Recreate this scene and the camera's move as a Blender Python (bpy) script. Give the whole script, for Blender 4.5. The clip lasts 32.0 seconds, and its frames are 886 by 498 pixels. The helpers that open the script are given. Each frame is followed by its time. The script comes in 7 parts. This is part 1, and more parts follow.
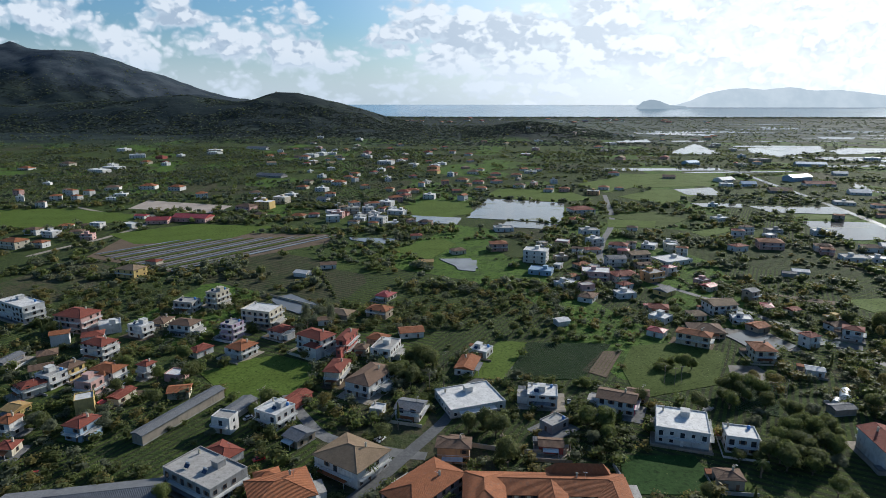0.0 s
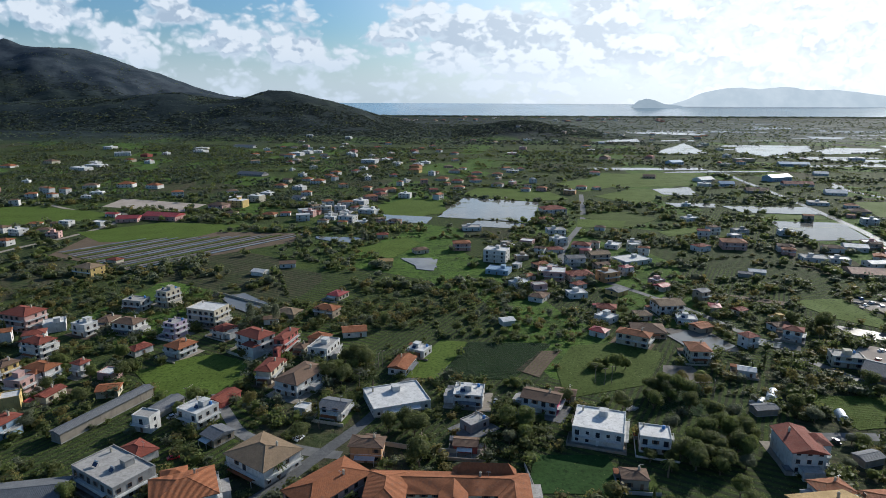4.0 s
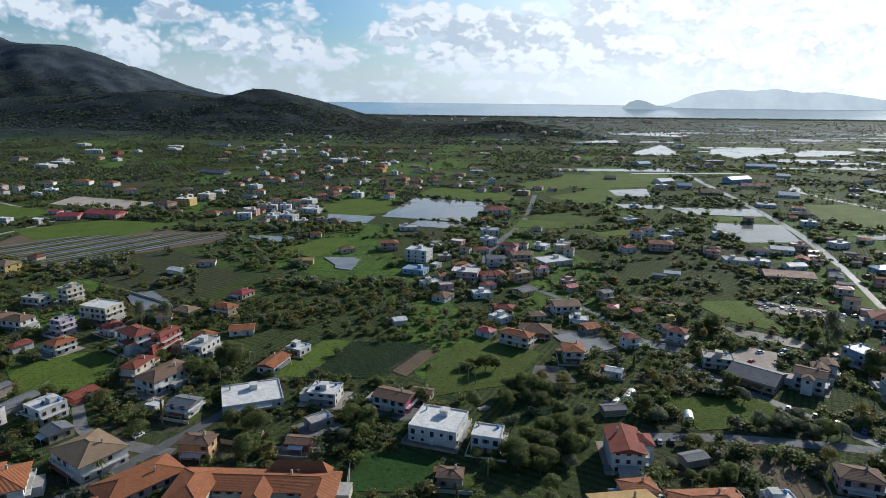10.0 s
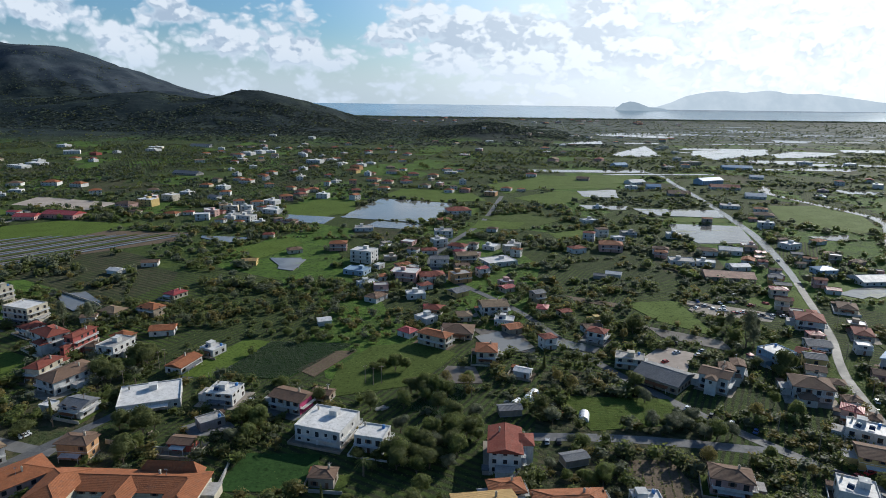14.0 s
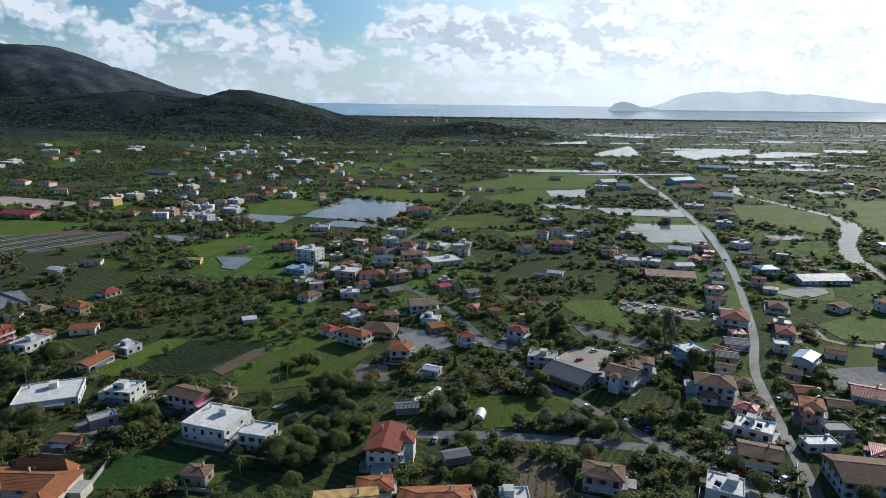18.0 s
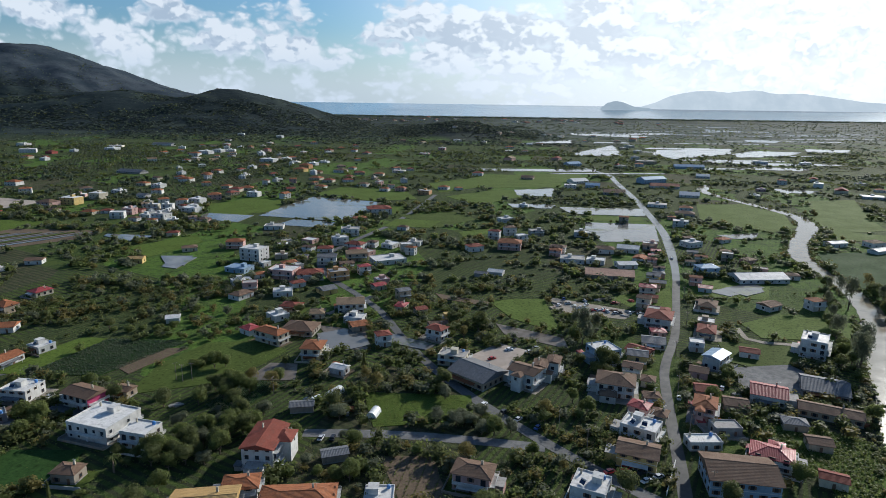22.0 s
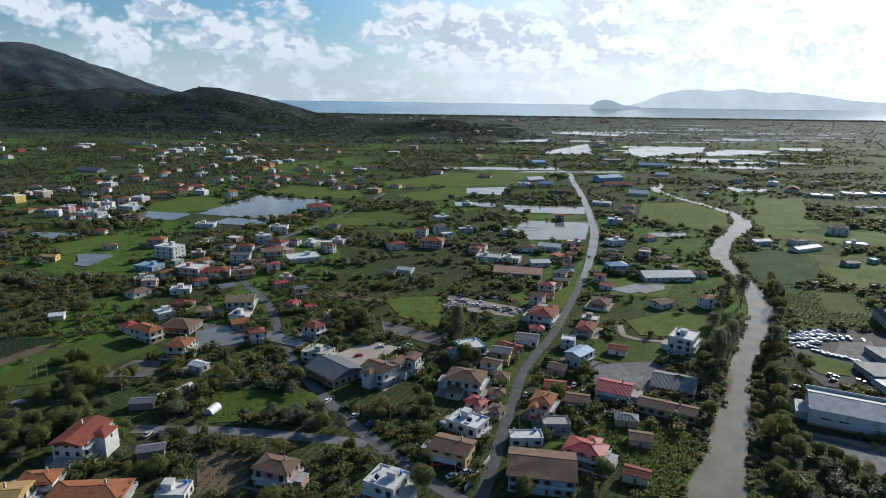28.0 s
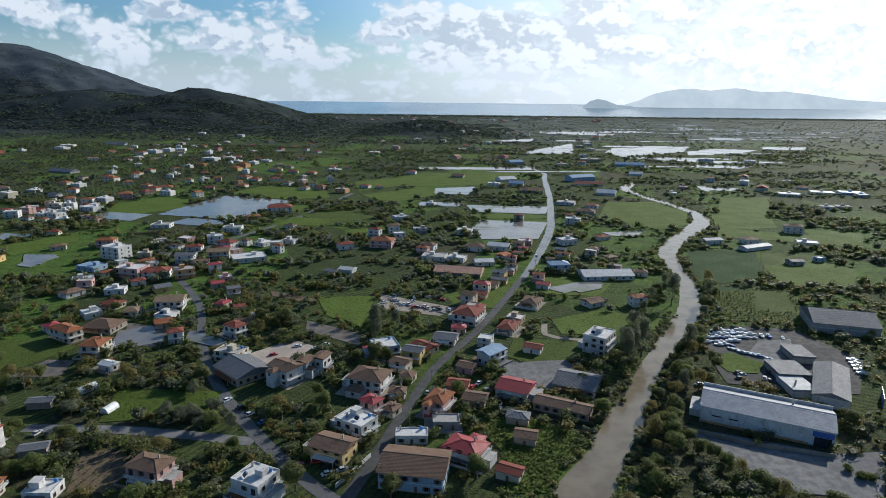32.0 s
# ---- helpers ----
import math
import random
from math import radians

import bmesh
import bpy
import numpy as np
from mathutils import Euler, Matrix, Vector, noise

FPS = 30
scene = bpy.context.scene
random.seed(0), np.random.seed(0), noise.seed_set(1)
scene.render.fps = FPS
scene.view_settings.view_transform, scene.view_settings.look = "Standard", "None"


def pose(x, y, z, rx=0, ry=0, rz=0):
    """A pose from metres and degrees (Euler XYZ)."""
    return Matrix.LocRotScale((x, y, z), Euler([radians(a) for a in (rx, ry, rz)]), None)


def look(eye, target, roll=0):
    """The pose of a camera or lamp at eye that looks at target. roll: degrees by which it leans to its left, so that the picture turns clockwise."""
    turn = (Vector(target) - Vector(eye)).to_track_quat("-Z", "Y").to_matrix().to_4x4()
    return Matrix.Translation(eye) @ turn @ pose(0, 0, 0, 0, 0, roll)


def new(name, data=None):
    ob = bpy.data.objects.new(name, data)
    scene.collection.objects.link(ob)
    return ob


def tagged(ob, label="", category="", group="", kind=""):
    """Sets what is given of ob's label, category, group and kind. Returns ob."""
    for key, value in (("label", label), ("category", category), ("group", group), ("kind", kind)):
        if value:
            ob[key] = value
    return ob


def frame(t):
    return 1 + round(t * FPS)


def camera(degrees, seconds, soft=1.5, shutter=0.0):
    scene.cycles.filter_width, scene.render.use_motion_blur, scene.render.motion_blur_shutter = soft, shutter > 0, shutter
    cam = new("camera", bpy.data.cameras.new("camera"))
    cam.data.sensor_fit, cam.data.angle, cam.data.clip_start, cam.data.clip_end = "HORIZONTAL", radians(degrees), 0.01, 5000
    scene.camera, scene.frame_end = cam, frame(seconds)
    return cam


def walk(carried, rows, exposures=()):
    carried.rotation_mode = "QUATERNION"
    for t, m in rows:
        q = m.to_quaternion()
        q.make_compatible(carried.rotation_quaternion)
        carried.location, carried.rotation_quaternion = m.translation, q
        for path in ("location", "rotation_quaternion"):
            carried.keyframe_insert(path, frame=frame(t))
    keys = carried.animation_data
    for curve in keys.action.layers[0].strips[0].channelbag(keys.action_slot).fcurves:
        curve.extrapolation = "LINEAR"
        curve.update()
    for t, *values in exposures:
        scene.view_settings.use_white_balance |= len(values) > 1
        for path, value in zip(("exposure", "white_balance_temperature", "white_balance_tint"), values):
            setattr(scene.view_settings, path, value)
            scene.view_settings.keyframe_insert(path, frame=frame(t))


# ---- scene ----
# ---- camera ----
cam = camera(70.95, 32.0, soft=0.7)
ROWS = [
    (0.0, 1.17, 0.00, 120.00, 0.000, -13.549, -0.058),
    (1.5, 12.98, -0.29, 120.39, -0.053, -13.581, -0.102),
    (3.5, 26.49, -0.78, 120.85, -0.059, -13.648, -0.195),
    (5.5, 43.58, -1.30, 121.16, -0.017, -13.769, -0.368),
    (8.0, 67.81, -2.01, 121.59, -0.065, -13.766, -0.565),
    (10.0, 88.45, -2.54, 121.83, -0.090, -13.717, -0.645),
    (12.0, 108.74, -2.64, 121.89, -0.150, -13.647, -0.680),
    (14.5, 133.95, -2.64, 121.69, -0.260, -13.589, -0.710),
    (16.5, 153.94, -2.98, 121.56, -0.330, -13.586, -0.724),
    (19.0, 179.62, -3.21, 121.48, -0.396, -13.577, -0.751),
    (21.0, 200.02, -3.39, 121.60, -0.495, -13.620, -0.774),
    (23.0, 220.77, -4.04, 121.94, -0.576, -13.651, -0.800),
    (25.5, 247.07, -4.96, 122.31, -0.685, -13.693, -0.817),
    (27.5, 268.31, -5.70, 122.50, -0.702, -13.758, -0.811),
    (30.0, 294.92, -6.88, 122.81, -0.748, -13.789, -0.732),
    (32.0, 315.42, -7.98, 123.09, -0.771, -13.761, -0.647),
]
walk(cam, [(t, pose(x, y, z, 90 + pitch, roll, yaw)) for t, x, y, z, yaw, pitch, roll in ROWS],
     exposures=[(0.0, 0.1, 5850, 8), (32.0, 0.1, 5850, 8)])

# ---- sky and sun ----
SUN_AZ, SUN_EL = 42.0, 24.0      # degrees right of the y axis, above the horizon
SKY = 0.06
CLOUD = 0.90


class Graph:
    """Small helper to write node trees."""

    def __init__(self, tree):
        self.t = tree
        tree.nodes.clear()

    def n(self, kind, **props):
        node = self.t.nodes.new(kind)
        for k, v in props.items():
            if k in node.bl_rna.properties:
                setattr(node, k, v)
            else:
                self.put(node.inputs[k.replace("_", " ")], v)
        return node

    def put(self, socket, v):
        if isinstance(v, bpy.types.NodeSocket):
            self.t.links.new(v, socket)
        else:
            socket.default_value = v

    def math(self, op, a, b=0.0, clamp=False):
        m = self.t.nodes.new("ShaderNodeMath")
        m.operation, m.use_clamp = op, clamp
        self.put(m.inputs[0], a)
        self.put(m.inputs[1], b)
        return m.outputs[0]

    def mix(self, fac, a, b, blend="MIX"):
        m = self.t.nodes.new("ShaderNodeMix")
        m.data_type, m.blend_type, m.clamp_factor = "RGBA", blend, True
        self.put(m.inputs[0], fac)
        for s, v in ((m.inputs[6], a), (m.inputs[7], b)):
            self.put(s, (*v, 1.0) if isinstance(v, tuple) and len(v) == 3 else v)
        return m.outputs[2]

    def ramp(self, fac, lo, hi):
        m = self.t.nodes.new("ShaderNodeMapRange")
        m.interpolation_type = "SMOOTHSTEP"
        self.put(m.inputs[0], fac)
        self.put(m.inputs[1], lo)
        self.put(m.inputs[2], hi)
        return m.outputs[0]

    def noise(self, vec, scale, detail=4.0, rough=0.5, kind="3D"):
        m = self.t.nodes.new("ShaderNodeTexNoise")
        m.noise_dimensions = kind
        self.put(m.inputs["Vector"], vec)
        m.inputs["Scale"].default_value, m.inputs["Detail"].default_value = scale, detail
        m.inputs["Roughness"].default_value = rough
        return m.outputs["Fac"]

    def mapping(self, vec, loc=(0, 0, 0), rot=(0, 0, 0), scale=(1, 1, 1)):
        m = self.t.nodes.new("ShaderNodeMapping")
        self.put(m.inputs[0], vec)
        m.inputs[1].default_value, m.inputs[2].default_value, m.inputs[3].default_value = loc, rot, scale
        return m.outputs[0]


world = bpy.data.worlds.new("sky")
scene.world = world
world.use_nodes = True
G = Graph(world.node_tree)
sky = G.n("ShaderNodeTexSky", sky_type="NISHITA", sun_disc=False, sun_elevation=radians(SUN_EL), sun_rotation=radians(SUN_AZ), air_density=1.0, dust_density=1.6, ozone_density=1.5)
way = G.n("ShaderNodeTexCoord").outputs["Generated"]
sep = G.n("ShaderNodeSeparateXYZ", Vector=way)
up = sep.outputs[2]
hor = G.math("MAXIMUM", G.math("SQRT", G.math("ADD", G.math("MULTIPLY", sep.outputs[0], sep.outputs[0]), G.math("MULTIPLY", sep.outputs[1], sep.outputs[1]))), 0.02)
tilt = G.math("DIVIDE", up, hor)
# cumulus low over the bay: lumpy puffs with grey bases, thinning out overhead
side = G.math("DIVIDE", sep.outputs[0], G.math("MAXIMUM", sep.outputs[1], 0.15))
flat = G.n("ShaderNodeCombineXYZ", X=side, Y=tilt, Z=0.0).outputs[0]
sunward = G.n("ShaderNodeVectorMath", operation="DOT_PRODUCT")
G.put(sunward.inputs[0], way)
sunward.inputs[1].default_value = (math.sin(radians(SUN_AZ)) * math.cos(radians(SUN_EL)), math.cos(radians(SUN_AZ)) * math.cos(radians(SUN_EL)), math.sin(radians(SUN_EL)))
glow = G.ramp(sunward.outputs["Value"], 0.58, 0.96)


def puffs(dv):
    fine = G.noise(G.mapping(flat, loc=(2.35, 1.1 + dv, 0.0), scale=(13.0, 26.0, 1.0)), 1.0, 9.0, 0.62, "2D")
    wide = G.noise(G.mapping(flat, loc=(0.7, 0.55 + dv * 0.3, 0.0), scale=(4.6, 13.0, 1.0)), 1.0, 2.0, 0.5, "2D")
    return G.math("ADD", G.math("MULTIPLY", fine, 0.62), G.math("MULTIPLY", wide, 0.38))


# where the banks of cloud stand and where the blue shows: bearing, height, half width, half height, weight
BANKS = [(-0.628, 0.1099, 0.077, 0.0219, 0.16), (-0.504, 0.0883, 0.104, 0.0248, 0.15), (-0.662, 0.0674, 0.052, 0.0111, 0.12), (-0.495, 0.0590, 0.052, 0.0105, 0.10),
         (-0.306, 0.0851, 0.130, 0.0406, 0.17), (-0.414, 0.1199, 0.051, 0.0194, 0.16), (-0.195, 0.0630, 0.078, 0.0244, 0.12), (0.014, 0.0890, 0.143, 0.0423, 0.17),
         (0.127, 0.0760, 0.130, 0.0447, 0.17), (0.237, 0.1223, 0.094, 0.0328, 0.16), (-0.080, 0.1374, 0.111, 0.0112, 0.10), (0.275, 0.0659, 0.122, 0.0319, 0.12),
         (-0.581, 0.0338, 0.149, 0.0131, 0.03), (-0.158, 0.1202, 0.056, 0.0318, -0.16), (-0.341, 0.1320, 0.051, 0.0137, -0.14), (0.142, 0.1325, 0.051, 0.0175, -0.14),
         (-0.594, 0.0623, 0.052, 0.0157, -0.10), (0.313, 0.1238, 0.022, 0.0230, -0.10), (-0.410, 0.0786, 0.035, 0.0190, -0.05)]
stand = None
for bx, bt, bw, bh, weight in BANKS:
    du = G.math("DIVIDE", G.math("SUBTRACT", side, bx), bw)
    dt = G.math("DIVIDE", G.math("SUBTRACT", tilt, bt), bh)
    far_off = G.math("ADD", G.math("MULTIPLY", du, du), G.math("MULTIPLY", dt, dt))
    one = G.math("MULTIPLY", G.ramp(far_off, 1.9, 0.0), weight)
    stand = one if stand is None else G.math("ADD", stand, one)
stand = G.math("MULTIPLY", stand, G.ramp(sep.outputs[1], 0.05, 0.3))


def billow(dx, dv):
    """Cauliflower heads: round cells at three sizes, stirred by noise."""
    p = G.mapping(flat, loc=(dx, dv, 0.0))
    warp = G.n("ShaderNodeTexNoise", noise_dimensions="2D", Scale=30.0, Detail=3.0)
    G.put(warp.inputs["Vector"], p)
    off = G.n("ShaderNodeVectorMath", operation="MULTIPLY_ADD")
    G.put(off.inputs[0], warp.outputs["Color"])
    off.inputs[1].default_value = (0.030, 0.016, 0.0)
    G.put(off.inputs[2], p)
    total = None
    for scale, amount in ((11.0, 0.46), (27.0, 0.32), (64.0, 0.22)):
        v = G.n("ShaderNodeTexVoronoi", voronoi_dimensions="2D", feature="SMOOTH_F1", Scale=scale, Smoothness=0.35)
        G.put(v.inputs["Vector"], G.mapping(off.outputs[0], scale=(1.0, 1.75, 1.0)))
        one = G.math("MULTIPLY", G.math("SUBTRACT", 0.85, v.outputs["Distance"]), amount)
        total = one if total is None else G.math("ADD", total, one)
    return total


lump = G.math("ADD", G.math("MULTIPLY", billow(0.0, 0.0), 0.72), G.math("MULTIPLY", puffs(0.0), 0.30))
above = G.math("ADD", G.math("MULTIPLY", billow(0.012, 0.013), 0.72), G.math("MULTIPLY", puffs(0.30), 0.30))
astern = G.ramp(sep.outputs[1], 0.1, -0.5)
cover = G.math("ADD", G.math("ADD", lump, stand), G.math("MULTIPLY", glow, 0.10))
cover = G.math("SUBTRACT", cover, G.math("MULTIPLY", G.ramp(tilt, 0.17, 0.6), 0.15))
cloud = G.ramp(cover, 0.45, 0.63)
crest = G.ramp(G.math("SUBTRACT", lump, above), -0.05, 0.075)
thick = G.ramp(cover, 0.56, 0.70)
cloud_col = G.mix(crest, G.mix(thick, (0.62, 0.69, 0.76), (0.45, 0.53, 0.62)), (0.80, 0.83, 0.86))
cloud_col = G.mix(G.ramp(tilt, 0.075, 0.03), cloud_col, (0.70, 0.76, 0.82))
cloud_col = G.mix(G.math("MULTIPLY", glow, G.math("ADD", G.math("MULTIPLY", crest, 0.40), 0.60)), cloud_col, (1.16, 1.16, 1.14))
# clouds away from the sun show their lit sides
cloud_col = G.mix(G.math("MULTIPLY", astern, 0.4), cloud_col, (0.7, 0.74, 0.8))
blue = G.mix(1.0, sky.outputs[0], (SKY * 1.05, SKY * 1.50, SKY * 1.85), "MULTIPLY")
low = G.mix(G.math("MULTIPLY", G.ramp(tilt, 0.11, 0.0), 0.7), blue, (0.70, 0.78, 0.84))
low = G.mix(G.math("MULTIPLY", G.math("MULTIPLY", glow, G.ramp(tilt, 0.75, 0.25)), 0.85), low, (1.10, 1.11, 1.11))
full = G.mix(cloud, low, cloud_col)
back = G.n("ShaderNodeBackground", Color=full, Strength=CLOUD)
G.t.links.new(back.outputs[0], G.n("ShaderNodeOutputWorld").inputs[0])

sun = new("sun", bpy.data.lights.new("sun", "SUN"))
sun.data.energy, sun.data.angle, sun.data.color = 5.6, radians(0.6), (1.0, 0.90, 0.76)
sx, sy = math.sin(radians(SUN_AZ)) * math.cos(radians(SUN_EL)), math.cos(radians(SUN_AZ)) * math.cos(radians(SUN_EL))
sun.matrix_world = look((sx * 900, sy * 900, math.sin(radians(SUN_EL)) * 900), (0, 0, 0))

# ---- materials ----
MATS = {}


def mat(name, a, b, rough=0.8, scale=1.0, coarse=0.12, bump=0.0, metal=0.0, spread=0.0, fine=None, bands=0.0, spec=0.5, translucent=0.0, local=False, tuft=0.0, stain=0.0, island=0.0):
    """A surface that varies between the colours a and b at two scales; spread varies it from object to object."""
    if name in MATS:
        return MATS[name]
    m = bpy.data.materials.new(name)
    m.use_nodes = True
    q = Graph(m.node_tree)
    tc = q.n("ShaderNodeTexCoord").outputs["Object"] if local else q.n("ShaderNodeNewGeometry").outputs["Position"]
    n1, n2 = q.noise(tc, scale, 6.0, 0.6), q.noise(tc, coarse, 3.0, 0.55)
    col = q.mix(q.ramp(n1, 0.3, 0.7), a, b)
    col = q.mix(q.math("MULTIPLY", q.ramp(n2, 0.35, 0.7), 0.55), col, tuple(0.62 * v for v in b))
    if tuft:
        n3 = q.noise(tc, 0.55, 8.0, 0.72)
        col = q.mix(q.math("MULTIPLY", q.ramp(n3, 0.5, 0.66), tuft), col, tuple(0.35 * v for v in a))
        col = q.mix(q.math("MULTIPLY", q.ramp(n3, 0.42, 0.32), 0.5 * tuft), col, tuple(1.35 * v for v in b))
    if stain:
        n4 = q.noise(q.mapping(tc, scale=(1.0, 1.0, 0.35)), 0.8, 7.0, 0.7)
        col = q.mix(q.math("MULTIPLY", q.ramp(n4, 0.5, 0.72), stain), col, (0.11, 0.10, 0.085))
    if spread:
        r = q.n("ShaderNodeObjectInfo").outputs["Random"]
        col = q.mix(q.math("MULTIPLY", r, spread), col, tuple(0.45 * v for v in a))
    if island:
        ri = q.n("ShaderNodeNewGeometry").outputs["Random Per Island"]
        col = q.mix(q.math("MULTIPLY", ri, island), col, tuple(1.9 * v for v in b))
    height = n1
    if bands:
        wv = q.n("ShaderNodeTexWave", wave_type="BANDS", bands_direction="X", Scale=bands, Distortion=0.6, Detail=1.0)
        q.put(wv.inputs["Vector"], q.n("ShaderNodeTexCoord").outputs["Object"])
        height = q.math("ADD", q.math("MULTIPLY", wv.outputs["Fac"], 0.8), n1)
        col = q.mix(q.math("MULTIPLY", q.ramp(wv.outputs["Fac"], 0.5, 0.0), 0.35), col, tuple(0.5 * v for v in b))
    p = q.n("ShaderNodeBsdfPrincipled", Base_Color=col, Metallic=metal)
    q.put(p.inputs["Roughness"], q.math("ADD", q.math("MULTIPLY", n2, 0.25), rough - 0.12))
    p.inputs["Specular IOR Level"].default_value = spec
    if bump:
        bp = q.n("ShaderNodeBump", Strength=min(1.0, bump), Distance=0.12, Height=height)
        q.t.links.new(bp.outputs[0], p.inputs["Normal"])
    out = p.outputs[0]
    if translucent:
        tr = q.n("ShaderNodeBsdfTranslucent", Color=col)
        ms = q.n("ShaderNodeMixShader")
        ms.inputs[0].default_value = translucent
        q.t.links.new(out, ms.inputs[1])
        q.t.links.new(tr.outputs[0], ms.inputs[2])
        out = ms.outputs[0]
    q.t.links.new(out, q.n("ShaderNodeOutputMaterial").inputs[0])
    MATS[name] = m
    return m


def water_mat(name, col, rough, wave, dist, reeds=0.0):
    m = bpy.data.materials.new(name)
    m.use_nodes = True
    q = Graph(m.node_tree)
    pos = q.n("ShaderNodeNewGeometry").outputs["Position"]
    n1 = q.noise(pos, wave, 5.0, 0.6)
    n2 = q.noise(pos, wave * 0.06, 4.0, 0.6)
    c = q.mix(q.ramp(n2, 0.35, 0.7), col, tuple(0.7 * v for v in col))
    p = q.n("ShaderNodeBsdfPrincipled", Base_Color=c, IOR=1.33)
    q.put(p.inputs["Roughness"], q.math("ADD", q.math("MULTIPLY", n2, 0.12), rough))
    bp = q.n("ShaderNodeBump", Strength=0.35, Distance=dist, Height=n1)
    q.t.links.new(bp.outputs[0], p.inputs["Normal"])
    out = p.outputs[0]
    if reeds:
        # drowned grass that still breaks the surface
        g = q.n("ShaderNodeBsdfPrincipled", Roughness=0.8, Base_Color=q.mix(q.noise(pos, 0.8, 4.0), (0.05, 0.085, 0.025), (0.09, 0.10, 0.05)))
        ms = q.n("ShaderNodeMixShader")
        wide = q.math("ADD", q.math("MULTIPLY", q.noise(q.mapping(pos, scale=(0.4, 1.0, 1.0)), 0.045, 6.0, 0.65), 0.75), q.math("MULTIPLY", q.noise(pos, 0.6, 3.0), 0.25))
        q.put(ms.inputs[0], q.math("MULTIPLY", q.ramp(wide, reeds, reeds + 0.05), 0.85))
        q.t.links.new(out, ms.inputs[1])
        q.t.links.new(g.outputs[0], ms.inputs[2])
        out = ms.outputs[0]
    q.t.links.new(out, q.n("ShaderNodeOutputMaterial").inputs[0])
    MATS[name] = m
    return m


def haze_mat(name, lo, hi):
    """Far-off land whose pale glowing colour carries the haze of miles of sea air."""
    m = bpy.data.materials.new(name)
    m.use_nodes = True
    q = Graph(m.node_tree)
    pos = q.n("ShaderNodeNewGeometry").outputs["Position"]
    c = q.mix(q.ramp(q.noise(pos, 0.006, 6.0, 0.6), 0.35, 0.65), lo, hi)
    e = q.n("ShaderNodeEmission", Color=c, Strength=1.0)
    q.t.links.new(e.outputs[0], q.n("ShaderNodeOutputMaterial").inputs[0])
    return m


FLOOD = water_mat("flood_water", (0.165, 0.158, 0.146), 0.03, 0.9, 0.008, 0.56)
RIVER = water_mat("river_water", (0.20, 0.165, 0.115), 0.04, 1.6, 0.045)
ROADWATER = water_mat("road_water", (0.13, 0.128, 0.12), 0.17, 0.7, 0.02)
SEA = water_mat("sea_water", (0.16, 0.26, 0.32), 0.10, 0.03, 0.08)
ASPHALT = mat("asphalt", (0.075, 0.077, 0.08), (0.12, 0.12, 0.12), 0.7, 0.8, 0.08, 0.2, spec=0.2)
WET = mat("wet_asphalt", (0.045, 0.047, 0.050), (0.085, 0.084, 0.083), 0.65, 0.3, 0.05, 0.1, spec=0.15)
TRACK = mat("dirt_track", (0.22, 0.19, 0.15), (0.34, 0.30, 0.25), 0.8, 0.7, 0.1, 0.3, spec=0.06)
PAVED = mat("pale_concrete", (0.11, 0.112, 0.116), (0.21, 0.208, 0.204), 0.85, 0.28, 0.035, 0.3, spec=0.06, stain=0.6)
WETYARD = mat("wet_yard", (0.05, 0.049, 0.047), (0.10, 0.098, 0.094), 0.85, 0.3, 0.05, 0.3, spec=0.06, stain=0.5)
SAND = mat("sandy_ground", (0.33, 0.28, 0.235), (0.42, 0.36, 0.31), 0.9, 0.3, 0.06, 0.2, spec=0.06)
GRASS = mat("grass", (0.055, 0.080, 0.018), (0.082, 0.110, 0.027), 0.9, 1.2, 0.06, 0.8, tuft=0.8, spec=0.05)
LAWN = mat("bright_grass", (0.070, 0.108, 0.020), (0.104, 0.145, 0.029), 0.9, 0.8, 0.05, 0.8, tuft=0.9, spec=0.05)
DARKLAWN = mat("dark_grass", (0.022, 0.052, 0.014), (0.036, 0.074, 0.020), 0.9, 0.8, 0.05, 0.8, tuft=0.7, spec=0.05)
SOIL = mat("brown_soil", (0.10, 0.075, 0.05), (0.16, 0.12, 0.085), 0.85, 0.9, 0.08, 0.6, spec=0.06)
WETSOIL = mat("wet_soil", (0.09, 0.075, 0.06), (0.19, 0.165, 0.14), 0.35, 0.25, 0.05, 0.3, spec=0.06)
BARK = mat("bark", (0.10, 0.075, 0.05), (0.17, 0.13, 0.09), 0.9, 3.0, 0.5, 0.6)
LEAF = [
    mat("leaves_dark", (0.090, 0.109, 0.037), (0.138, 0.153, 0.054), 0.6, 0.9, 0.2, spread=0.25, translucent=0.58, spec=0.2, island=0.30),
    mat("leaves_olive", (0.120, 0.135, 0.080), (0.160, 0.175, 0.105), 0.6, 0.9, 0.2, spread=0.25, translucent=0.55, spec=0.2, island=0.25),
    mat("leaves_green", (0.106, 0.136, 0.038), (0.156, 0.182, 0.055), 0.6, 0.9, 0.2, spread=0.25, translucent=0.58, spec=0.2, island=0.30),
    mat("leaves_autumn", (0.16, 0.140, 0.046), (0.21, 0.180, 0.060), 0.6, 0.9, 0.2, spread=0.25, translucent=0.55, spec=0.2, island=0.25),
    # maquis green darkened and blued for cloud shade and haze on the hills
    mat("leaves_maquis_hazed", (0.040, 0.056, 0.046), (0.064, 0.080, 0.062), 0.8, 0.05, 0.008, translucent=0.2, spec=0.1),
    # paler bluish green, distance haze put into the leaf colour
    mat("leaves_far_hazed", (0.085, 0.112, 0.074), (0.128, 0.155, 0.100), 0.6, 0.05, 0.006, translucent=0.5, spec=0.15),
]
GLASS = mat("window_glass", (0.02, 0.025, 0.03), (0.035, 0.04, 0.05), 0.12, 0.6, 0.2)
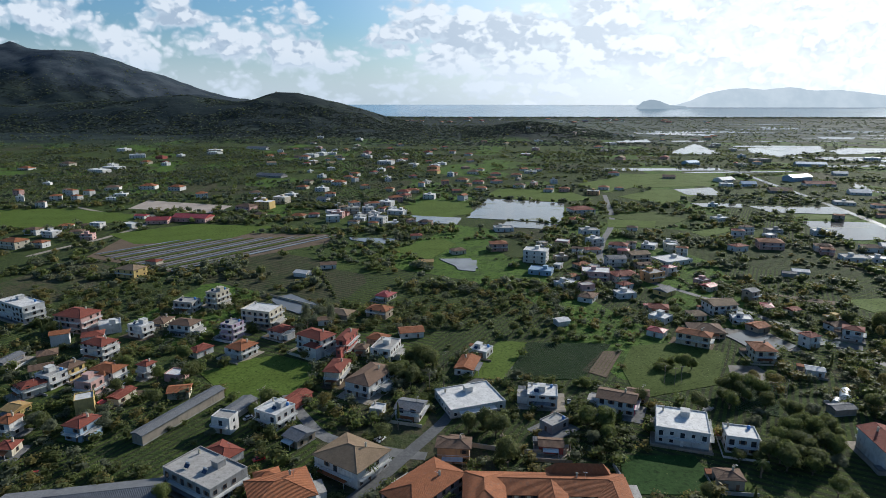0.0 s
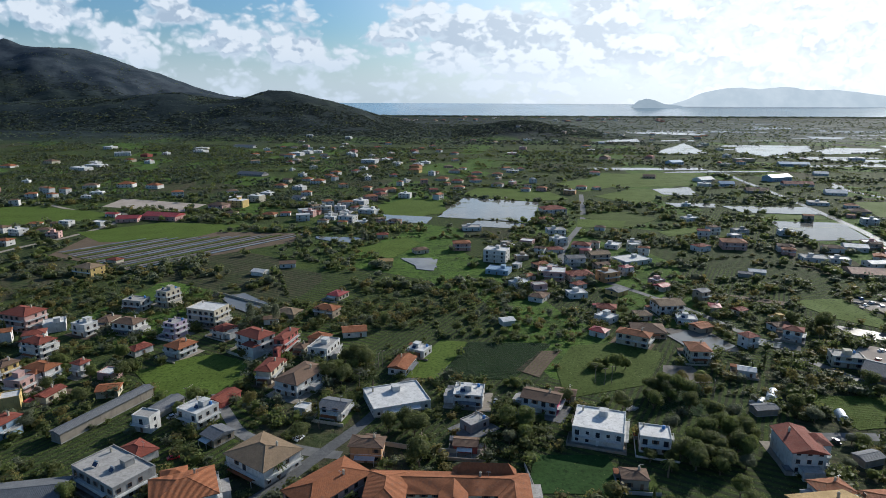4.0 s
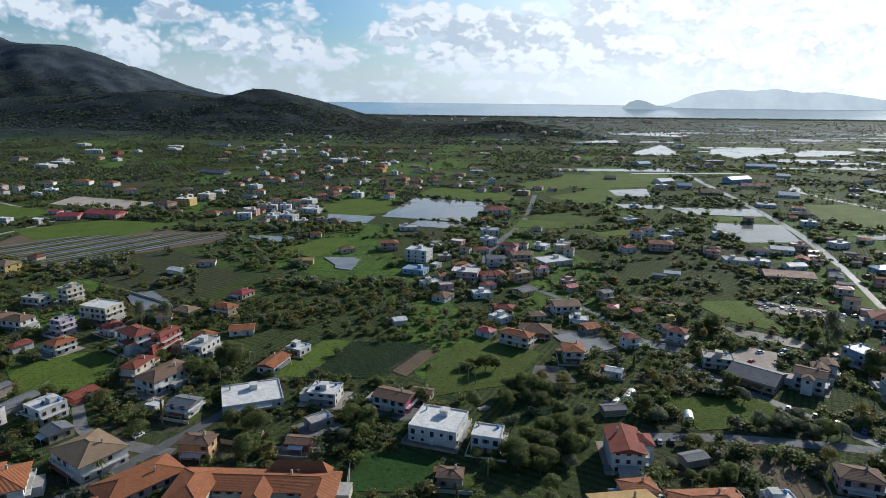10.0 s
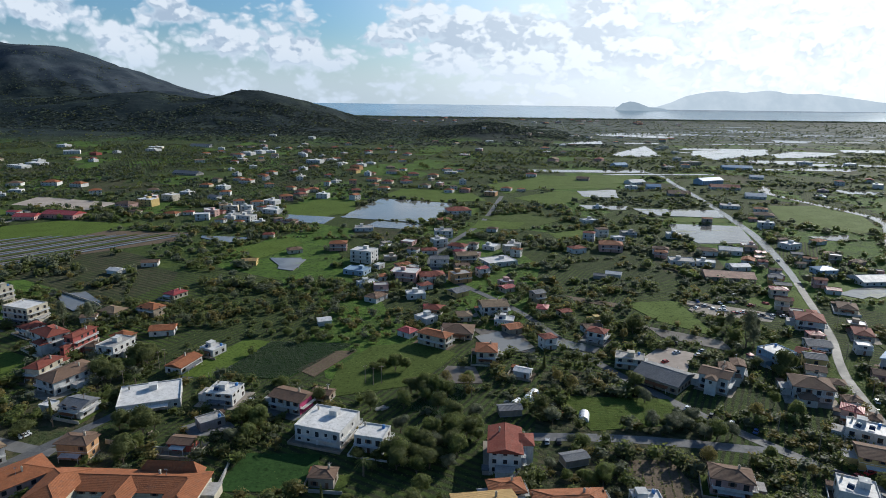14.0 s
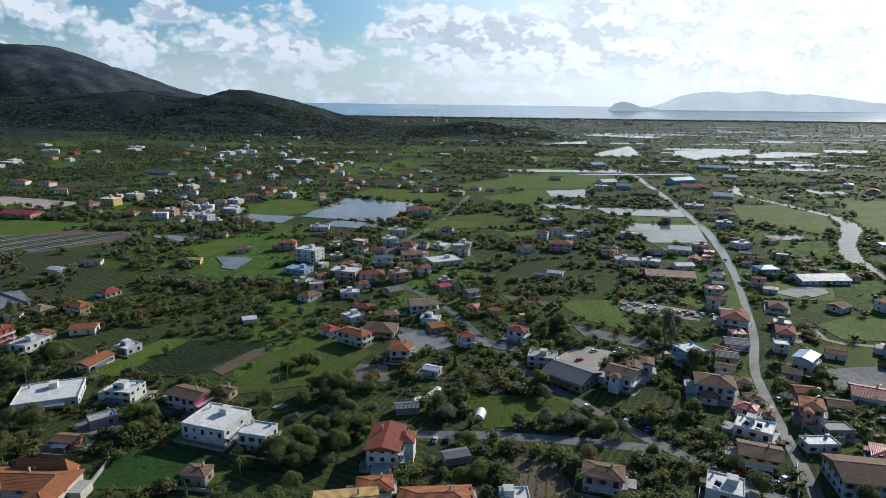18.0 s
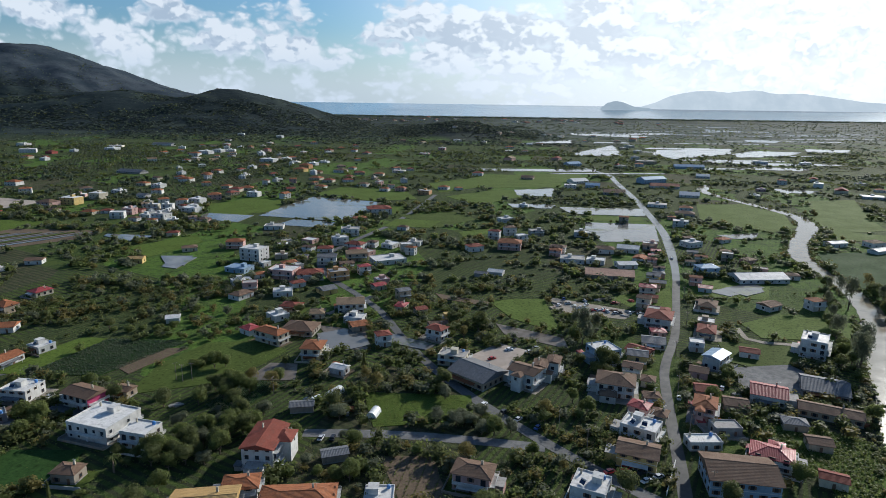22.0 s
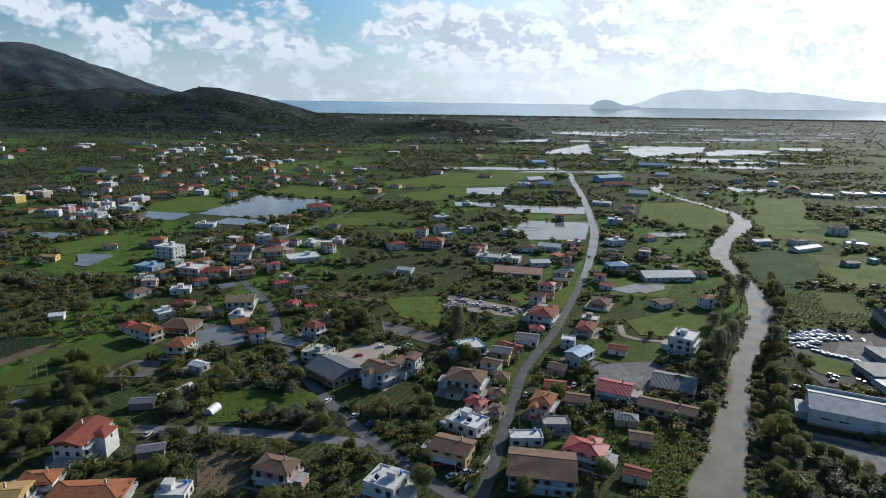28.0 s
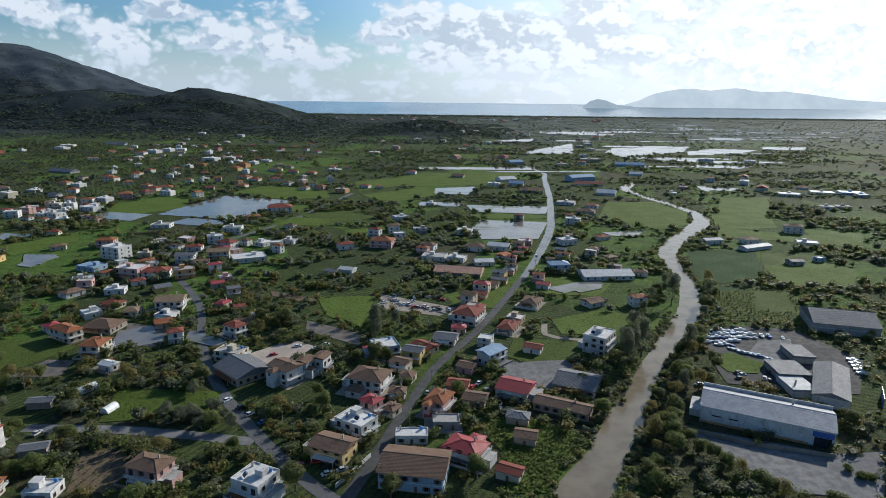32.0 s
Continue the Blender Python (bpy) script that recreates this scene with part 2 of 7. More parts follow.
FRAME = {
    "brown": mat("brown_joinery", (0.11, 0.06, 0.035), (0.15, 0.085, 0.05), 0.5, 3.0, 0.5),
    "white": mat("white_joinery", (0.62, 0.62, 0.60), (0.70, 0.70, 0.68), 0.5, 3.0, 0.5),
    "green": mat("green_shutter", (0.05, 0.13, 0.08), (0.07, 0.16, 0.10), 0.5, 3.0, 0.5),
}
WALL = {k: mat(k + "_render", tuple(0.68 * v for v in c), tuple(0.80 * v for v in c), 0.88, 0.5, 0.3, 0.2, stain=0.5, spec=0.15) for k, c in {
    "white": (0.74, 0.73, 0.70), "cream": (0.66, 0.60, 0.47), "yellow": (0.68, 0.50, 0.20), "pink": (0.62, 0.40, 0.36), "lilac": (0.55, 0.44, 0.55),
    "orange": (0.62, 0.36, 0.18), "red": (0.48, 0.13, 0.11), "grey": (0.42, 0.41, 0.39), "tan": (0.50, 0.41, 0.31), "blue": (0.38, 0.50, 0.62),
    "magenta": (0.60, 0.08, 0.20), "stone": (0.38, 0.33, 0.27), "navy": (0.05, 0.16, 0.42)}.items()}
TILE = {k: mat(k + "_roof", a, b, r, 1.3, 0.3, 0.6, metal=me, spread=0.25, bands=bd, stain=0.5, spec=0.12) for k, a, b, r, me, bd in (
    ("terracotta", (0.27, 0.098, 0.045), (0.36, 0.142, 0.066), 0.8, 0, 1.0), ("brown", (0.16, 0.10, 0.07), (0.22, 0.145, 0.10), 0.85, 0, 1.0),
    ("darkred", (0.21, 0.060, 0.042), (0.28, 0.085, 0.058), 0.8, 0, 1.0), ("redmetal", (0.33, 0.06, 0.06), (0.40, 0.08, 0.08), 0.45, 0, 0.6),
    ("greymetal", (0.13, 0.135, 0.145), (0.21, 0.215, 0.225), 0.7, 0.0, 0.6), ("ochre", (0.42, 0.27, 0.10), (0.48, 0.32, 0.14), 0.75, 0, 1.0),
    ("tan", (0.25, 0.175, 0.11), (0.31, 0.225, 0.145), 0.85, 0, 1.0), ("salmon", (0.55, 0.30, 0.20), (0.60, 0.36, 0.25), 0.7, 0, 0.6),
    ("white", (0.60, 0.585, 0.56), (0.70, 0.685, 0.66), 0.6, 0, 0), ("concrete", (0.34, 0.32, 0.30), (0.44, 0.42, 0.39), 0.85, 0, 0),
    ("palemetal", (0.30, 0.31, 0.33), (0.37, 0.38, 0.40), 0.6, 0, 0), ("bluemetal", (0.22, 0.32, 0.44), (0.30, 0.40, 0.52), 0.45, 0.1, 0))}
METAL = mat("galvanised_steel", (0.40, 0.41, 0.42), (0.50, 0.51, 0.52), 0.45, 2.0, 0.4, metal=0.6)
TANK_BLUE = mat("blue_plastic", (0.06, 0.20, 0.50), (0.08, 0.25, 0.58), 0.5, 2.0, 0.4)
PANEL = mat("solar_glass", (0.015, 0.025, 0.06), (0.025, 0.04, 0.09), 0.15, 1.0, 0.3)
WOOD = mat("weathered_wood", (0.20, 0.16, 0.12), (0.28, 0.23, 0.18), 0.85, 3.0, 0.5, 0.3)
PLASTIC = mat("white_polythene", (0.66, 0.67, 0.66), (0.76, 0.77, 0.76), 0.45, 1.0, 0.3)
RUBBER = mat("rubber", (0.02, 0.02, 0.02), (0.03, 0.03, 0.03), 0.8, 3.0, 0.5)
CARS = {k: mat(k + "_car_paint", c, c, 0.3, 2.0, 0.4) for k, c in {
    "white": (0.75, 0.75, 0.75), "silver": (0.45, 0.46, 0.48), "red": (0.45, 0.03, 0.03), "blue": (0.05, 0.12, 0.35), "black": (0.025, 0.025, 0.03)}.items()}

# ---- mesh helpers ----


def mesh_of(name, verts, faces, mats, slots=None, smooth=False):
    me = bpy.data.meshes.new(name)
    me.from_pydata([tuple(v) for v in verts], [], [tuple(f) for f in faces])
    for m in mats if isinstance(mats, (list, tuple)) else [mats]:
        me.materials.append(m)
    if slots is not None:
        me.polygons.foreach_set("material_index", slots)
    if smooth:
        me.polygons.foreach_set("use_smooth", [True] * len(me.polygons))
    me.update()
    return me


class Kit:
    """Collects boxes and sheets into one mesh."""

    def __init__(self):
        self.v, self.f, self.s = [], [], []

    def face(self, pts, slot=0):
        n = len(self.v)
        self.v += [tuple(p) for p in pts]
        self.f.append(tuple(range(n, n + len(pts))))
        self.s.append(slot)
        return self

    def box(self, x0, y0, z0, x1, y1, z1, slot=0, taper=0.0):
        n = len(self.v)
        t = taper
        self.v += [(x0, y0, z0), (x1, y0, z0), (x1, y1, z0), (x0, y1, z0), (x0 + t, y0 + t, z1), (x1 - t, y0 + t, z1), (x1 - t, y1 - t, z1), (x0 + t, y1 - t, z1)]
        self.f += [tuple(n + i for i in q) for q in ((0, 3, 2, 1), (4, 5, 6, 7), (0, 1, 5, 4), (1, 2, 6, 5), (2, 3, 7, 6), (3, 0, 4, 7))]
        self.s += [slot] * 6
        return self

    def tube(self, x, y, z0, z1, r0, r1, n=8, slot=0, dx=0.0, dy=0.0):
        k = len(self.v)
        for j, (z, r) in enumerate(((z0, r0), (z1, r1))):
            self.v += [(x + j * dx + r * math.cos(6.2832 * i / n), y + j * dy + r * math.sin(6.2832 * i / n), z) for i in range(n)]
        self.f += [(k + i, k + (i + 1) % n, k + n + (i + 1) % n, k + n + i) for i in range(n)]
        self.f += [tuple(k + n + i for i in range(n)), tuple(k + n - 1 - i for i in range(n))]
        self.s += [slot] * (n + 2)
        return self

    def mesh(self, name, mats):
        return mesh_of(name, self.v, self.f, mats, self.s)


def thing(name, x, y, z, rz, label, category, group="", kind=""):
    ob = new(name)
    ob.empty_display_size = 0.5
    ob.matrix_world = pose(x, y, z, 0, 0, rz)
    return tagged(ob, label, category, group, kind)


def part(name, me, parent, at=None, label=""):
    ob = new(name, me)
    ob.parent = parent
    if at is not None:
        ob.matrix_basis = at
    return tagged(ob, label)


def solid(name, me, label, category="", kind="", m=None, group=""):
    ob = new(name, me)
    if m is not None:
        ob.matrix_world = m
    return tagged(ob, label, category, group, kind)


# ---- plan of what is taken, in cells of 3 m: 0 free, 1 open field, 2 built, road or water ----
GX, GY, CELL = -1140, 120, 3.0
TAKEN = np.zeros((900, 700), dtype=np.uint8)


def take(poly, value, grow=0.0):
    """Marks the cells of a polygon, grown by some metres."""
    p = np.array(poly, dtype=float)
    c = p.mean(0)
    if grow:
        d = p - c
        p = c + d * (1 + grow / np.maximum(np.linalg.norm(d, axis=1, keepdims=True), 0.1))
    i0, j0 = np.maximum(((p.min(0) - (GX, GY)) / CELL).astype(int), 0)
    i1, j1 = np.minimum(((p.max(0) - (GX, GY)) / CELL).astype(int) + 2, TAKEN.shape)
    if i1 <= i0 or j1 <= j0:
        return
    X, Y = np.meshgrid(GX + CELL * (np.arange(i0, i1) + 0.5), GY + CELL * (np.arange(j0, j1) + 0.5), indexing="ij")
    ins = np.zeros(X.shape, bool)
    for k in range(len(p)):
        (xa, ya), (xb, yb) = p[k - 1], p[k]
        cross = ((ya > Y) != (yb > Y)) & (X < (xb - xa) * (Y - ya) / ((yb - ya) or 1e-9) + xa)
        ins ^= cross
    block = TAKEN[i0:i1, j0:j1]
    block[ins] = np.maximum(block[ins], value)


def at_cell(x, y):
    i, j = int((x - GX) / CELL), int((y - GY) / CELL)
    return TAKEN[i, j] if 0 <= i < TAKEN.shape[0] and 0 <= j < TAKEN.shape[1] else 0


# ---- ground, hills, sea ----
def rise(x, y):
    """Height of the land: a flat plain with a wooded ridge and a mountain behind it."""
    shore = 10.0 * np.clip((np.asarray(y, float) - 2900) / 900, 0, 1)
    x, y = np.asarray(x, float) / 1.5, np.asarray(y, float) / 1.5
    near = np.interp(x, [-1900, -1100, -820, -695, -551, -498, -444, -369, -282, -219, -174, -120, -40], [52, 62, 77, 89, 69, 76, 93, 87, 68, 50, 36, 14, 0])
    far = np.interp(x, [-3600, -2400, -1698, -1411, -1170, -1024, -826, -600, -300], [120, 250, 268, 252, 170, 115, 74, 20, 0])
    g1 = np.where(y < 1711, np.exp(-((y - 1711) / 330) ** 2), np.exp(-((y - 1711) / 420) ** 2))
    g2 = np.exp(-((y - 2560) / 560) ** 2)
    low = 30 * np.exp(-((x - 190) / 120) ** 2 - ((y - 1400) / 150) ** 2)
    foot = np.interp(x, [-1500, -700, -350, -150], [22, 16, 6, 0]) * np.clip((y - 850) / 500, 0, 1) * (y < 2900)
    # spurs and gullies
    fold = np.abs(np.sin(x * 0.011 + 0.6 * np.sin(y * 0.004) + 1.3)) + 0.6 * np.abs(np.sin(x * 0.019 - y * 0.012 + 0.7 * np.sin(x * 0.006))) + 0.3 * np.sin(x * 0.05 + y * 0.043) - 0.9
    body = np.maximum(near * g1, far * g2)
    knob = 22 * np.exp(-((x + 1698) / 30) ** 2 - ((y - 2560) / 40) ** 2)
    crest = np.where(y < 1711, np.abs(y - 1711), 0) + np.where(y > 1900, np.abs(y - 2560), 0)
    body = body + knob + fold * np.clip(body, 0, 70) * 0.13 * np.clip(crest / 260, 0, 1)
    return shore + 1.5 * (np.maximum(body, foot * np.exp(-np.maximum(y - 1500, 0) / 600)) + low)


def build_ground():
    xs = np.concatenate([np.linspace(-3200, -2000, 20)[:-1], np.linspace(-2000, -40, 99)[:-1], np.linspace(-40, 620, 34)[:-1], np.linspace(620, 3200, 32)])
    ys = np.concatenate([np.linspace(-1500, 900, 25)[:-1], np.linspace(900, 2880, 100)[:-1], np.linspace(2880, 3200, 4)])
    xs, ys = xs * 1.5, np.minimum(ys * 1.5, 4800)
    X, Y = np.meshgrid(xs, ys, indexing="ij")
    Z = rise(X, Y)
    bumps = np.array([[noise.noise((x * 0.006, y * 0.006, 0.3)) + 0.5 * noise.noise((x * 0.02, y * 0.02, 2.3)) for y in ys] for x in xs])
    Z = Z + bumps * np.clip(Z - 10, 0, 120) * 0.13
    n, m = X.shape
    v = np.stack([X, Y, Z], -1).reshape(-1, 3)
    f = [(i * m + j, (i + 1) * m + j, (i + 1) * m + j + 1, i * m + j + 1) for i in range(n - 1) for j in range(m - 1)]
    mt = bpy.data.materials.new("land")
    mt.use_nodes = True
    q = Graph(mt.node_tree)
    pos = q.mapping(q.n("ShaderNodeNewGeometry").outputs["Position"], scale=(0.6667, 0.6667, 0.6667))
    sp = q.n("ShaderNodeSeparateXYZ", Vector=pos)
    # fields: long plots with straight borders
    vor = q.n("ShaderNodeTexVoronoi", voronoi_dimensions="2D", distance="CHEBYCHEV", Scale=0.026, Randomness=0.75)
    q.put(vor.inputs["Vector"], q.mapping(pos, rot=(0, 0, 0.35), scale=(1.0, 0.6, 1.0)))
    sc = q.n("ShaderNodeSeparateColor", Color=vor.outputs["Color"])
    fine, mid, big = q.noise(pos, 1.1, 6.0, 0.65), q.noise(pos, 0.10, 5.0, 0.6), q.noise(pos, 0.012, 4.0, 0.55)
    green = q.mix(sc.outputs[0], (0.072, 0.106, 0.022), (0.052, 0.069, 0.024))
    green = q.mix(q.ramp(sc.outputs[1], 0.70, 0.74), green, (0.088, 0.155, 0.026))
    green = q.mix(q.ramp(sc.outputs[2], 0.87, 0.90), green, (0.080, 0.068, 0.046))
    green = q.mix(q.math("MULTIPLY", q.ramp(mid, 0.42, 0.66), 0.65), green, (0.044, 0.068, 0.024))
    green = q.mix(q.math("MULTIPLY", q.ramp(fine, 0.35, 0.7), 0.4), green, (0.070, 0.085, 0.031))
    rows = []
    for turn, wide in ((0.5, 0.17), (-1.05, 0.13)):
        wv = q.n("ShaderNodeTexWave", wave_type="BANDS", bands_direction="X", Scale=wide, Distortion=1.2, Detail=2.0)
        q.put(wv.inputs["Vector"], q.mapping(pos, rot=(0, 0, turn)))
        rows.append(wv.outputs["Fac"])
    lines = q.mix(q.ramp(sc.outputs[2], 0.49, 0.51), rows[0], rows[1])
    tilled = q.math("ADD", q.math("MULTIPLY", q.ramp(sc.outputs[1], 0.62, 0.57), 0.80), 0.14)
    green = q.mix(q.math("MULTIPLY", tilled, q.ramp(lines, 0.35, 0.75)), green, (0.042, 0.046, 0.026))
    tuft = q.noise(pos, 0.45, 8.0, 0.72)
    green = q.mix(q.math("MULTIPLY", q.ramp(tuft, 0.5, 0.62), 0.8), green, (0.026, 0.046, 0.016))
    green = q.mix(q.math("MULTIPLY", q.ramp(tuft, 0.44, 0.34), 0.6), green, (0.102, 0.122, 0.034))
    # hill scrub coloured dark and bluish for cloud shade and haze
    scrub = q.mix(q.ramp(q.noise(pos, 0.045, 8.0, 0.7), 0.35, 0.65), (0.013, 0.021, 0.024), (0.027, 0.038, 0.036))
    scrub = q.mix(q.math("MULTIPLY", q.ramp(big, 0.55, 0.66), 0.5), scrub, (0.055, 0.070, 0.052))
    # the mountain and the green lowland towards the shore, distance haze mixed into their colours
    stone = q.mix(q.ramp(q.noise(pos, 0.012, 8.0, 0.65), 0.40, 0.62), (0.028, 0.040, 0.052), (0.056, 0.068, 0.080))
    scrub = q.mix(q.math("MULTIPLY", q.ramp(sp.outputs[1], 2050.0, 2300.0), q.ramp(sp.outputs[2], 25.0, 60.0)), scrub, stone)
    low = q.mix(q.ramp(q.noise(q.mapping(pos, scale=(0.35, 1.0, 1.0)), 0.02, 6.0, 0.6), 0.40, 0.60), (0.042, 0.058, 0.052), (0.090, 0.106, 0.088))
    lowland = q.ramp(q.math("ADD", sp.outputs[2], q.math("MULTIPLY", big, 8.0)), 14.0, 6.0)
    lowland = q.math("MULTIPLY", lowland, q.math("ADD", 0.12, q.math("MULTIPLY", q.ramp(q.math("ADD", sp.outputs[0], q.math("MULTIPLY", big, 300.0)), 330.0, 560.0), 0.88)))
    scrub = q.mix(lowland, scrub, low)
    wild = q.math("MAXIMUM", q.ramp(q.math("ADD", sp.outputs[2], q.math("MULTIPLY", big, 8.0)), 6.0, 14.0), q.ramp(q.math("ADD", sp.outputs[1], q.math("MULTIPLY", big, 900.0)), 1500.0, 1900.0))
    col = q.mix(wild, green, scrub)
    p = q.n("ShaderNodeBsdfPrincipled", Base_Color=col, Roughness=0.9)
    p.inputs["Specular IOR Level"].default_value = 0.04
    bp = q.n("ShaderNodeBump", Strength=0.9, Distance=0.6, Height=q.math("ADD", q.math("ADD", fine, q.math("MULTIPLY", tuft, 2.0)), q.math("MULTIPLY", mid, 2.0)))
    q.t.links.new(bp.outputs[0], p.inputs["Normal"])
    q.t.links.new(p.outputs[0], q.n("ShaderNodeOutputMaterial").inputs[0])
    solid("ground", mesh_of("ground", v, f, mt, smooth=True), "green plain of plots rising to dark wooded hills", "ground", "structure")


build_ground()


def build_sea():
    k = Kit()
    k.face([(-4800, 3950, 10.5), (4800, 3950, 10.5), (4800, 4850, 79.3), (-4800, 4850, 79.3)])
    solid("sea", k.mesh("sea", SEA), "calm pale blue sea out to the horizon", "sea", "structure")


build_sea()


def far_land(name, y, base, profile, label, lo, hi):
    """A far-off island: a ridge with a rough outline and a shoulder towards the viewer."""
    xs = np.linspace(profile[0][0], profile[-1][0], 90)
    top = np.interp(xs, [p[0] for p in profile], [p[1] for p in profile])
    top = top + np.array([4.0 * noise.noise((x * 0.012, y, 0)) + 2.0 * noise.noise((x * 0.05, y, 4)) for x in xs]) * np.clip(top / 60, 0, 1)
    rows = [(y - 90, 0.0), (y - 60, 0.35), (y - 25, 0.75), (y, 1.0), (y + 60, 0.2)]
    v = [(x, yy, base + max(h, 0.0) * f) for yy, f in rows for x, h in zip(xs, top)]
    n = len(xs)
    f = [(r * n + i, r * n + i + 1, (r + 1) * n + i + 1, (r + 1) * n + i) for r in range(len(rows) - 1) for i in range(n - 1)]
    solid(name, mesh_of(name, v, f, haze_mat(name + "_air", lo, hi), smooth=True), label, "island", "structure")


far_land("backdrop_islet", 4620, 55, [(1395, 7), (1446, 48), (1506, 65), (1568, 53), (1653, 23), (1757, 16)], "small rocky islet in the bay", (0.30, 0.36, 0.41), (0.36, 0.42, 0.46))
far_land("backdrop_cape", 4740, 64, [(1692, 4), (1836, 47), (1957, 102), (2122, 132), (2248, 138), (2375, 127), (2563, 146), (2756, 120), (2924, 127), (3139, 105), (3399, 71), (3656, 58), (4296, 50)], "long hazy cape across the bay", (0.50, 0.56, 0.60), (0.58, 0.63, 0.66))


SHEETS = [0]


def sheet(name, poly, z, material, label, category="field", kind="structure", mark=1, grow=0.0):
    """A flat piece of ground with a low raised edge."""
    p = [Vector((x, y, 0)) for x, y in poly]
    if sum((p[i - 1].x * p[i].y - p[i].x * p[i - 1].y) for i in range(len(p))) < 0:
        p.reverse()
    SHEETS[0] += 1
    z += 0.006 * (SHEETS[0] % 40) + float(rise(p[0].x, p[0].y))
    # soften the outline so that no edge runs dead straight
    ring = []
    for a, b in zip(p, p[1:] + p[:1]):
        n = max(1, int((b - a).length / 6))
        for i in range(n):
            q = a.lerp(b, i / n)
            w = (0.8 + 0.006 * max(q.y - 500, 0)) if material in (FLOOD, RIVER) else 0.35
            ring.append((q.x + w * noise.noise((q.x * 0.2, q.y * 0.2, 1)), q.y + w * noise.noise((q.x * 0.2, q.y * 0.2, 7)), z))
    k = len(ring)
    v = ring + [(x, y, -0.1) for x, y, _ in ring]
    f = [tuple(range(k))] + [(i, k + i, k + (i + 1) % k, (i + 1) % k) for i in range(k)]
    take([(q[0], q[1]) for q in poly], mark, grow)
    return solid(name, mesh_of(name, v, f, material), label, category, kind)


def smooth_line(pts, step=4.0):
    """Points along a soft curve through the given ones; each may carry a width."""
    P = [Vector(p) for p in pts]
    P = [2 * P[0] - P[1]] + P + [2 * P[-1] - P[-2]]
    out = []
    for a, b, c, d in zip(P, P[1:], P[2:], P[3:]):
        n = max(1, int((Vector(c[:2]) - Vector(b[:2])).length / step))
        for i in range(n):
            t = i / n
            out.append(0.5 * (2 * b + (c - a) * t + (2 * a - 5 * b + 4 * c - d) * t * t + (3 * b - a - 3 * c + d) * t ** 3))
    return out + [P[-2]]


def ribbon(name, pts, z, material, label, category, grow=2.0, rough=0.15):
    """A road or stream: centre points (x, y, width)."""
    line = smooth_line(pts)
    v, f = [], []
    for i, c in enumerate(line):
        a, b = line[max(i - 1, 0)], line[min(i + 1, len(line) - 1)]
        t = Vector((b.x - a.x, b.y - a.y)).normalized()
        n = Vector((-t.y, t.x))
        w = 0.5 * c.z
        wl, wr = w + rough * noise.noise((c.x * 0.15, c.y * 0.15, 3)), w + rough * noise.noise((c.x * 0.15, c.y * 0.15, 9))
        v += [(c.x + n.x * wl, c.y + n.y * wl, z), (c.x - n.x * wr, c.y - n.y * wr, z), (c.x + n.x * wl, c.y + n.y * wl, -0.1), (c.x - n.x * wr, c.y - n.y * wr, -0.1)]
        if i:
            k = 4 * i
            f += [(k - 4, k - 3, k + 1, k), (k - 2, k - 4, k, k + 2), (k - 3, k - 1, k + 3, k + 1)]
            g = w + grow
            take([(a.x + n.x * g, a.y + n.y * g), (a.x - n.x * g, a.y - n.y * g), (b.x - n.x * g, b.y - n.y * g), (b.x + n.x * g, b.y + n.y * g)], 2)
    return solid(name, mesh_of(name, v, f, material), label, category, "structure")


# ---- houses ----
SHARED = {}


def shared(key, make):
    if key not in SHARED:
        SHARED[key] = make()
    return SHARED[key]


def ring(k, x0, z0, x1, z1, a, y0, y1, bottom):
    """A rectangular frame in one piece, with a deeper bottom rail."""
    n = len(k.v)
    for y in (y0, y1):
        k.v += [(x0 - a, y, z0 - bottom), (x1 + a, y, z0 - bottom), (x1 + a, y, z1 + a), (x0 - a, y, z1 + a), (x0, y, z0), (x1, y, z0), (x1, y, z1), (x0, y, z1)]
    for i in range(4):
        j = (i + 1) % 4
        k.f += [(n + i, n + j, n + 4 + j, n + 4 + i), (n + i, n + 8 + i, n + 8 + j, n + j), (n + 4 + j, n + 12 + j, n + 12 + i, n + 4 + i)]
        k.s += [0] * 3
    return k


def window_mesh(w, h, fr):
    """A frame standing 9 cm proud with a deep sill rail."""
    return shared(("win", w, h, fr), lambda: ring(Kit(), -w / 2, 0, w / 2, h, 0.09, -0.09, 0.0, 0.14).mesh("window", FRAME[fr]))


def shutter_mesh(w, h, fr):
    return shared(("shut", w, h, fr), lambda: Kit().box(-w / 4, -0.05, 0, w / 4, 0, h).mesh("shutter", FRAME[fr]))


def pane_mesh(w, h):
    return shared(("pane", w, h), lambda: Kit().box(-w / 2, -0.03, 0.0, w / 2, -0.005, h).mesh("pane", GLASS))


def door_mesh(fr):
    def make():
        return Kit().box(-0.5, -0.06, 0.02, 0.5, -0.01, 2.1).mesh("door", FRAME[fr])
    return shared(("door", fr), make)


